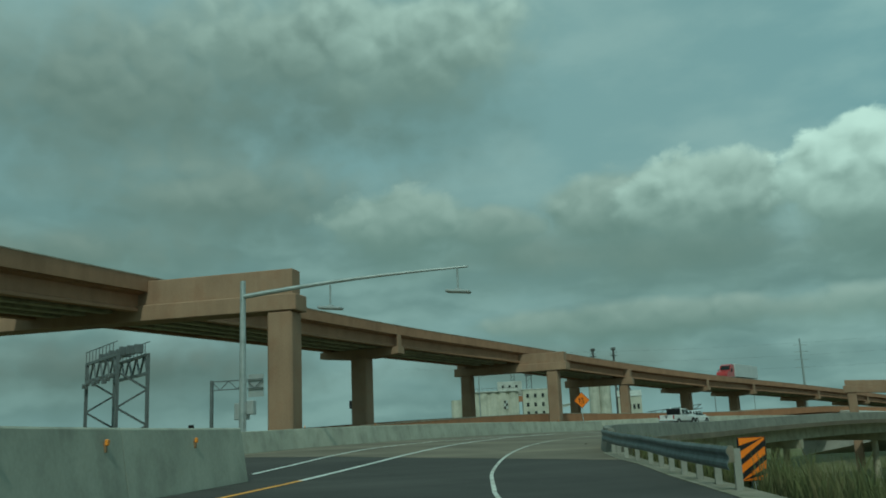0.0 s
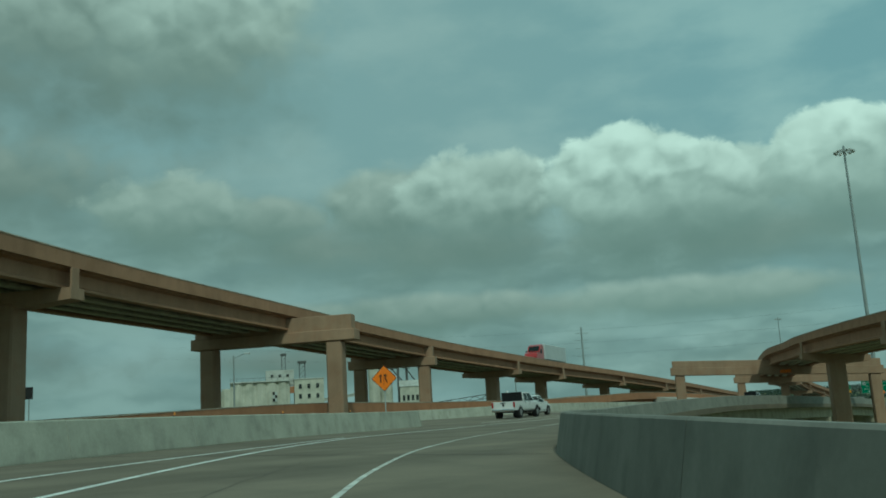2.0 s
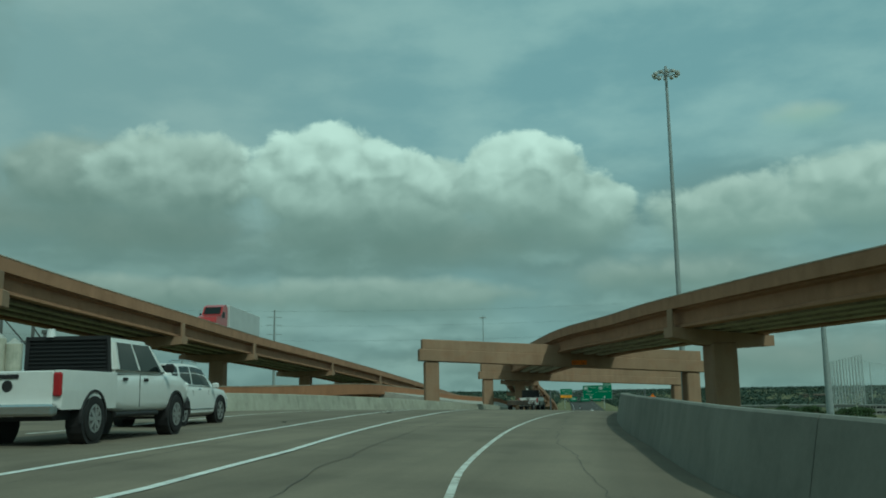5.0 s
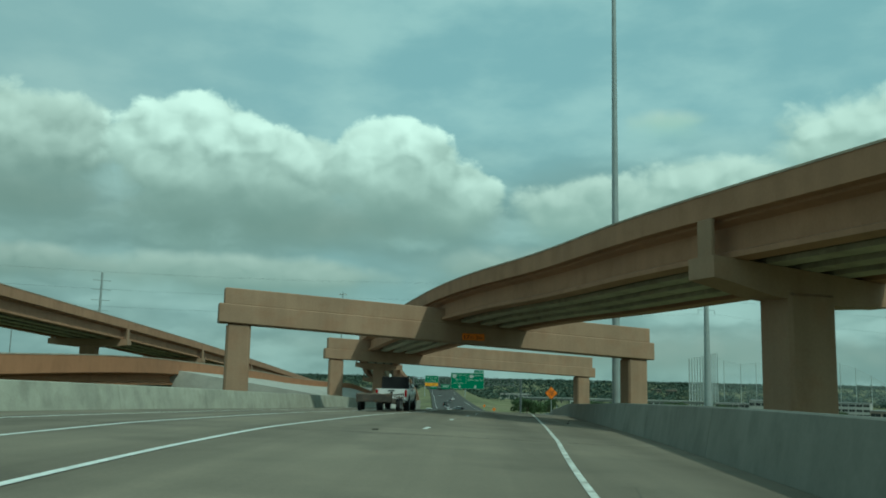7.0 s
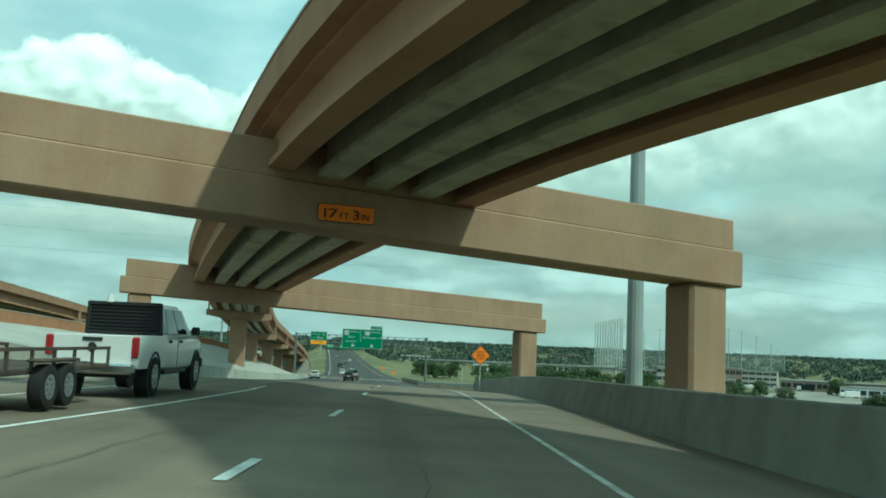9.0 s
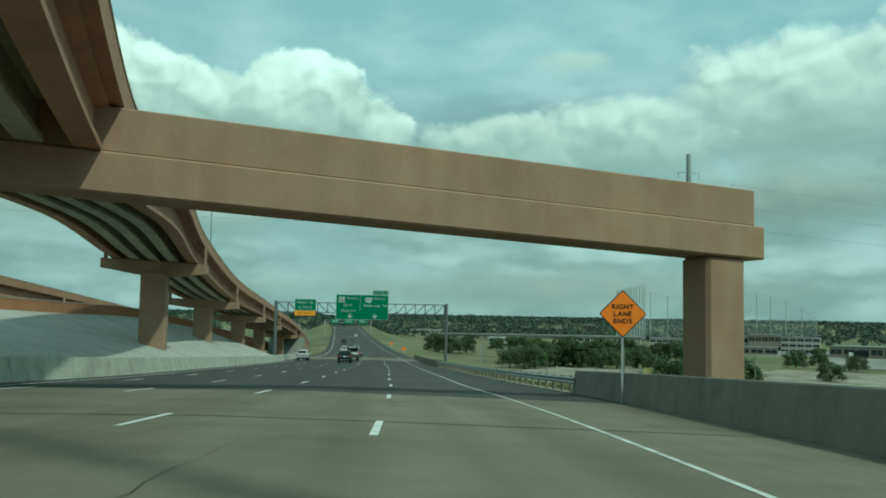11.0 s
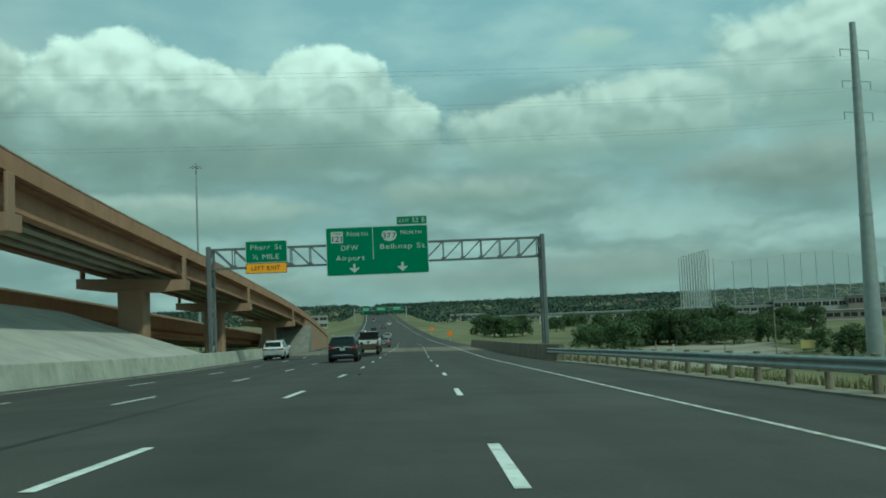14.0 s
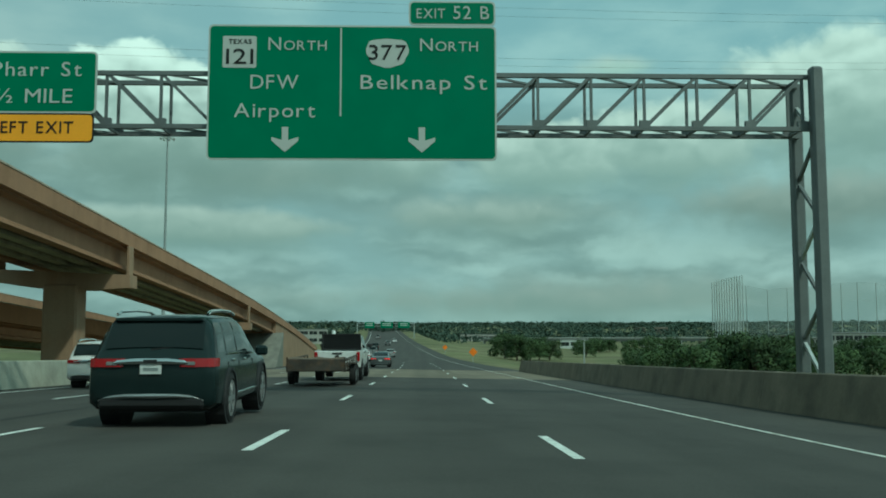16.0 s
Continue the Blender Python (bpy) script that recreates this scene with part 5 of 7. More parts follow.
def pickup(name, at, label, paint, flare=None, rack=False, group="pickup trucks"):
    """Full-size crew-cab pickup, its nose towards +y, origin on the road under the rear axle."""
    root = new(name)
    root.matrix_basis = at
    tagged(root, label, "pickup truck", group)
    part("front_body", body_shell([(0.98, 0.98, 0.55, 1.20, 0.03), (1.5, 1.0, 0.50, 1.22, 0.03), (3.6, 1.0, 0.50, 1.26, 0.05), (4.55, 0.98, 0.55, 1.24, 0.06), (4.95, 0.92, 0.60, 1.16, 0.05), (5.05, 0.86, 0.66, 1.02, 0.02)]), paint, root, smooth=True)
    # load bed: two sides, floor, headboard and tailgate
    for q in (-1, 1):
        bm = bmesh.new()
        prof = [(0.98, 0.58), (1.0, 0.80), (1.0, 1.10), (0.98, 1.24), (0.84, 1.24), (0.84, 0.66)]
        sweep(bm, [[Vector((q * x * k, y, z)) for x, z in prof] for y, k in ((-1.18, 0.985), (-1.05, 1.0), (0.94, 1.0))])
        part("bed_side", bm, paint, root, smooth=True)
    part("bed_floor", one_box((0, -0.1, 0.70), (1.70, 2.1, 0.08)), M_TRIM, root)
    part("headboard", one_box((0, 0.92, 1.0), (1.70, 0.06, 0.5)), paint, root)
    gate = part("tailgate", one_box((0, -1.20, 0.93), (1.66, 0.07, 0.60), None, 0.02), paint, root)
    part("handle", one_box((0, -1.25, 1.14), (0.42, 0.03, 0.07), None, 0.01), M_TRIM, gate)
    part("badge", tube(bmesh.new(), (0, -1.235, 0.98), (0, -1.25, 0.98), 0.10, 0.09, 16), M_TRIM, gate)
    lamps_and_plate(root, 1.0, -1.20, 1.0, (0.15, 0.40), plate_z=0.56)
    part("rear_bumper", one_box((0, -1.30, 0.58), (1.86, 0.22, 0.20), None, 0.04), M_CHROME if paint is M_WHITE_CAR else M_TRIM, root)
    part("front_bumper", one_box((0, 5.03, 0.60), (1.9, 0.22, 0.26), None, 0.05), M_TRIM, root)
    part("grille", one_box((0, 5.06, 0.92), (1.3, 0.06, 0.34), None, 0.03), M_TRIM, root)
    for q in (-1, 1):
        part("headlamp", one_box((q * 0.80, 4.98, 0.98), (0.26, 0.14, 0.26), None, 0.04), M_LAMP, root)
    cabin(root, (0.98, 3.72), (1.10, 2.92), 1.22, 1.92, 0.96, 0.80, paint, ((0.07, 0.40), (0.45, 0.86)))
    for q in (-1, 1):
        for y in (1.30, 2.32):
            part("door_handle", one_box((q * 1.005, y, 1.12), (0.03, 0.20, 0.06), None, 0.01), M_TRIM, root)
        part("door_seam", one_box((q * 0.999, 2.02, 0.90), (0.01, 0.014, 0.62)), M_TRIM, root)
        part("side_step", tube(bmesh.new(), (q * 0.93, 1.0, 0.46), (q * 0.93, 3.1, 0.46), 0.05, None, 8), M_TRIM, root)
    mirrors(root, 3.30, 1.38, 0.98, M_TRIM)
    part("underbody", one_box((0, 1.7, 0.48), (1.55, 5.6, 0.16)), M_TRIM, root)
    for x in (-0.99, 0.99):
        for y in (0.0, 4.05):
            arch(root, x, y, 0.41, flare)
            wheel(root, x + (0.03 if x > 0 else -0.03), y, 0.41, 0.28, 8, 0.56)
    if rack:
        rack_ = part("headache_rack", one_box((0, 0.86, 1.28), (1.72, 0.05, 0.08)), M_TRIM, root, "black steel cab rack with a beacon")
        for q in (-0.86, 0.86):
            part("upright", bar(bmesh.new(), (q, 0.86, 1.24), (q * 0.96, 0.82, 1.92), 0.07), M_TRIM, rack_)
        part("rail", bar(bmesh.new(), (-0.84, 0.82, 1.90), (0.84, 0.82, 1.90), 0.07), M_TRIM, rack_)
        part("guard_mesh", one_box((0, 0.87, 1.61), (1.66, 0.02, 0.58), None, 0.006), M_TRIM, rack_)
        for k in range(7):
            part("louvre", bar(bmesh.new(), (-0.84, 0.84, 1.36 + 0.075 * k), (0.84, 0.84, 1.36 + 0.075 * k), 0.03), M_TRIM, rack_)
        part("beacon", tube(bmesh.new(), (-0.35, 0.82, 1.92), (-0.35, 0.82, 2.08), 0.09, 0.07, 10), M_LAMP, rack_)
    return root


def car_ring(st):
    """Half section of a car at one station: sill, flank, belt, glass line, roof edge, roof; mirrored to a closed ring."""
    y, wl, wb, zb, zt, wr, zr = st
    half = [(wl - 0.12, zb), (wl - 0.01, zb + 0.09), (wl + 0.005, zb + (zt - zb) * 0.38), (wb + 0.012, zt - (zt - zb) * 0.26), (wb, zt - 0.05), (wb - 0.03, zt),
            (wb * 0.42 + wr * 0.58 + 0.012, zt + (zr - zt) * 0.58), (wr + 0.012, zr - 0.07 * min(1, (zr - zt) * 4)), (wr - 0.07, zr - 0.012), (wr * 0.5, zr + 0.012), (0, zr + 0.02)]
    return [Vector((x, y, z)) for x, z in half] + [Vector((-x, y, z)) for x, z in reversed(half[:-1])]


def between(stations, y):
    """The station at y, straight between its neighbours."""
    return [float(np.interp(y, [q[0] for q in stations], [q[k] for q in stations])) for k in range(7)]


def side_pane(stations, y0, y1, q, parent, v0=0.06, v1=0.94, rake0=0.0, rake1=0.0, n=6):
    """A curved side window between two lengths, lying on the body; rake leans its ends."""
    bm = bmesh.new()
    grid = []
    for i in range(n + 1):
        col_ = []
        for j in range(4):
            v = v0 + (v1 - v0) * j / 3
            y = y0 + rake0 * v + (y1 + rake1 * v - y0 - rake0 * v) * i / n
            ring = car_ring(between(stations, y))
            a, b, c = ring[5], ring[6], ring[7]
            p = a.lerp(b, v / 0.55) if v < 0.55 else b.lerp(c, (v - 0.55) / 0.45)
            col_.append(bm.verts.new((q * (p.x + 0.007), y, p.z)))
        grid.append(col_)
    for a, b in zip(grid, grid[1:]):
        for j in range(3):
            bm.faces.new((a[j], b[j], b[j + 1], a[j + 1]))
    return part("side_window", bm, M_GLASS, parent, smooth=True)


def end_pane(name, stations, y0, y1, out, parent, n=5):
    """Windscreen or rear window: a bowed sheet on the sloping end of the roof."""
    bm = bmesh.new()
    grid = []
    for i in range(n + 1):
        st = between(stations, y0 + (y1 - y0) * i / n)
        w = st[5] * 0.94
        grid.append([bm.verts.new((w * u, st[0] + out * 0.012, st[6] + 0.034 - 0.012 * abs(u) ** 3 * 2.2)) for u in (-1, -0.8, -0.4, 0, 0.4, 0.8, 1)])
    for a, b in zip(grid, grid[1:]):
        for j in range(6):
            bm.faces.new((a[j], a[j + 1], b[j + 1], b[j]))
    return part(name, bm, M_GLASS, parent, smooth=True)


def wrapped(name, plan, z0, z1, q, mat, parent, label="", lean=0.0):
    """A lens or trim bent round a corner: plan is a list of (x, y), from z0 up to z1."""
    rings = []
    for x, y in plan:
        rings.append([Vector((q * x, y, z0)), Vector((q * (x - 0.004), y + lean, z1)), Vector((q * (x - 0.06), y + 0.05 + lean, z1)), Vector((q * (x - 0.06), y + 0.05, z0))])
    return part(name, sweep(bmesh.new(), rings), mat, parent, label)


def wagon(name, at, label, paint, category, group, length=4.95, width=0.97, height=1.70, hatch=True, r=0.37, wheelbase=2.85, on=False, rails=True):
    """Sport utility car or saloon, nose towards +y, origin under the rear axle: one rounded body with panes laid on it."""
    root = new(name)
    root.matrix_basis = at
    tagged(root, label, category, group)
    k, w, h = length / 4.95, width / 0.97, height / 1.72
    back = -(length - wheelbase) * 0.50
    if hatch:
        plan = ((0.0, 0.80, 0.81, 0.46, 0.90, 0.70, 0.97), (0.04, 0.905, 0.895, 0.36, 1.00, 0.765, 1.055), (0.13, 0.950, 0.935, 0.30, 1.055, 0.785, 1.15), (0.26, 0.962, 0.945, 0.28, 1.07, 0.770, 1.40),
                (0.42, 0.968, 0.950, 0.27, 1.08, 0.745, 1.63), (0.60, 0.970, 0.950, 0.26, 1.08, 0.745, 1.685), (1.60, 0.970, 0.950, 0.25, 1.07, 0.755, 1.72), (2.40, 0.970, 0.950, 0.25, 1.06, 0.745, 1.705),
                (2.85, 0.970, 0.950, 0.25, 1.05, 0.730, 1.64), (3.30, 0.970, 0.950, 0.26, 1.035, 0.755, 1.36), (3.75, 0.968, 0.940, 0.27, 1.00, 0.800, 1.06), (4.45, 0.950, 0.920, 0.30, 0.94, 0.800, 0.99),
                (4.85, 0.860, 0.840, 0.36, 0.78, 0.700, 0.84), (4.95, 0.780, 0.760, 0.44, 0.68, 0.600, 0.72))
    else:
        plan = ((0.0, 0.78, 0.79, 0.46, 0.98, 0.70, 1.06), (0.05, 0.885, 0.875, 0.38, 1.07, 0.76, 1.16), (0.16, 0.930, 0.915, 0.30, 1.10, 0.79, 1.20), (0.72, 0.960, 0.940, 0.27, 1.11, 0.80, 1.215),
                (1.15, 0.968, 0.945, 0.26, 1.10, 0.745, 1.46), (1.60, 0.970, 0.945, 0.25, 1.09, 0.715, 1.65), (2.10, 0.970, 0.945, 0.25, 1.08, 0.715, 1.72), (2.60, 0.970, 0.945, 0.25, 1.07, 0.710, 1.69),
                (3.05, 0.970, 0.945, 0.25, 1.06, 0.725, 1.47), (3.60, 0.968, 0.940, 0.26, 1.04, 0.790, 1.12), (4.40, 0.945, 0.915, 0.29, 0.92, 0.780, 0.97), (4.83, 0.860, 0.840, 0.35, 0.76, 0.680, 0.82), (4.95, 0.760, 0.740, 0.44, 0.66, 0.580, 0.70))
    stations = [(back + y * k, wl * w, wb * w, zb * h, zt * h, wr * w, zr * h) for y, wl, wb, zb, zt, wr, zr in plan]
    body = part("body", sweep(bmesh.new(), [car_ring(st) for st in stations]), paint, root, smooth=True)

    def yy(v):
        return back + v * k

    if hatch:
        end_pane("rear_window", stations, yy(0.15), yy(0.41), -1, body)
        end_pane("windscreen", stations, yy(2.90), yy(3.70), 1, body)
        for q in (-1, 1):
            for y0, y1, r0, r1 in ((0.34, 0.82, 0.22, 0.10), (0.95, 1.72, 0.10, 0.0), (1.80, 3.22, 0.0, -0.42)):
                side_pane(stations, yy(y0), yy(y1), q, body, 0.08, 0.95, r0 * k, r1 * k)
            rim = [car_ring(between(stations, yy(y)))[5] for y in (0.95, 1.4, 1.8, 2.4, 3.2)]
            bm = bmesh.new()
            for a, b in zip(rim, rim[1:]):
                bar(bm, (q * (a.x + 0.006), a.y, a.z + 0.025), (q * (b.x + 0.006), b.y, b.z + 0.025), 0.02)
            part("window_trim", bm, M_CHROME, body)
    else:
        end_pane("rear_window", stations, yy(0.80), yy(1.55), -1, body)
        end_pane("windscreen", stations, yy(2.66), yy(3.50), 1, body)
        for q in (-1, 1):
            for y0, y1, r0, r1 in ((1.02, 1.75, 0.32, 0.04), (1.83, 3.10, 0.04, -0.46)):
                side_pane(stations, yy(y0), yy(y1), q, body, 0.08, 0.93, r0 * k, r1 * k)
    z1 = (1.015 if hatch else 1.00) * h
    lens = M_TAIL_ON if on else M_TAIL
    for q in (-1, 1):
        lamp = wrapped("tail_lamp", [(x * w, yy(y)) for x, y in ((0.46, -0.035), (0.66, -0.028), (0.84, -0.004), (0.918, 0.04), (0.958, 0.13), (0.966, 0.26))], z1 - 0.085 * h, z1 + 0.04 * h, q, lens, root, "red wrapped tail lamp", 0.015)
        wrapped("lamp_core", [(x * w, yy(y) - 0.006) for x, y in ((0.52, -0.036), (0.60, -0.034), (0.66, -0.030))], z1 - 0.055 * h, z1 - 0.005 * h, q, M_ALLOY, lamp)
        part("headlamp", one_box((q * 0.70 * w, yy(4.80), 0.72 * h), (0.32, 0.22, 0.15), None, 0.05), M_LAMP, root)
        part("sill", one_box((q * (0.965 * w), back + wheelbase * 0.86, 0.43 * h), (0.03, wheelbase - 1.1, 0.045), None, 0.01), M_CHROME if hatch else M_TRIM, root)
        for y in (1.30, 2.25):
            ring = car_ring(between(stations, yy(y)))
            part("door_handle", one_box((q * (ring[4].x + 0.012), yy(y), ring[4].z - 0.03), (0.03, 0.19, 0.04), None, 0.012), M_CHROME if hatch else paint, root)
        for y in (0.92, 1.77, 2.98):
            part("door_seam", one_box((q * (0.958 * w), yy(y), 0.66 * h), (0.012, 0.010, 0.62 * h)), M_TRIM, root)
        if rails:
            rail = [Vector((q * 0.70 * w, yy(y), (z + 0.035) * h)) for y, z in ((0.55, 1.685), (0.72, 1.735), (1.5, 1.765), (2.2, 1.755), (2.5, 1.705))]
            bm = bmesh.new()
            for a, b in zip(rail, rail[1:]):
                tube(bm, a, b, 0.026, None, 8)
            part("roof_rail", bm, M_CHROME, root)
    plate_z = (0.90 if hatch else 0.80) * h
    plate = part("number_plate", one_box((0, back - 0.022, plate_z), (0.32, 0.02, 0.16), None, 0.006), M_PLATE, root, "pale number plate with a dark bar")
    part("print_bar", one_box((0, back - 0.034, plate_z - 0.005), (0.22, 0.004, 0.05)), M_POLE, plate)
    if hatch:
        wing = [(-0.56, 0.985, 0.012), (-0.50, 1.0, 0.03), (-0.25, 1.015, 0.042), (0.25, 1.015, 0.042), (0.50, 1.0, 0.03), (0.56, 0.985, 0.012)]
        rings = [[Vector((x * w, back - 0.045, z * h - t)), Vector((x * w, back - 0.06, z * h)), Vector((x * w, back - 0.035, z * h + t)), Vector((x * w, back + 0.02, z * h))] for x, z, t in wing]
        part("tailgate_trim", sweep(bmesh.new(), rings), M_CHROME, root, "chrome tailgate strip")
        part("badge", one_box((0, back - 0.062, 1.015 * h), (0.20, 0.012, 0.05), None, 0.005), M_TRIM, root)
        spoiler = [(-0.68, 0.40), (-0.66, 0.33), (0.66, 0.33), (0.68, 0.40)]
        part("spoiler", sweep(bmesh.new(), [[Vector((x * w, yy(y), z * h)) for x, y in spoiler] for z in (1.625, 1.665)]), paint, root)
        part("wiper", bar(bmesh.new(), (-0.05, back + 0.135 * k, 1.185 * h), (0.40, back + 0.175 * k, 1.235 * h), 0.02), M_TRIM, root)
        arcs = [(x, 0.50 - 0.07 * abs(x / 0.78) ** 6, 0.035 - 0.012 * abs(x / 0.78)) for x in (-0.78, -0.66, -0.4, 0.0, 0.4, 0.66, 0.78)]
        rings = [[Vector((x * w, back - 0.035 + 0.07 * abs(x / 0.78) ** 3, z * h - t)), Vector((x * w, back - 0.06 + 0.07 * abs(x / 0.78) ** 3, z * h)), Vector((x * w, back - 0.03 + 0.07 * abs(x / 0.78) ** 3, z * h + t)), Vector((x * w, back + 0.10, z * h))] for x, z, t in arcs]
        part("skid_plate", sweep(bmesh.new(), rings), M_ALLOY, root, "chrome lower bumper strip")
        part("rear_bumper", one_box((0, back + 0.10, 0.40 * h), (1.60 * w, 0.22, 0.20), None, 0.06), M_TRIM, root)
    else:
        part("rear_bumper", one_box((0, back + 0.10, 0.42 * h), (1.62 * w, 0.24, 0.22), None, 0.07), paint, root)
        part("boot_seam", one_box((0, back - 0.004, 1.10 * h), (1.2 * w, 0.02, 0.012)), M_TRIM, root)
    mirrors(root, yy(3.18), 1.10 * h, 0.95 * w, paint)
    part("underbody", one_box((0, wheelbase / 2, 0.30), (w * 1.52, length - 0.9, 0.16)), M_TRIM, root)
    for x in (-width, width):
        for y in (0.0, wheelbase):
            arch(root, x * 0.995, y, r, M_TRIM if hatch else None)
            wheel(root, x + (0.012 if x > 0 else -0.012), y, r, 0.24, 6 if hatch else 10, 0.70)
    return root


def placed(s, d, turn=0.0):
    """A pose on the road at (s, d), nose along the road."""
    p, r = on_road(s, d, 0.01), ROAD.right(s)
    e = lerp(BANK, s) if d > -3.5 or s < 105 else 0.0
    return Matrix.Translation(p) @ pose(0, 0, 0, 0, 0, math.degrees(math.atan2(r.y, r.x)) + turn) @ pose(0, 0, 0, 0, math.degrees(math.atan(e)), 0)


black_suv = wagon("suv", placed(338.7, -4.2), "dark glossy sport utility car with chrome trim and red lamps", M_DARK_CAR, "car", "cars", 4.95, 0.97, 1.72, True, 0.39, 2.86)
white_suv = wagon("suv", placed(356.5, -11.6), "small white hatchback car in the far lane", M_WHITE_CAR, "car", "cars", 4.4, 0.90, 1.62, True, 0.34, 2.6)
sedan = wagon("sedan", placed(410.0, -4.0), "grey saloon car with lit brake lamps", M_GREY_CAR, "car", "cars", 4.85, 0.92, 1.46, False, 0.33, 2.8, True, False)
white_pickup = pickup("pickup_truck", placed(108.0, -8.4) @ Matrix.Diagonal((1.03, 1.03, 1.08, 1)), "dusty white crew-cab pickup with a black cab rack", M_WHITE_CAR, M_TRIM, True)
silver_pickup = pickup("pickup_truck", placed(520.0, -8.0), "silver crew-cab pickup truck on the bridge", M_SILVER_CAR)
far_suv = wagon("suv", placed(117.0, -10.3), "white sport utility car with chrome trim beside the pickup", M_WHITE_CAR, "car", "cars", 5.15, 0.99, 1.85, True, 0.40, 2.95)
BIG = Matrix.Diagonal((1.03, 1.03, 1.08, 1))
tow_pickup = pickup("pickup_truck", placed(365.2, -3.9) @ BIG, "white pickup with a black cab rack towing a flat trailer", M_WHITE_CAR, M_TRIM, True)


def flat_trailer(at):
    """Low utility trailer with twin axles on each side and a folded ramp, nose towards +y."""
    root = new("utility_trailer")
    root.matrix_basis = at
    tagged(root, "dark rusty twin-axle utility trailer behind the pickup", "trailer")
    part("floor", one_box((0, 1.6, 0.62), (2.05, 5.6, 0.10), None, 0.02), M_TRAILER, root)
    for q in (-1, 1):
        part("side_rail", bar(bmesh.new(), (q * 1.02, -1.2, 0.98), (q * 1.02, 4.4, 0.98), 0.06), M_TRAILER, root)
        for k in range(7):
            part("stake", bar(bmesh.new(), (q * 1.02, -1.15 + 0.92 * k, 0.62), (q * 1.02, -1.15 + 0.92 * k, 0.98), 0.05), M_TRAILER, root)
        for y in (0.9, 1.72):
            wheel(root, q * 1.26, y, 0.37, 0.22, 8, 0.5)
        part("mudguard", one_box((q * 1.15, 1.31, 0.80), (0.26, 1.7, 0.05), None, 0.02), M_TRAILER, root)
    gate = part("ramp_gate", one_box((0, -1.22, 0.80), (2.10, 0.06, 0.42), None, 0.01), M_TRAILER, root)
    rings = []
    for k in range(9):              # a rolled brown tarpaulin lies behind the gate
        x, r = -0.98 + 1.96 * k / 8, 0.20 + 0.03 * math.sin(1.9 * k)
        rings.append([Vector((x, -0.86 + r * math.cos(j * math.tau / 12), 0.86 + r * math.sin(j * math.tau / 12))) for j in range(12)])
    part("rolled_cover", sweep(bmesh.new(), rings), M_COVER, root, "rolled brown cover lying in the trailer", True)
    for q in (-1, 1):
        part("gate_post", bar(bmesh.new(), (q * 1.02, -1.22, 0.55), (q * 1.02, -1.22, 1.08), 0.06), M_TRAILER, root)
        part("drawbar", bar(bmesh.new(), (q * 0.9, 4.4, 0.60), (0, 5.9, 0.60), 0.09), M_TRAILER, root)
    return root


trailer = flat_trailer(placed(357.4, -3.9))
copy_thing(trailer, placed(181.3, -7.05))["label"] = "dark rusty twin-axle trailer under the crossing ramp"
copy_thing(tow_pickup, placed(189.1, -7.05) @ BIG)["label"] = "white pickup towing a trailer under the crossing ramp"

# lorry on the climbing ramp
def lorry(at):
    root = new("semi_truck")
    root.matrix_basis = at
    tagged(root, "red lorry with a long pale box trailer on the ramp", "lorry")
    box_ = part("box_trailer", one_box((0, -7.6, 2.65), (2.55, 14.6, 2.85), None, 0.05), M_BOXWALL, root, "long pale box trailer")
    for k in range(12):
        part("panel_seam", one_box((1.277, -14.3 + 1.2 * k, 2.65), (0.008, 0.03, 2.7)), M_SIGN_BACK, box_)
    part("print_bar", one_box((1.281, -2.4, 3.6), (0.006, 1.3, 0.22)), M_BLACK, box_)
    bm = bmesh.new()
    prof = [(0.4, 0.6), (0.4, 3.6), (1.2, 3.95), (2.2, 3.6), (2.9, 2.6), (4.6, 2.1), (5.0, 1.5), (5.0, 0.6)]
    sweep(bm, [[Vector((x, y, z)) for y, z in prof] for x in (-1.22, 1.22)])
    part("cab", bm, M_RED_CAB, root, "red sloping cab")
    for q in (-1, 1):
        quad("side_window", [(q * 1.226, 1.5, 2.2), (q * 1.226, 2.75, 2.2), (q * 1.226, 2.45, 2.95), (q * 1.226, 1.5, 2.95)], M_GLASS, root, 0.004 * q)
        for y in (-13.2, -12.0, -1.2, 0.1, 4.0):
            wheel(root, q * 1.25, y, 0.52, 0.5, 8, 0.5)
        part("fuel_tank", tube(bmesh.new(), (q * 1.0, 0.9, 0.9), (q * 1.0, 2.6, 0.9), 0.32, None, 12), M_CHROME, root)
        part("mirror", one_box((q * 1.45, 2.8, 2.5), (0.2, 0.15, 0.6), None, 0.04), M_TRIM, root)
    quad("windscreen", [(1.05, 2.88, 2.62), (-1.05, 2.88, 2.62), (-1.0, 2.25, 3.55), (1.0, 2.25, 3.55)], M_GLASS, root, 0.02)
    part("chassis", one_box((0, -4.5, 0.95), (1.0, 18.5, 0.25)), M_TRIM, root)
    return root


sl = s_near(LEFT, -49.3, -126.0)
v = LEFT.at(sl - 6) - LEFT.at(sl + 6)
p = left_ramp.at(sl, 2.2, 0.02)
lorry(Matrix.Translation(p) @ v.to_track_quat("Y", "Z").to_matrix().to_4x4())

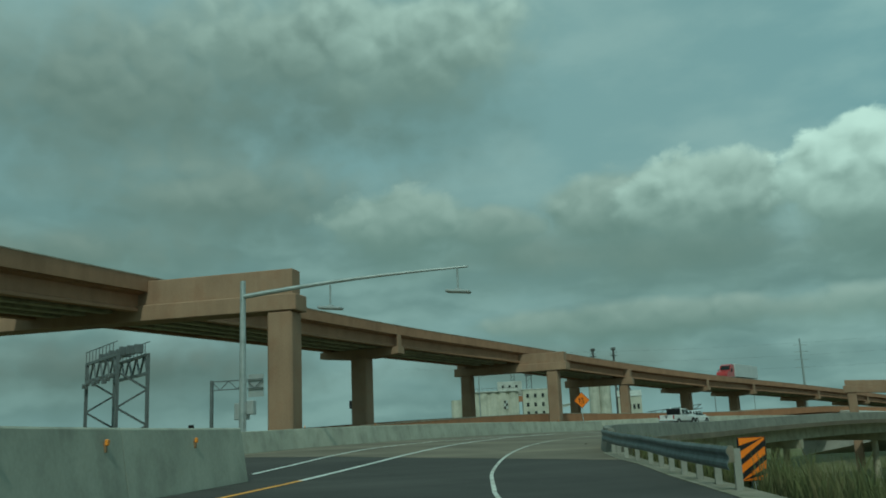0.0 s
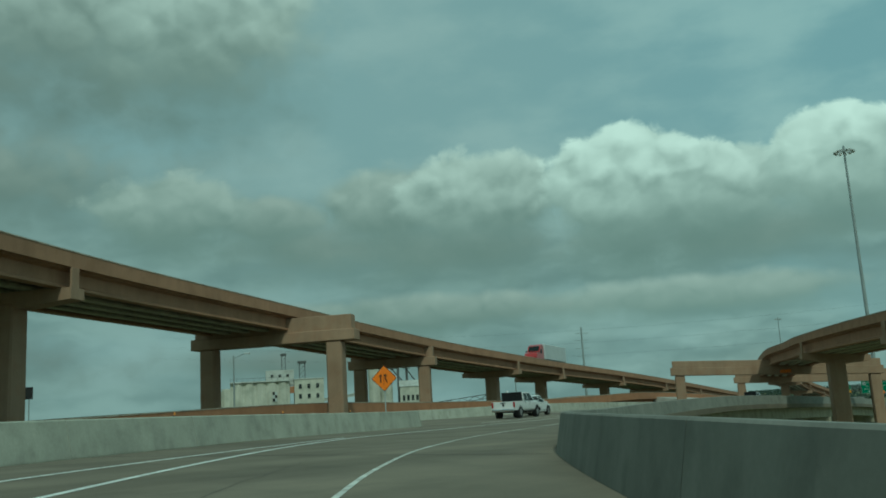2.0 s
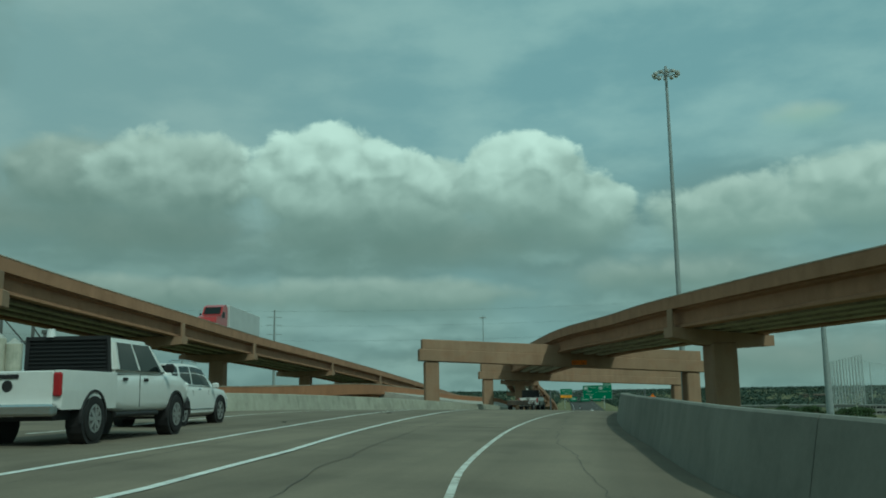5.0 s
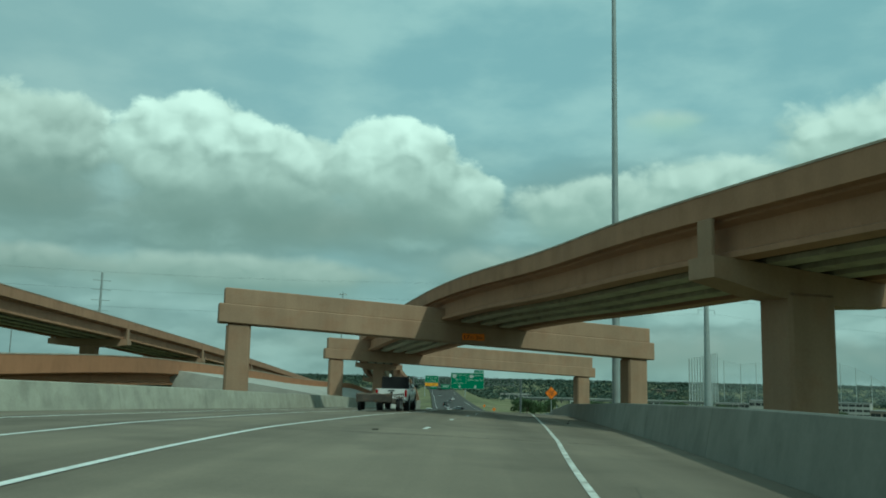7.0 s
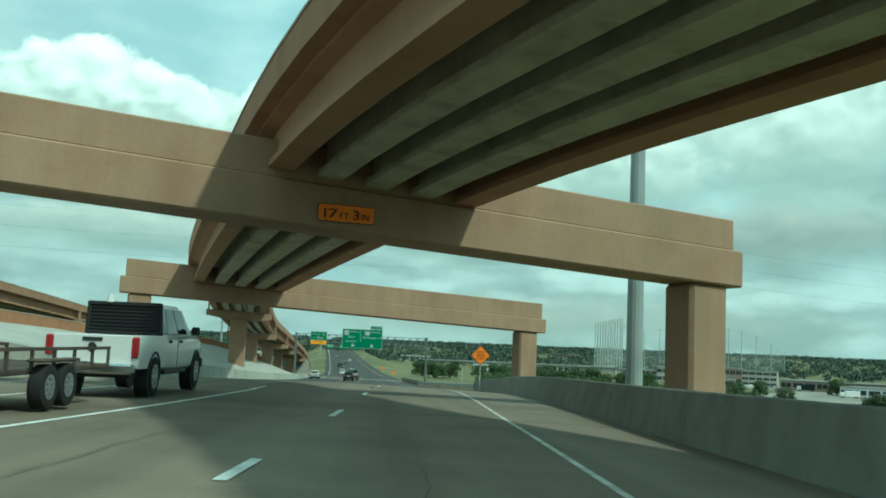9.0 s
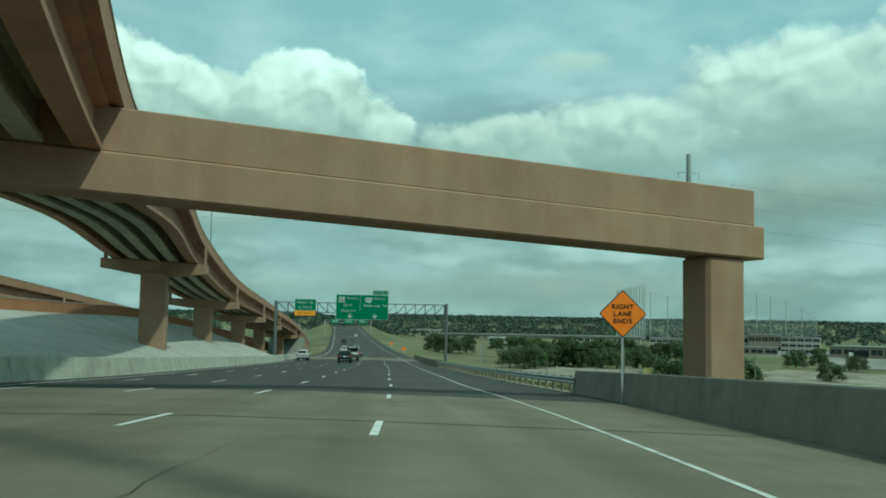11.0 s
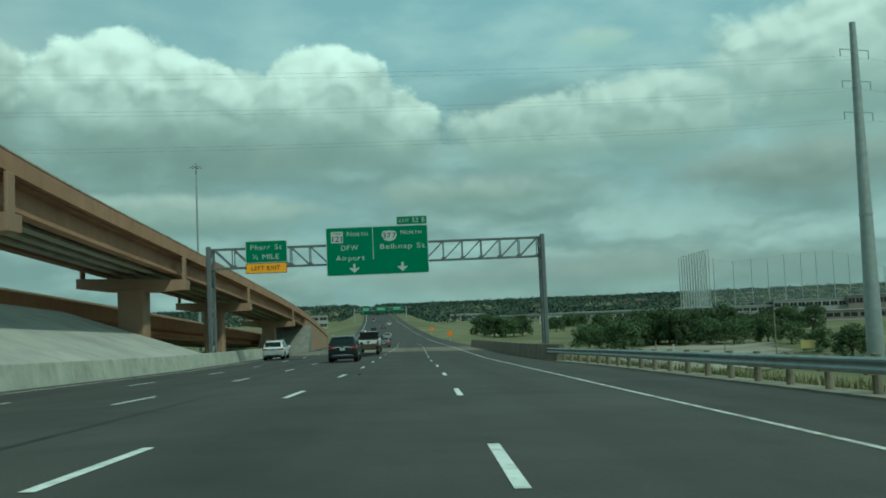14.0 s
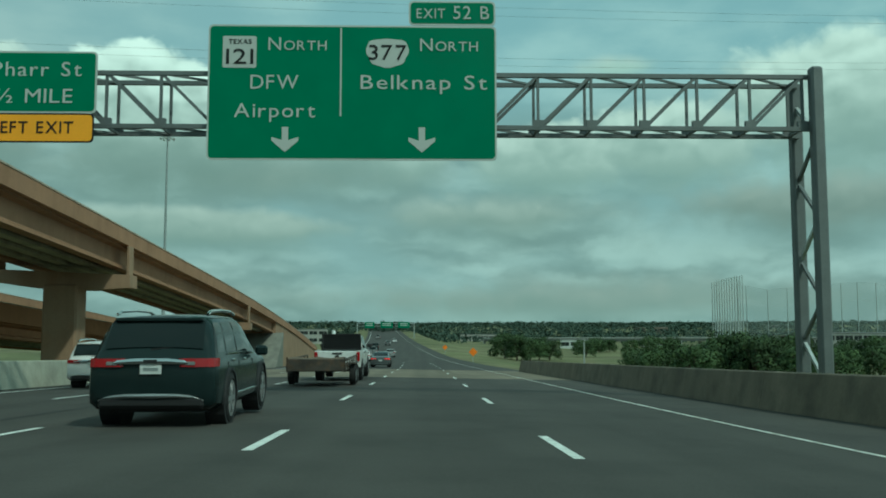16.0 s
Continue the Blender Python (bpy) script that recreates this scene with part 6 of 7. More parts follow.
# far traffic on the valley road
for k, (s, d, paint) in enumerate(((462, -8.0, M_WHITE_CAR), (505, -4.2, M_SILVER_CAR), (575, -8.0, M_DARK_CAR), (640, -4.2, M_GREY_CAR), (700, -1.0, M_WHITE_CAR), (770, -8.0, M_SILVER_CAR))):
    copy = copy_thing(silver_pickup if k % 3 == 2 else white_suv, placed(s, d))
    for o in (copy, *copy.children_recursive):
        if o.type == "MESH" and o.name.split(".")[0] in ("body", "cabin", "rear_bumper", "front_body", "bed_side", "tailgate"):
            o.data = o.data.copy()
            o.data.materials[0] = paint
    copy["label"] = {M_GREY_CAR: "distant grey car on the valley road", M_SILVER_CAR: "distant silver car on the valley road", M_WHITE_CAR: "distant white car on the valley road", M_DARK_CAR: "distant dark car on the valley road"}[paint]


# ---------- trees, woods and grass ----------
rng = random.Random(7)
M_LEAF = material("tree_leaves", (0.048, 0.080, 0.031), 0.85, vary=0.35, scale=0.5, fine=2.5, bump=0.0, stain=(0.07, 0.105, 0.03), random=0.18)
# Distance haze is put into this colour: bluer than the near leaves.
M_LEAF_HAZED = material("far_woods", (0.052, 0.078, 0.062), 0.95, vary=0.16, scale=0.012, fine=0.08, bump=0.0, stain=(0.064, 0.086, 0.064), spec=0.1)
M_GRASS_TALL = material("tall_roadside_grass", (0.125, 0.140, 0.055), 0.9, vary=0.35, scale=0.5, fine=3, bump=0.0, stain=(0.19, 0.17, 0.085))


def leaf_cards(verts, faces, c, r, n, size, normals=None):
    """n leaf sprays set about a clump's skin, tipped every way."""
    for _ in range(n):
        a, u = rng.uniform(0, math.tau), rng.uniform(-0.75, 1.0)
        q = math.sqrt(max(0.0, 1 - u * u))
        k = rng.uniform(0.55, 1.08)
        p = Vector((c[0] + r[0] * k * q * math.cos(a), c[1] + r[1] * k * q * math.sin(a), c[2] + r[2] * k * u))
        out = (p - Vector(c)).normalized() * 0.9 + Vector((0, 0, 0.5))
        d = (out.normalized() + Vector((rng.gauss(0, 0.45), rng.gauss(0, 0.45), rng.gauss(0, 0.40)))).normalized()
        e = d.orthogonal().normalized()
        e = e * math.cos(a * 3) + d.cross(e) * math.sin(a * 3)
        s = size * rng.uniform(0.6, 1.4)
        i = len(verts)
        f = d.cross(e)
        verts += [p - e * s, p + f * s * 0.45, p + e * s, p - f * s * 0.4]
        faces.append((i + 3, i + 2, i + 1, i) if d.dot(out) > 0 else (i, i + 1, i + 2, i + 3))
        if normals is not None:
            face = d if d.dot(out) > 0 else -d
            normals += [tuple((out.normalized() * 0.6 + face * 0.7).normalized())] * 4


def mesh_part(name, verts, faces, mat, parent=None, normals=None):
    """A mesh from lists; normals, one a corner point, let the leaf sprays of a clump take light as one round mass."""
    me = bpy.data.meshes.new(name)
    me.from_pydata([tuple(v) for v in verts], [], faces)
    if normals:
        me.polygons.foreach_set("use_smooth", [True] * len(me.polygons))
        me.normals_split_custom_set_from_vertices(normals)
    me.materials.append(mat)
    ob = new(name, me)
    ob.parent = parent
    return ob


def tree(at, high, wide, label, group):
    """Short forked trunk, spreading limbs and a crown of leaf sprays in uneven clumps."""
    root = thing("tree", at, rng.uniform(0, 360), label, "tree", group)
    fork = high * rng.uniform(0.10, 0.16)
    lean = Vector((rng.uniform(-0.3, 0.3), rng.uniform(-0.3, 0.3), fork))
    part("trunk", tube(bmesh.new(), (0, 0, -0.6), lean, 0.045 * high, 0.03 * high, 9), M_BARK, root)
    verts, faces, normals = [], [], []
    n = rng.randint(6, 8)
    for k in range(n):
        a = k * math.tau / n + rng.uniform(-0.4, 0.4)
        out = wide * rng.uniform(0.20, 0.40)
        tip = Vector((out * math.cos(a), out * math.sin(a), high * rng.uniform(0.48, 0.80)))
        mid = lean.lerp(tip, 0.5) + Vector((0, 0, 0.06 * high))
        bm = tube(bmesh.new(), lean, mid, 0.024 * high, 0.016 * high, 6)
        tube(bm, mid, tip, 0.016 * high, 0.006 * high, 6)
        part("limb", bm, M_BARK, root)
        r = wide * rng.uniform(0.16, 0.24)
        leaf_cards(verts, faces, tip, (r, r, r * rng.uniform(0.65, 0.95)), 230, 0.036 * high, normals)
        leaf_cards(verts, faces, mid + Vector((math.cos(a), math.sin(a), 0.1)) * wide * 0.12, (r * 0.8, r * 0.8, r * 0.6), 90, 0.036 * high, normals)
    for k in range(9):
        a = k * math.tau / 9 + rng.uniform(-0.3, 0.3)
        q = wide * rng.uniform(0.30, 0.44)
        leaf_cards(verts, faces, (q * math.cos(a), q * math.sin(a), high * rng.uniform(0.14, 0.40)), (wide * 0.16, wide * 0.16, high * 0.18), 150, 0.036 * high, normals)
    leaf_cards(verts, faces, Vector((0, 0, high * 0.74)), (wide * 0.24, wide * 0.24, high * 0.20), 250, 0.036 * high, normals)
    mesh_part("crown", verts, faces, M_LEAF, root, normals)
    return root


SEEN = (0.64, -79.4)            # a spot on the highway from which the right-hand land is laid out


def land(az, dist, eye=SEEN):
    x, y = eye[0] + dist * math.sin(radians(az)), eye[1] + dist * math.cos(radians(az))
    return x, y, ground_z(x, y) - 0.05


OAKS = [tree((*land(14.0, 270)[:2], land(14.0, 270)[2]), 7.6, 9.0, "broad dark green bushy tree at the edge of the gravel lot", "trees by the lot"),
        tree(land(15.4, 282), 8.6, 8.4, "tall dark green tree at the edge of the gravel lot", "trees by the lot"),
        tree(land(12.8, 276), 6.6, 8.8, "low spreading green tree at the edge of the gravel lot", "trees by the lot"),
        tree(land(24.4, 176), 8.6, 8.6, "dense green tree at the foot of the power pole", "trees by the power pole")]
spots = []
for k in range(12):
    spots.append((9.6 + 0.92 * k + rng.uniform(-0.2, 0.2), 262 + rng.uniform(-14, 14) - 1.5 * abs(k - 7)))
for k in range(12):
    spots.append((10.0 + 1.05 * k + rng.uniform(-0.3, 0.3), 315 + rng.uniform(-20, 20)))
for k in range(5):
    spots.append((4.2 + 0.55 * k + rng.uniform(-0.2, 0.2), 345 + rng.uniform(-15, 15)))
for az, dist in spots:
    x, y, z = land(az, dist)
    s = rng.uniform(0.82, 1.12)
    copy_thing(OAKS[rng.randrange(3)], Matrix.Translation((x, y, z)) @ pose(0, 0, 0, 0, 0, rng.uniform(0, 360)) @ Matrix.Diagonal((s, s, s * rng.uniform(0.9, 1.1), 1)))
for az, dist, s in ((22.0, 200, 0.74), (25.9, 178, 1.02), (26.9, 186, 0.86), (20.7, 214, 0.62)):
    x, y, z = land(az, dist)
    copy_thing(OAKS[3], Matrix.Translation((x, y, z)) @ pose(0, 0, 0, 0, 0, rng.uniform(0, 360)) @ Matrix.Diagonal((s, s, s, 1)))
# trees farther back and to the side, seen past the columns
far_spots = [(rng.uniform(6.0, 34.0), rng.uniform(380, 520)) for _ in range(34)] + [(rng.uniform(27.5, 42), rng.uniform(200, 330)) for _ in range(10)]
for az, dist in far_spots:
    x, y, z = land(az, dist)
    if abs(az - 23.0) < 6.5 and dist > 375:
        continue
    s = rng.uniform(0.7, 1.05)
    copy = copy_thing(OAKS[rng.randrange(3)], Matrix.Translation((x, y, z)) @ pose(0, 0, 0, 0, 0, rng.uniform(0, 360)) @ Matrix.Diagonal((s, s, s, 1)))
    copy["label"] = "rounded green tree standing in the dry valley"
    copy["group"] = "valley trees"

# far woods over the hills
verts, faces, normals = [], [], []
for _ in range(21000):
    az = rng.uniform(-95, 62)
    dist = 700 * (4.6 ** (rng.random() ** 0.75))
    x, y = 20 + dist * math.sin(radians(az)), -100 + dist * math.cos(radians(az))
    patch = math.sin(x * 0.0105 + 1.3) * math.sin(y * 0.0085 + 0.4) + 0.5 * math.sin(x * 0.031) * math.cos(y * 0.027)
    near_road = abs(x + 0.0002 * max(y, 0) ** 2) < 42 and y < 900
    if patch < rng.uniform(-1.7, -0.25) or near_road or (az < -20 and dist < 700) or (15.0 < az < 31.0 and dist < 690 and rng.random() < 0.85):
        continue
    z = ground_z(x, y)
    h = rng.uniform(3.3, 6.3) * (1.0 if dist < 1200 else 1.35)
    w = h * rng.uniform(0.7, 1.2)
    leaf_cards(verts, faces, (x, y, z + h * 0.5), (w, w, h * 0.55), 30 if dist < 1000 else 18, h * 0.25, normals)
woods = mesh_part("far_woods", verts, faces, M_LEAF_HAZED, None, normals)
tagged(woods, "dark green wooded hills along the horizon", "woods", kind="stuff")


def grass_strip(name, s0, s1, d0, d1, n, high, label):
    verts, faces = [], []
    for _ in range(n):
        s = rng.uniform(s0, s1)
        d = lerp(EDGE_R, s) + d0 + (d1 - d0) * rng.random() ** 1.4
        p = on_road(s, d, 0.0)
        p.z = min(p.z - 0.10, p.z + 0.4) if d - lerp(EDGE_R, s) < 1.6 else max(ground_z(p.x, p.y) - 0.05, p.z - 4.0)
        h = high * rng.uniform(0.45, 1.25)
        a = rng.uniform(0, math.tau)
        e = Vector((math.cos(a), math.sin(a), 0)) * 0.013
        bend = Vector((rng.gauss(0, 0.2), rng.gauss(0, 0.2), 0)) * h
        i = len(verts)
        verts += [p - e, p + e, p + bend * 0.4 + e * 0.6 + Vector((0, 0, h * 0.6)), p + bend + Vector((0, 0, h)), p + bend * 0.4 - e * 0.6 + Vector((0, 0, h * 0.6))]
        faces.append((i, i + 1, i + 2, i + 3, i + 4))
    tagged(mesh_part(name, verts, faces, M_GRASS_TALL), label, "grass", kind="stuff")


grass_strip("tall_grass", 250, 345, 0.62, 5.5, 22000, 0.32, "uneven green and straw-coloured grass behind the guardrail")
grass_strip("tall_grass", -10, 33, 1.0, 9.0, 24000, 0.85, "tall weedy grass below the guardrail")

# ---------- gravel lot and its small things ----------
bm = bmesh.new()
rows = []
for j in range(22):
    ring = []
    for i in range(26):
        az = 10.6 + 8.6 * i / 25 + 0.5 * math.sin(j * 1.1)
        x, y, z = land(az, 176 + 78 * j / 21 + 4 * math.sin(i * 0.9))
        ring.append(Vector((x, y, z + 0.20)))
    rows.append(ring)
lot = part("gravel_lot", sweep(bm, rows, closed=False), M_SOIL)
tagged(lot, "pale dusty gravel lot with patches of weeds", "ground", kind="structure")
bm = bmesh.new()
rows = []
for j in range(16):
    ring = []
    for i in range(20):
        x, y, z = land(27.2 + 9.0 * i / 19 + 0.4 * math.sin(j), 195 + 70 * j / 15)
        ring.append(Vector((x, y, z + 0.20)))
    rows.append(ring)
tagged(part("gravel_lot", sweep(bm, rows, closed=False), M_SOIL), "bare pale dirt track beyond the trees", "ground", kind="structure")

x, y, z = land(19.9, 196)
board = thing("lot_sign", (x, y, z), -20, "faded yellow board on two short posts in the lot", "sign")
part("board", one_box((0, 0, 2.6), (2.3, 0.08, 1.45), None, 0.02), material("faded_yellow_paint", (0.42, 0.36, 0.14), 0.7, vary=0.15), board)
for q in (-0.7, 0.7):
    part("post", bar(bmesh.new(), (q, 0.09, -0.3), (q, 0.09, 3.1), 0.12), M_WOOD, board)
for az, dist, high, mat, thick in ((13.4, 195, 3.4, M_SIGN_WHITE, 0.14), (18.3, 190, 8.4, M_WOOD, 0.13), (25.1, 140, 9.6, M_WOOD, 0.13), (28.4, 150, 8.4, M_WOOD, 0.13), (7.4, 290, 7.0, M_SIGN_BACK, 0.2), (12.6, 200, 4.0, M_WOOD, 0.1), (16.1, 205, 3.6, M_WOOD, 0.1)):
    x, y, z = land(az, dist)
    pole = thing("post", (x, y, z), 0, "weathered wooden post at the lot's edge" if mat is M_WOOD else "pale marker post in the grass", "post", "posts round the lot")
    part("shaft", tube(bmesh.new(), (0, 0, -0.3), (0, 0, high), thick, thick * 0.8, 8), mat, pole)
    part("cap", tube(bmesh.new(), (0, 0, high), (0, 0, high + 0.06), thick * 0.95, thick * 0.5, 8), mat, pole)

# ---------- own bridge: fascia girders and piers below the deck ----------
under = thing("ramp_substructure", label="grey concrete girders and piers under the ramp's deck", category="bridge", kind="structure")
for side, table in ((1, EDGE_R), (-1, EDGE_L)):
    for inset in (0.9, 2.6):
        rings = []
        for k in range(73):
            s = 32.0 + 3.0 * k
            d = lerp(table, s) - side * inset
            rings.append([on_road(s, d - 0.35, -0.49), on_road(s, d + 0.35, -0.49), on_road(s, d + 0.35, -1.9), on_road(s, d - 0.35, -1.9)])
        part("girder", sweep(bmesh.new(), rings), M_GIRDER, under)
for s in (36.0, 62.0, 88.0, 118.0, 148.0, 186.0, 226.0):
    a, b = on_road(s, lerp(EDGE_L, s) + 0.2, -2.45), on_road(s, lerp(EDGE_R, s) - 0.1, -2.45)
    part("pier_cap", bar(bmesh.new(), a, b, 1.1, 1.1), M_GIRDER, under)
    for u in (0.15, 0.85):
        p = a.lerp(b, u)
        part("pier_column", tube(bmesh.new(), (p.x, p.y, -11.0), (p.x, p.y, p.z), 0.5, None, 14), M_GIRDER, under)

# ---------- grain works across the lower road ----------
M_SILO = material("pale_silo_concrete", (0.50, 0.49, 0.41), 0.85, vary=0.14, scale=0.15, fine=2.0, bump=0.05, stain=(0.40, 0.40, 0.33), streak=True)
M_SHED = material("pale_sheet_metal", (0.46, 0.47, 0.43), 0.6, 0.1, vary=0.12, scale=0.3, fine=3.0, bump=0.05, stain=(0.36, 0.36, 0.32))
M_DARKSTEEL = material("dark_plant_steel", (0.10, 0.105, 0.10), 0.7, 0.2, vary=0.2, scale=0.5)
M_PANE = glass("dark_window_glass", (0.03, 0.035, 0.035), 0.12)


def windows(parent, cols, rows, x0, z0, dx, dz, w, h, y):
    for i in range(cols):
        for j in range(rows):
            win = part("window", one_box((x0 + dx * i, y, z0 + dz * j), (w, 0.10, h)), M_PANE, parent)
            part("window_sill", one_box((x0 + dx * i, y - 0.06, z0 + dz * j - h / 2 - 0.06), (w + 0.2, 0.16, 0.1)), M_SILO, win)


M_PLINTH = M_SILO
mill = thing("grain_silos", (-183.3, -53.7, 2.6), 42, "pale concrete grain silos with a head house and a steel tower", "grain silo")
for x, r, h in ((-12.4, 2.1, 15.8), (-8.9, 2.0, 16.6)):
    part("silo", tube(bmesh.new(), (x, 0, 0), (x, 0, h), r, None, 28), M_SILO, mill, smooth=False)
for k in range(5):
    part("silo", tube(bmesh.new(), (-5.6 + 3.7 * k, 0.3, 0), (-5.6 + 3.7 * k, 0.3, 18.2), 2.25, None, 26), M_SILO, mill)
part("plinth", one_box((4.5, 1.2, -2.0), (38.0, 8.0, 4.2), None, 0.05), M_PLINTH, mill)
block = part("long_block", one_box((1.6, 1.2, 9.1), (19.4, 5.0, 18.2), None, 0.05), M_SILO, mill)
part("roof_slab", one_box((1.6, 0.9, 18.45), (19.8, 6.4, 0.4), None, 0.03), M_SHED, block)
for k in range(11):
    part("rail_post", bar(bmesh.new(), (-8.0 + 1.92 * k, -2.2, 18.6), (-8.0 + 1.92 * k, -2.2, 19.7), 0.1), M_DARKSTEEL, block)
part("roof_rail", bar(bmesh.new(), (-8.1, -2.2, 19.7), (11.3, -2.2, 19.7), 0.1), M_DARKSTEEL, block)
for i, j in ((0, 0), (1, 1), (0, 2)):
    part("checker", one_box((6.0 + 0.75 * i, -2.02, 12.2 + 1.1 * j), (0.75, 0.06, 1.0)), M_BLACK, block)
    part("checker", one_box((6.75 - 0.75 * i, -2.02, 12.2 + 1.1 * j), (0.75, 0.06, 1.0)), M_SIGN_WHITE, block)
head = part("head_house", one_box((8.2, 3.0, 19.6), (9.4, 4.6, 5.2), None, 0.05), M_SHED, mill)
windows(head, 3, 1, 5.6, 20.2, 2.6, 2, 0.9, 1.0, 0.68)
tower = part("work_tower", one_box((17.8, 1.6, 9.2), (9.8, 6.4, 18.8), None, 0.06), M_SILO, mill)
part("roof_slab", one_box((17.8, 1.6, 18.75), (10.2, 6.8, 0.35), None, 0.03), M_SHED, tower)
windows(tower, 3, 4, 14.8, 6.4, 2.9, 3.3, 1.0, 1.5, -1.62)
part("link_bridge", one_box((11.6, 1.2, 15.4), (4.6, 2.2, 2.2), None, 0.04), M_RUST, mill)
for x, z0, z1, w in ((9.6, 22.0, 27.8, 1.3), (15.8, 18.9, 25.0, 1.9)):
    lift = part("lift_tower", one_box((x, 2.4, z1 - 0.4), (w * 1.5, w * 1.5, 0.8), None, 0.05), M_DARKSTEEL, mill, "dark steel lift tower")
    for qx in (-1, 1):
        for qy in (-1, 1):
            part("tower_leg", bar(bmesh.new(), (x + qx * w / 2, 2.4 + qy * w / 2, z0), (x + qx * w / 2, 2.4 + qy * w / 2, z1), 0.16), M_DARKSTEEL, lift)
    for k in range(4):
        zz = z0 + (z1 - z0) * k / 4
        part("tower_brace", bar(bmesh.new(), (x - w / 2, 2.4 - w / 2, zz), (x + w / 2, 2.4 - w / 2, zz + (z1 - z0) / 4), 0.12), M_DARKSTEEL, lift)
for q in (-0.8, 0.8):
    part("conveyor", bar(bmesh.new(), (22.7, 1.6 + q, 11.8), (38.0, 1.6 + q, 13.6), 0.25), M_SHED, mill)
part("conveyor", bar(bmesh.new(), (22.7, 1.6, 11.4), (38.0, 1.6, 13.2), 1.4, 1.0), M_SHED, mill)

LEG_TOP = 36.0
plant = thing("grain_plant", (-161.0, 1.0, 1.0), 33, "pale feed plant of silos, towers and dark conveyors", "grain silo")
for x, h in ((-9.5, 24.5), (-5.2, 23.0)):
    tank = part("silo", tube(bmesh.new(), (x, 0, 0), (x, 0, h), 2.3, None, 26), M_SILO, plant)
    part("silo_cone", tube(bmesh.new(), (x, 0, h), (x, 0, h + 1.6), 2.3, 0.3, 26), M_SHED, tank)
part("plinth", one_box((0, 1.0, -1.0), (26.0, 9.0, 2.2), None, 0.05), M_PLINTH, plant)
house = part("work_house", one_box((4.5, 1.0, 8.4), (9.4, 7.0, 16.8), None, 0.06), M_SILO, plant)
part("roof", sweep(bmesh.new(), [[Vector((x, -2.8, 16.8)), Vector((x, 1.0, 19.2)), Vector((x, 4.8, 16.8))] for x in (-0.4, 9.4)]), M_SHED, house)
windows(house, 5, 2, 1.2, 9.0, 1.65, 3.6, 0.9, 2.0, -2.52)
part("lean_to", one_box((-0.6, -2.6, 5.0), (6.2, 5.0, 10.0), None, 0.05), M_SHED, plant)
for x, z1 in ((-9.0, LEG_TOP), (-0.6, LEG_TOP), (2.6, 26.0)):
    mast = part("leg_casing", bar(bmesh.new(), (x, 1.2, 8.0), (x, 1.2, z1), 0.9, 0.7), M_DARKSTEEL, plant, "dark bucket elevator leg")
    part("head", one_box((x, 1.2, z1 + 0.6), (1.9, 1.3, 1.2), None, 0.2), M_DARKSTEEL, mast)
    part("platform", one_box((x, 1.2, z1 - 2.2), (2.8, 2.4, 0.15)), M_DARKSTEEL, mast)
    for q in (-1, 1):
        part("platform_rail", bar(bmesh.new(), (x - 1.4, 1.2 + 1.2 * q, z1 - 1.1), (x + 1.4, 1.2 + 1.2 * q, z1 - 1.1), 0.08), M_DARKSTEEL, mast)
for a, b in (((-9, 1.2, 31.0), (1.0, 1.2, 19.0)), ((-2, 1.2, 30.0), (6.0, 1.2, 18.5)), ((2.6, 1.2, 24.5), (-5.2, 0.2, 23.4))):
    part("spout", tube(bmesh.new(), a, b, 0.22, None, 8), M_DARKSTEEL, plant)
for k in range(9):
    part("conveyor_truss", bar(bmesh.new(), (11.0 + 2.4 * k, 3.0, 8.6 + 0.25 * k + (1.6 if k % 2 else 0)), (13.4 + 2.4 * k, 3.0, 8.85 + 0.25 * k + (0 if k % 2 else 1.6)), 0.22), M_DARKSTEEL, plant)
for z in (8.6, 10.2):
    part("conveyor_chord", bar(bmesh.new(), (11.0, 3.0, z), (33.0, 3.0, z + 2.2), 0.25), M_DARKSTEEL, plant)

# ---------- driving-range nets ----------
M_NETPOLE = material("grey_net_pole", (0.34, 0.37, 0.36), 0.6, 0.2, vary=0.08, bump=0.0)
M_NET = bpy.data.materials.new("fine_pale_netting")
M_NET.use_nodes = True
nn, nl = M_NET.node_tree.nodes, M_NET.node_tree.links
nm, nt = nn.new("ShaderNodeMixShader"), nn.new("ShaderNodeBsdfTransparent")
nn["Principled BSDF"].inputs["Base Color"].default_value = (0.40, 0.46, 0.45, 1)
nn["Principled BSDF"].inputs["Roughness"].default_value = 0.9
nm.inputs[0].default_value = 0.17
nl.new(nt.outputs[0], nm.inputs[1])
nl.new(nn["Principled BSDF"].outputs[0], nm.inputs[2])
nl.new(nm.outputs[0], nn["Material Output"].inputs[0])


def netting(points, label):
    root = thing("driving_range_net", label=label, category="netting", group="driving range nets")
    feet = []
    for az, dist, top in points:
        x, y, z = land(az, dist)
        feet.append((Vector((x, y, z)), top))
        part("pole", tube(bmesh.new(), (x, y, z - 0.5), (x, y, top), 0.34, 0.22, 8), M_NETPOLE, root)
    for (a, ta), (b, tb) in zip(feet, feet[1:]):
        bm = bmesh.new()
        ring = [Vector((a.x, a.y, a.z + 3)), Vector((b.x, b.y, b.z + 3)), Vector((b.x, b.y, tb)), Vector((a.x, a.y, ta))]
        bm.faces.new([bm.verts.new(p) for p in ring])
        part("net", bm, M_NET, root)
        for u in (0.35, 0.7, 1.0):
            part("cable", tube(bmesh.new(), (a.x, a.y, a.z + (ta - a.z) * u), (b.x, b.y, b.z + (tb - b.z) * u), 0.04, None, 4, False), M_NETPOLE, root)
    return root


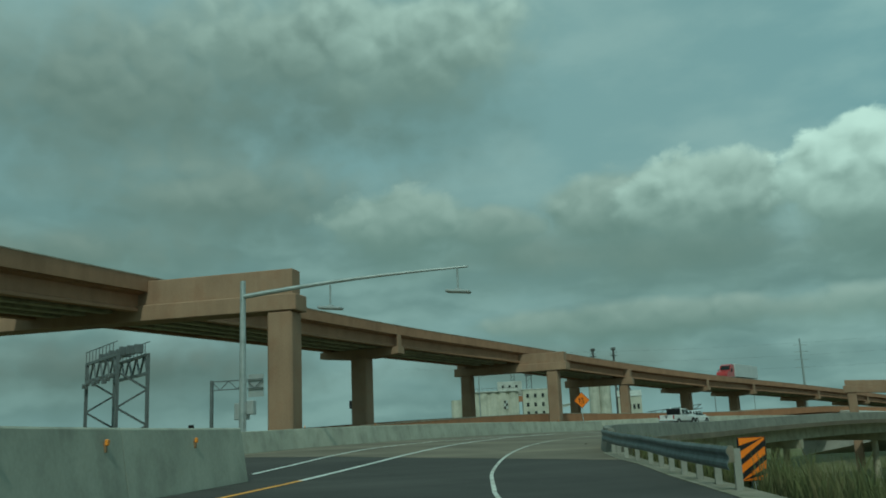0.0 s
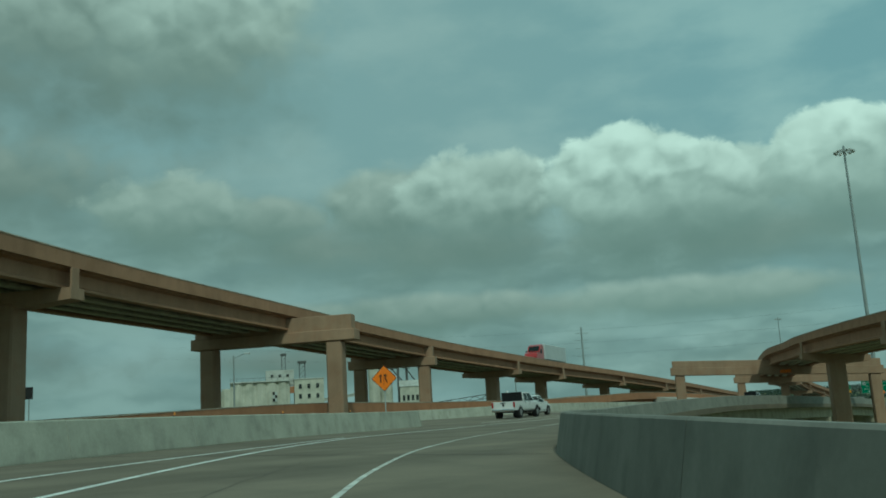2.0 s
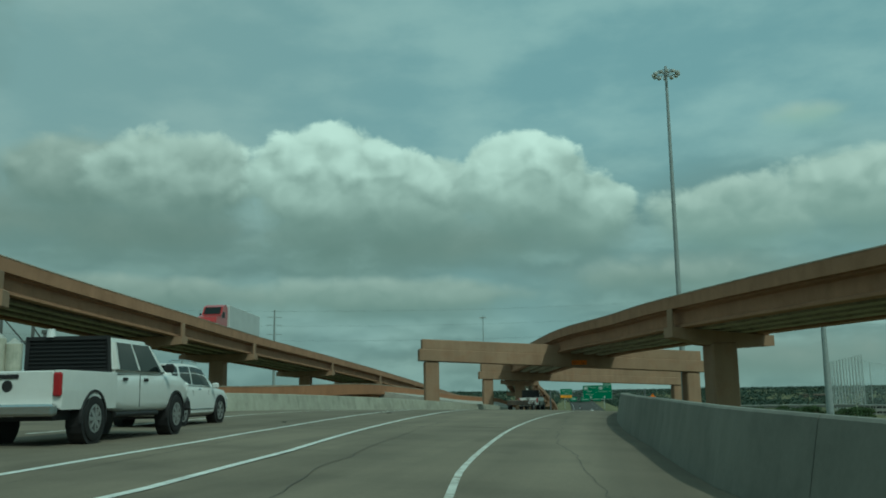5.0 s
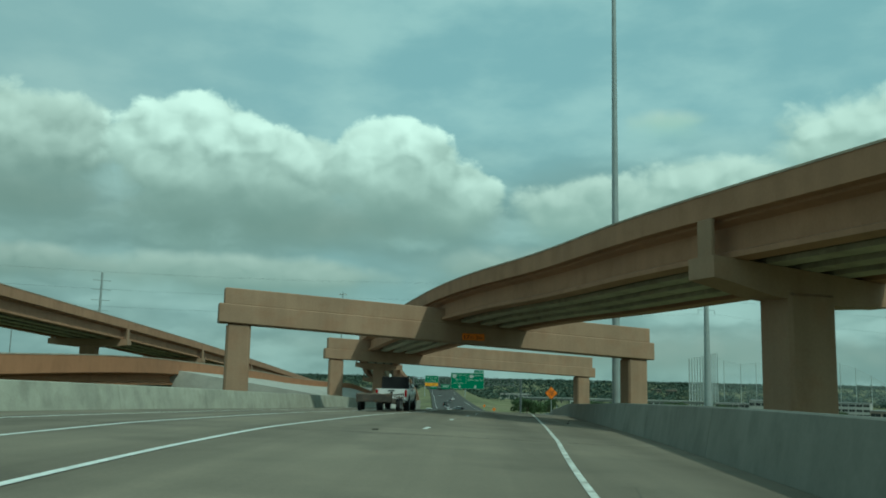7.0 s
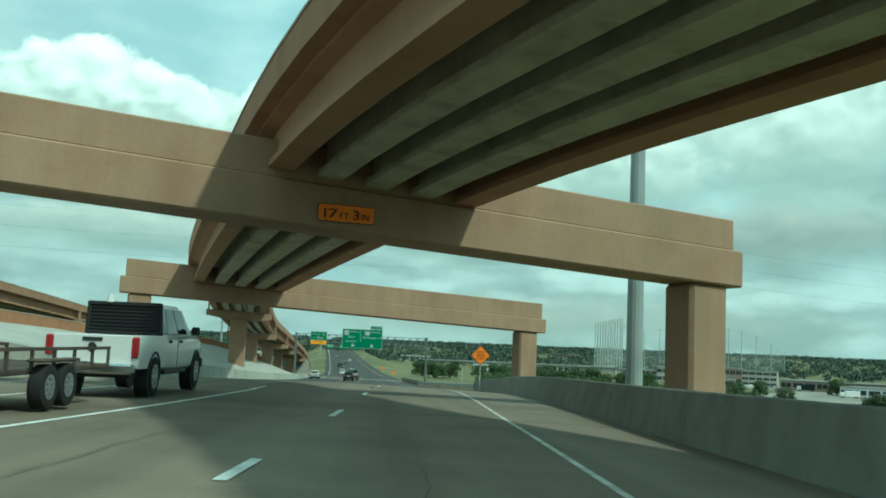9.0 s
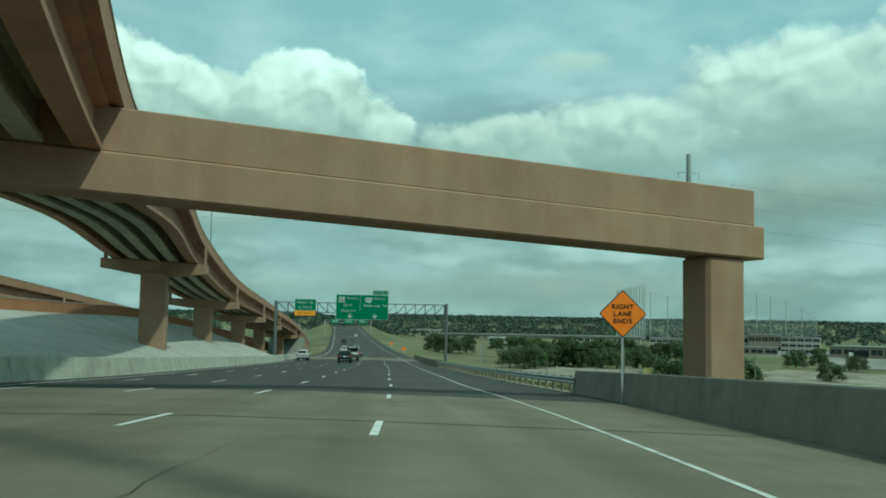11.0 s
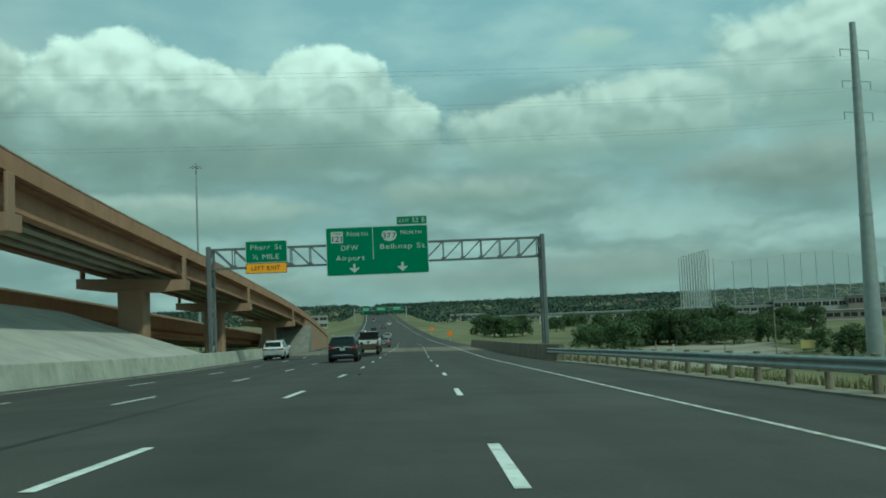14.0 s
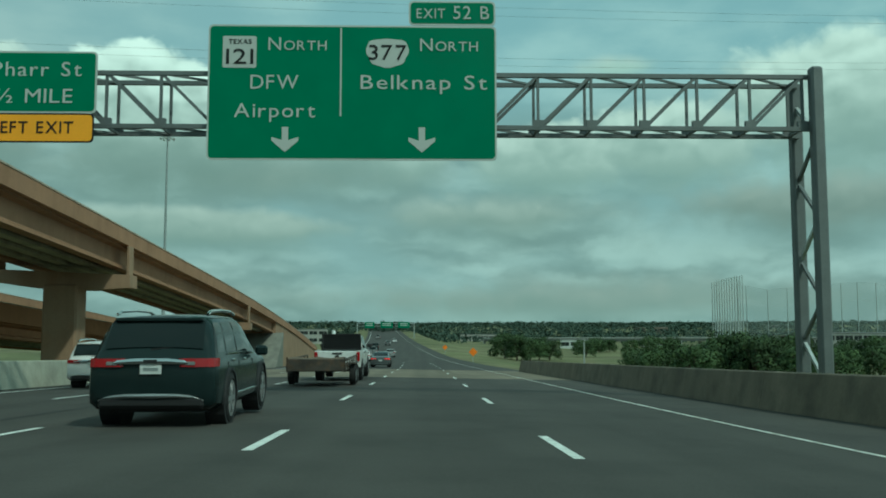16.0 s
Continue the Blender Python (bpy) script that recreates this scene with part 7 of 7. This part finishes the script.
netting([(15.95 + 0.155 * k, 650 + 8 * k, 28.5 + 0.80 * k) for k in range(11)], "tall pale driving range net on close grey poles")
netting([(16.05 + 0.165 * k, 612 + 9 * k, 28.0 + 0.80 * k) for k in range(11)], "tall pale driving range net on close grey poles")
netting([(17.55 + 0.02, 735, 33.6), (18.0, 740, 30.5), (19.1, 742, 27.5), (20.1, 744, 28.5), (21.0, 748, 29.5), (21.9, 752, 31.0), (22.8, 756, 32.0), (23.6, 760, 32.5), (24.5, 764, 32.0), (25.3, 768, 30.0), (26.2, 774, 26.0), (27.1, 780, 19.5), (27.9, 786, 12.5)],
        "long see-through driving range net between thin tall poles")


# ---------- buildings in the valley ----------
def facade(name, az, dist, wide, high, deep, mat, label, bands=3, cols=8, turn=0.0, lift=0.0, category="building"):
    x, y, z = land(az, dist)
    root = thing(name, (x, y, z + lift), -az + turn, label, category, "valley buildings")
    wall = part("wall", one_box((0, deep / 2, high / 2 - 1), (wide, deep, high + 2), None, 0.08), mat, root)
    part("roof", one_box((0, deep / 2, high + 0.15), (wide + 0.5, deep + 0.5, 0.3), None, 0.05), M_ROOF_GREY, root)
    for j in range(bands):
        for i in range(cols):
            w = wide / cols
            win = part("window", one_box((-wide / 2 + w * (i + 0.5), -0.02, high * (j + 0.55) / bands), (w * 0.82, 0.12, high / bands * 0.45)), M_PANE, wall)
            part("window_frame", one_box((-wide / 2 + w * (i + 0.5), -0.05, high * (j + 0.55) / bands), (0.12, 0.12, high / bands * 0.45)), M_SHED, win)
    return root


M_YARD = material("pale_dusty_yard", (0.27, 0.26, 0.22), 0.95, vary=0.22, scale=0.05, fine=1.5, bump=0.1, stain=(0.20, 0.195, 0.15))
M_WALL_PALE = material("pale_rendered_wall", (0.36, 0.36, 0.33), 0.85, vary=0.08, scale=0.1, fine=2.0, bump=0.0)
M_ROOF_GREY = material("grey_flat_roof", (0.20, 0.20, 0.19), 0.9, vary=0.1, scale=0.2, bump=0.0)
M_WALL_BROWN = material("brown_brick_wall", (0.23, 0.19, 0.155), 0.9, vary=0.12, scale=0.1, fine=2.0, bump=0.0)
M_ROOF_WHITE = material("white_metal_roof", (0.62, 0.64, 0.62), 0.5, 0.1, vary=0.08, scale=0.2, bump=0.0)
facade("office_building", 22.6, 505, 33, 9.0, 24, M_WALL_PALE, "pale low office building with long window bands", 2, 9)
facade("office_building", 25.5, 500, 17, 10.2, 24, M_WALL_BROWN, "brown and glass office wing", 2, 5)
facade("office_building", 27.6, 502, 20, 9.0, 20, M_WALL_PALE, "white office wing with stacked balconies", 3, 5)
facade("office_building", 19.5, 520, 22, 6.5, 20, M_WALL_PALE, "pale parking building behind the trees", 2, 6)
facade("office_building", 24.8, 440, 26, 3.8, 14, M_WALL_BROWN, "low brown service building", 1, 4)
facade("warehouse", 33.0, 430, 52, 5.0, 26, M_WALL_BROWN, "long low brown warehouse with loading doors", 1, 9)
facade("warehouse", 36.5, 380, 34, 4.6, 20, M_ROOF_WHITE, "white warehouse with a pale metal roof", 1, 6)
facade("warehouse", 40.5, 350, 40, 5.2, 20, M_WALL_PALE, "pale warehouse with dark glazing", 1, 10)
facade("house", 8.6, 560, 20, 4.5, 10, M_ROOF_WHITE, "white low house on the far slope", 1, 4)
facade("house", 13.2, 640, 24, 5.0, 10, M_ROOF_WHITE, "white long house among far trees", 1, 5)
facade("store", 3.4, 760, 30, 5.0, 16, M_WALL_PALE, "pale low store with a flat roof", 1, 7)
facade("store", -6.6, 560, 30, 7.5, 20, M_WALL_PALE, "pale block behind the ramp's end", 2, 6)
for k in range(9):
    facade("house", rng.uniform(5, 40), rng.uniform(750, 1500), rng.uniform(10, 18), rng.uniform(4, 6.5), 9, M_WALL_PALE if k % 2 else M_WALL_BROWN, "small pale house on the wooded hill" if k % 2 else "small brown house on the wooded hill", 1, 3)

# pale viaduct across the valley, its traffic lost in the distance
viaduct = thing("valley_viaduct", label="pale low concrete viaduct crossing the far valley on thin piers", category="bridge", kind="structure")
ends = [Vector((*land(az, dist)[:2], z)) for az, dist, z in ((3.6, 700, -6.4), (9.5, 640, -5.4), (17.5, 600, -4.6))]
way, _ = curve(ends, 12.0)
for name, lo, hi, wide, mat in (("deck", -1.5, -0.15, 5.0, M_ROOF_GREY), ("parapet", -0.15, 0.75, 5.3, M_WALL_PALE)):
    part(name, sweep(bmesh.new(), [[q + Vector((0, -wide, lo)), q + Vector((0, wide, lo)), q + Vector((0, wide, hi)), q + Vector((0, -wide, hi))] for q in way]), mat, viaduct)
for q in way[::2]:
    part("pier", tube(bmesh.new(), (q.x, q.y, -16.0), (q.x, q.y, q.z - 1.4), 0.9, None, 10), M_WALL_PALE, viaduct)
# dusty yards round the offices and sheds
for az0, az1, d0, d1, label in ((22.0, 31.0, 425, 495, "pale asphalt car park in front of the offices"), (29.5, 44.0, 300, 420, "bare pale yard between the warehouses")):
    rows_ = [[Vector((*land(az0 + (az1 - az0) * i / 15 + 0.4 * math.sin(j), d0 + (d1 - d0) * j / 11)[:2], land(az0 + (az1 - az0) * i / 15 + 0.4 * math.sin(j), d0 + (d1 - d0) * j / 11)[2] + 0.25)) for i in range(16)] for j in range(12)]
    tagged(part("gravel_lot", sweep(bmesh.new(), rows_, closed=False), M_YARD), label, "ground", kind="structure")

# parked lorries and containers on the far yard
for az, dist, turn, paint in ((31.2, 425, 55, M_DARK_CAR), (34.6, 372, 80, M_WHITE_CAR), (37.0, 352, 85, M_WHITE_CAR)):
    x, y, z = land(az, dist)
    van = thing("box_truck", (x, y, z), turn, "box truck parked on the far yard", "lorry", "parked trucks")
    part("cargo_box", one_box((0, -1.4, 2.1), (2.4, 6.2, 2.6), None, 0.05), paint, van)
    part("cab", one_box((0, 2.9, 1.6), (2.2, 2.0, 2.0), None, 0.25), M_WHITE_CAR, van)
    part("windscreen", one_box((0, 3.88, 2.0), (1.9, 0.08, 0.8)), M_GLASS, van)
    for q in (-1, 1):
        for yy in (-3.2, 2.7):
            part("wheel", tube(bmesh.new(), (q * 1.15, yy, 0.45), (q * 0.85, yy, 0.45), 0.45, None, 14), M_RUBBER, van)
x, y, z = land(38.2, 330)
crate = thing("container", (x, y, z), 50, "red shipping container on the far yard", "container")
part("body", one_box((0, 0, 1.4), (12.0, 2.4, 2.6), None, 0.04), material("red_container_paint", (0.42, 0.07, 0.05), 0.6, vary=0.12), crate)
for k in range(24):
    part("rib", one_box((-5.75 + 0.5 * k, -1.23, 1.4), (0.16, 0.06, 2.3)), bpy.data.materials["red_container_paint"], crate)
for k in range(26):
    x, y, z = land(25.5 + 5.5 * rng.random(), 455 + 30 * rng.random())
    copy = copy_thing(white_suv if k % 3 else sedan, Matrix.Translation((x, y, z)) @ pose(0, 0, 0, 0, 0, rng.choice((20, 110, 200))))
    copy["label"] = "small car parked by the far offices"
    copy["group"] = "parked far cars"

# ---------- far sign gantry and roadwork signs in the valley ----------
far_gantry = thing("sign_gantry", tuple(on_road(800, -4, 0)), 3, "distant sign gantry with three green signs", "sign gantry")
for x in (-15.0, 15.0):
    part("post", tube(bmesh.new(), (x, 0, -0.5), (x, 0, 7.6), 0.25, None, 8), M_STEEL, far_gantry)
for z in (6.0, 7.4):
    part("chord", bar(bmesh.new(), (-15, 0, z), (15, 0, z), 0.2), M_STEEL, far_gantry)
for x, w in ((-8.5, 5.0), (0.5, 6.5), (9.5, 6.0)):
    panel_ = part("panel", one_box((x, -0.3, 6.6), (w, 0.1, 3.2), None, 0.05), M_SIGN, far_gantry)
    for z in (7.3, 6.4):
        part("print_bar", one_box((x, -0.36, z), (w * 0.7, 0.02, 0.4)), M_SIGN_WHITE, panel_)
for s, d in ((462, 8.6), (545, 9.4)):
    work = thing("roadwork_sign", tuple(on_road(s, d, 0)), 0, "orange diamond roadwork sign beside the shoulder", "road sign", "roadwork signs")
    bm = one_box((0, 0, 0), (0.95, 0.03, 0.95), None, 0.01)
    bm.transform(pose(0, 0, 1.6, 0, 45, 0))
    part("plate", bm, M_ORANGE, work)
    part("post", bar(bmesh.new(), (0, 0.05, -1.0), (0, 0.05, 2.0), 0.08), M_STEEL, work)

# ---------- small things along the road ----------
M_TAB = material("orange_reflector_tab", (0.85, 0.30, 0.04), 0.4, vary=0.05, bump=0.0)
M_RUSTSTAIN = material("rust_stain", (0.24, 0.15, 0.08), 0.9, vary=0.3, scale=3.0, fine=20)
for s in (2.0, 6.0, 9.2, 13.0):
    p, r = on_road(s, lerp(BAR1, s) - 0.12, 0.90), ROAD.right(s)
    tab = thing("reflector", tuple(p), math.degrees(math.atan2(r.y, r.x)), "small orange reflector tab fixed to the barrier", "reflector", "barrier reflectors")
    part("lens", one_box((0.03, 0, 0.10), (0.05, 0.09, 0.10), None, 0.01), M_TAB, tab)
    part("bracket", one_box((0.0, 0, 0.02), (0.05, 0.05, 0.16), None, 0.005), M_RUSTSTAIN, tab)
BAR2 = [(24, -12.6), (36.6, -11.9), (43, -10.8), (55, -9.4), (63, -8.6), (79, -7.7), (89, -7.6)]
for s in (31.0, 38.5, 46.0, 54.0, 62.0, 70.5, 78.0):
    p, r = on_road(s, lerp(BAR2, s) - 0.30, 0.95), ROAD.right(s)
    tab = thing("reflector", tuple(p), math.degrees(math.atan2(r.y, r.x)), "small orange reflector on top of the barrier", "reflector", "barrier reflectors")
    part("lens", one_box((0.02, 0, 0.07), (0.03, 0.10, 0.10), None, 0.01), M_TAB, tab)
    part("foot", one_box((0, 0, 0.01), (0.10, 0.12, 0.03), None, 0.005), M_TRIM, tab)

# sealed cracks and dark patches in the deck
M_CRACK = material("sealed_crack", (0.085, 0.078, 0.066), 0.8, vary=0.2, scale=2.0, fine=12)
M_SKID = material("rubber_marks", (0.034, 0.034, 0.033), 0.9, vary=0.3, scale=1.5, fine=10)


def wander(name, s0, s1, d0, d1, width, mat, parent, wob=0.12, step=0.5):
    n = max(2, int((s1 - s0) / step))
    rings, off = [], 0.0
    for k in range(n + 1):
        u = k / n
        off = off * 0.85 + rng.gauss(0, wob * 0.3)
        s, d = s0 + (s1 - s0) * u, d0 + (d1 - d0) * u + off
        w = width * rng.uniform(0.6, 1.3) * min(1.0, 0.25 + 3 * u, 0.25 + 3 * (1 - u)) / 2
        rings.append([on_road(s, d - w, 0.004), on_road(s, d + w, 0.004)])
    return part(name, sweep(bmesh.new(), rings, closed=False), mat, parent)


for s0, s1, d0, d1 in ((92, 128, -1.9, -2.2), (98, 140, 1.6, 1.9), (150, 186, -3.3, -3.1), (158, 180, 0.4, 0.2), (100, 118, -5.0, -5.4), (196, 222, -2.6, -2.4), (36, 60, -2.6, -2.9), (60, 86, 1.0, 1.3)):
    wander("crack", s0, s1, d0, d1, 0.018, M_CRACK, road_2)
for s0, s1, d in ((262, 268, -2.7), (262.5, 267.5, -3.9), (322, 346, -7.4), (252, 300, -4.9)):
    wander("tyre_mark", s0, s1, d, d + 0.2, 0.14, M_SKID, road_3, 0.05, 1.0)
for s, d in ((120, -7.2), (131, -6.2), (168, 3.3), (176, 3.8), (206, -1.2), (290, 6.9), (265, 7.2), (312, -1.8), (150.5, -2.6), (44, 1.6)):
    p = on_road(s, d, 0.012)
    scrap = thing("road_debris", tuple(p), rng.uniform(0, 180), "small dark scrap of tyre rubber lying on the road", "debris", "road debris")
    part("strip", one_box((0, 0, 0.012), (rng.uniform(0.12, 0.3), 0.07, 0.025), pose(0, 0, 0, 0, 4, 0), 0.01), M_RUBBER, scrap)
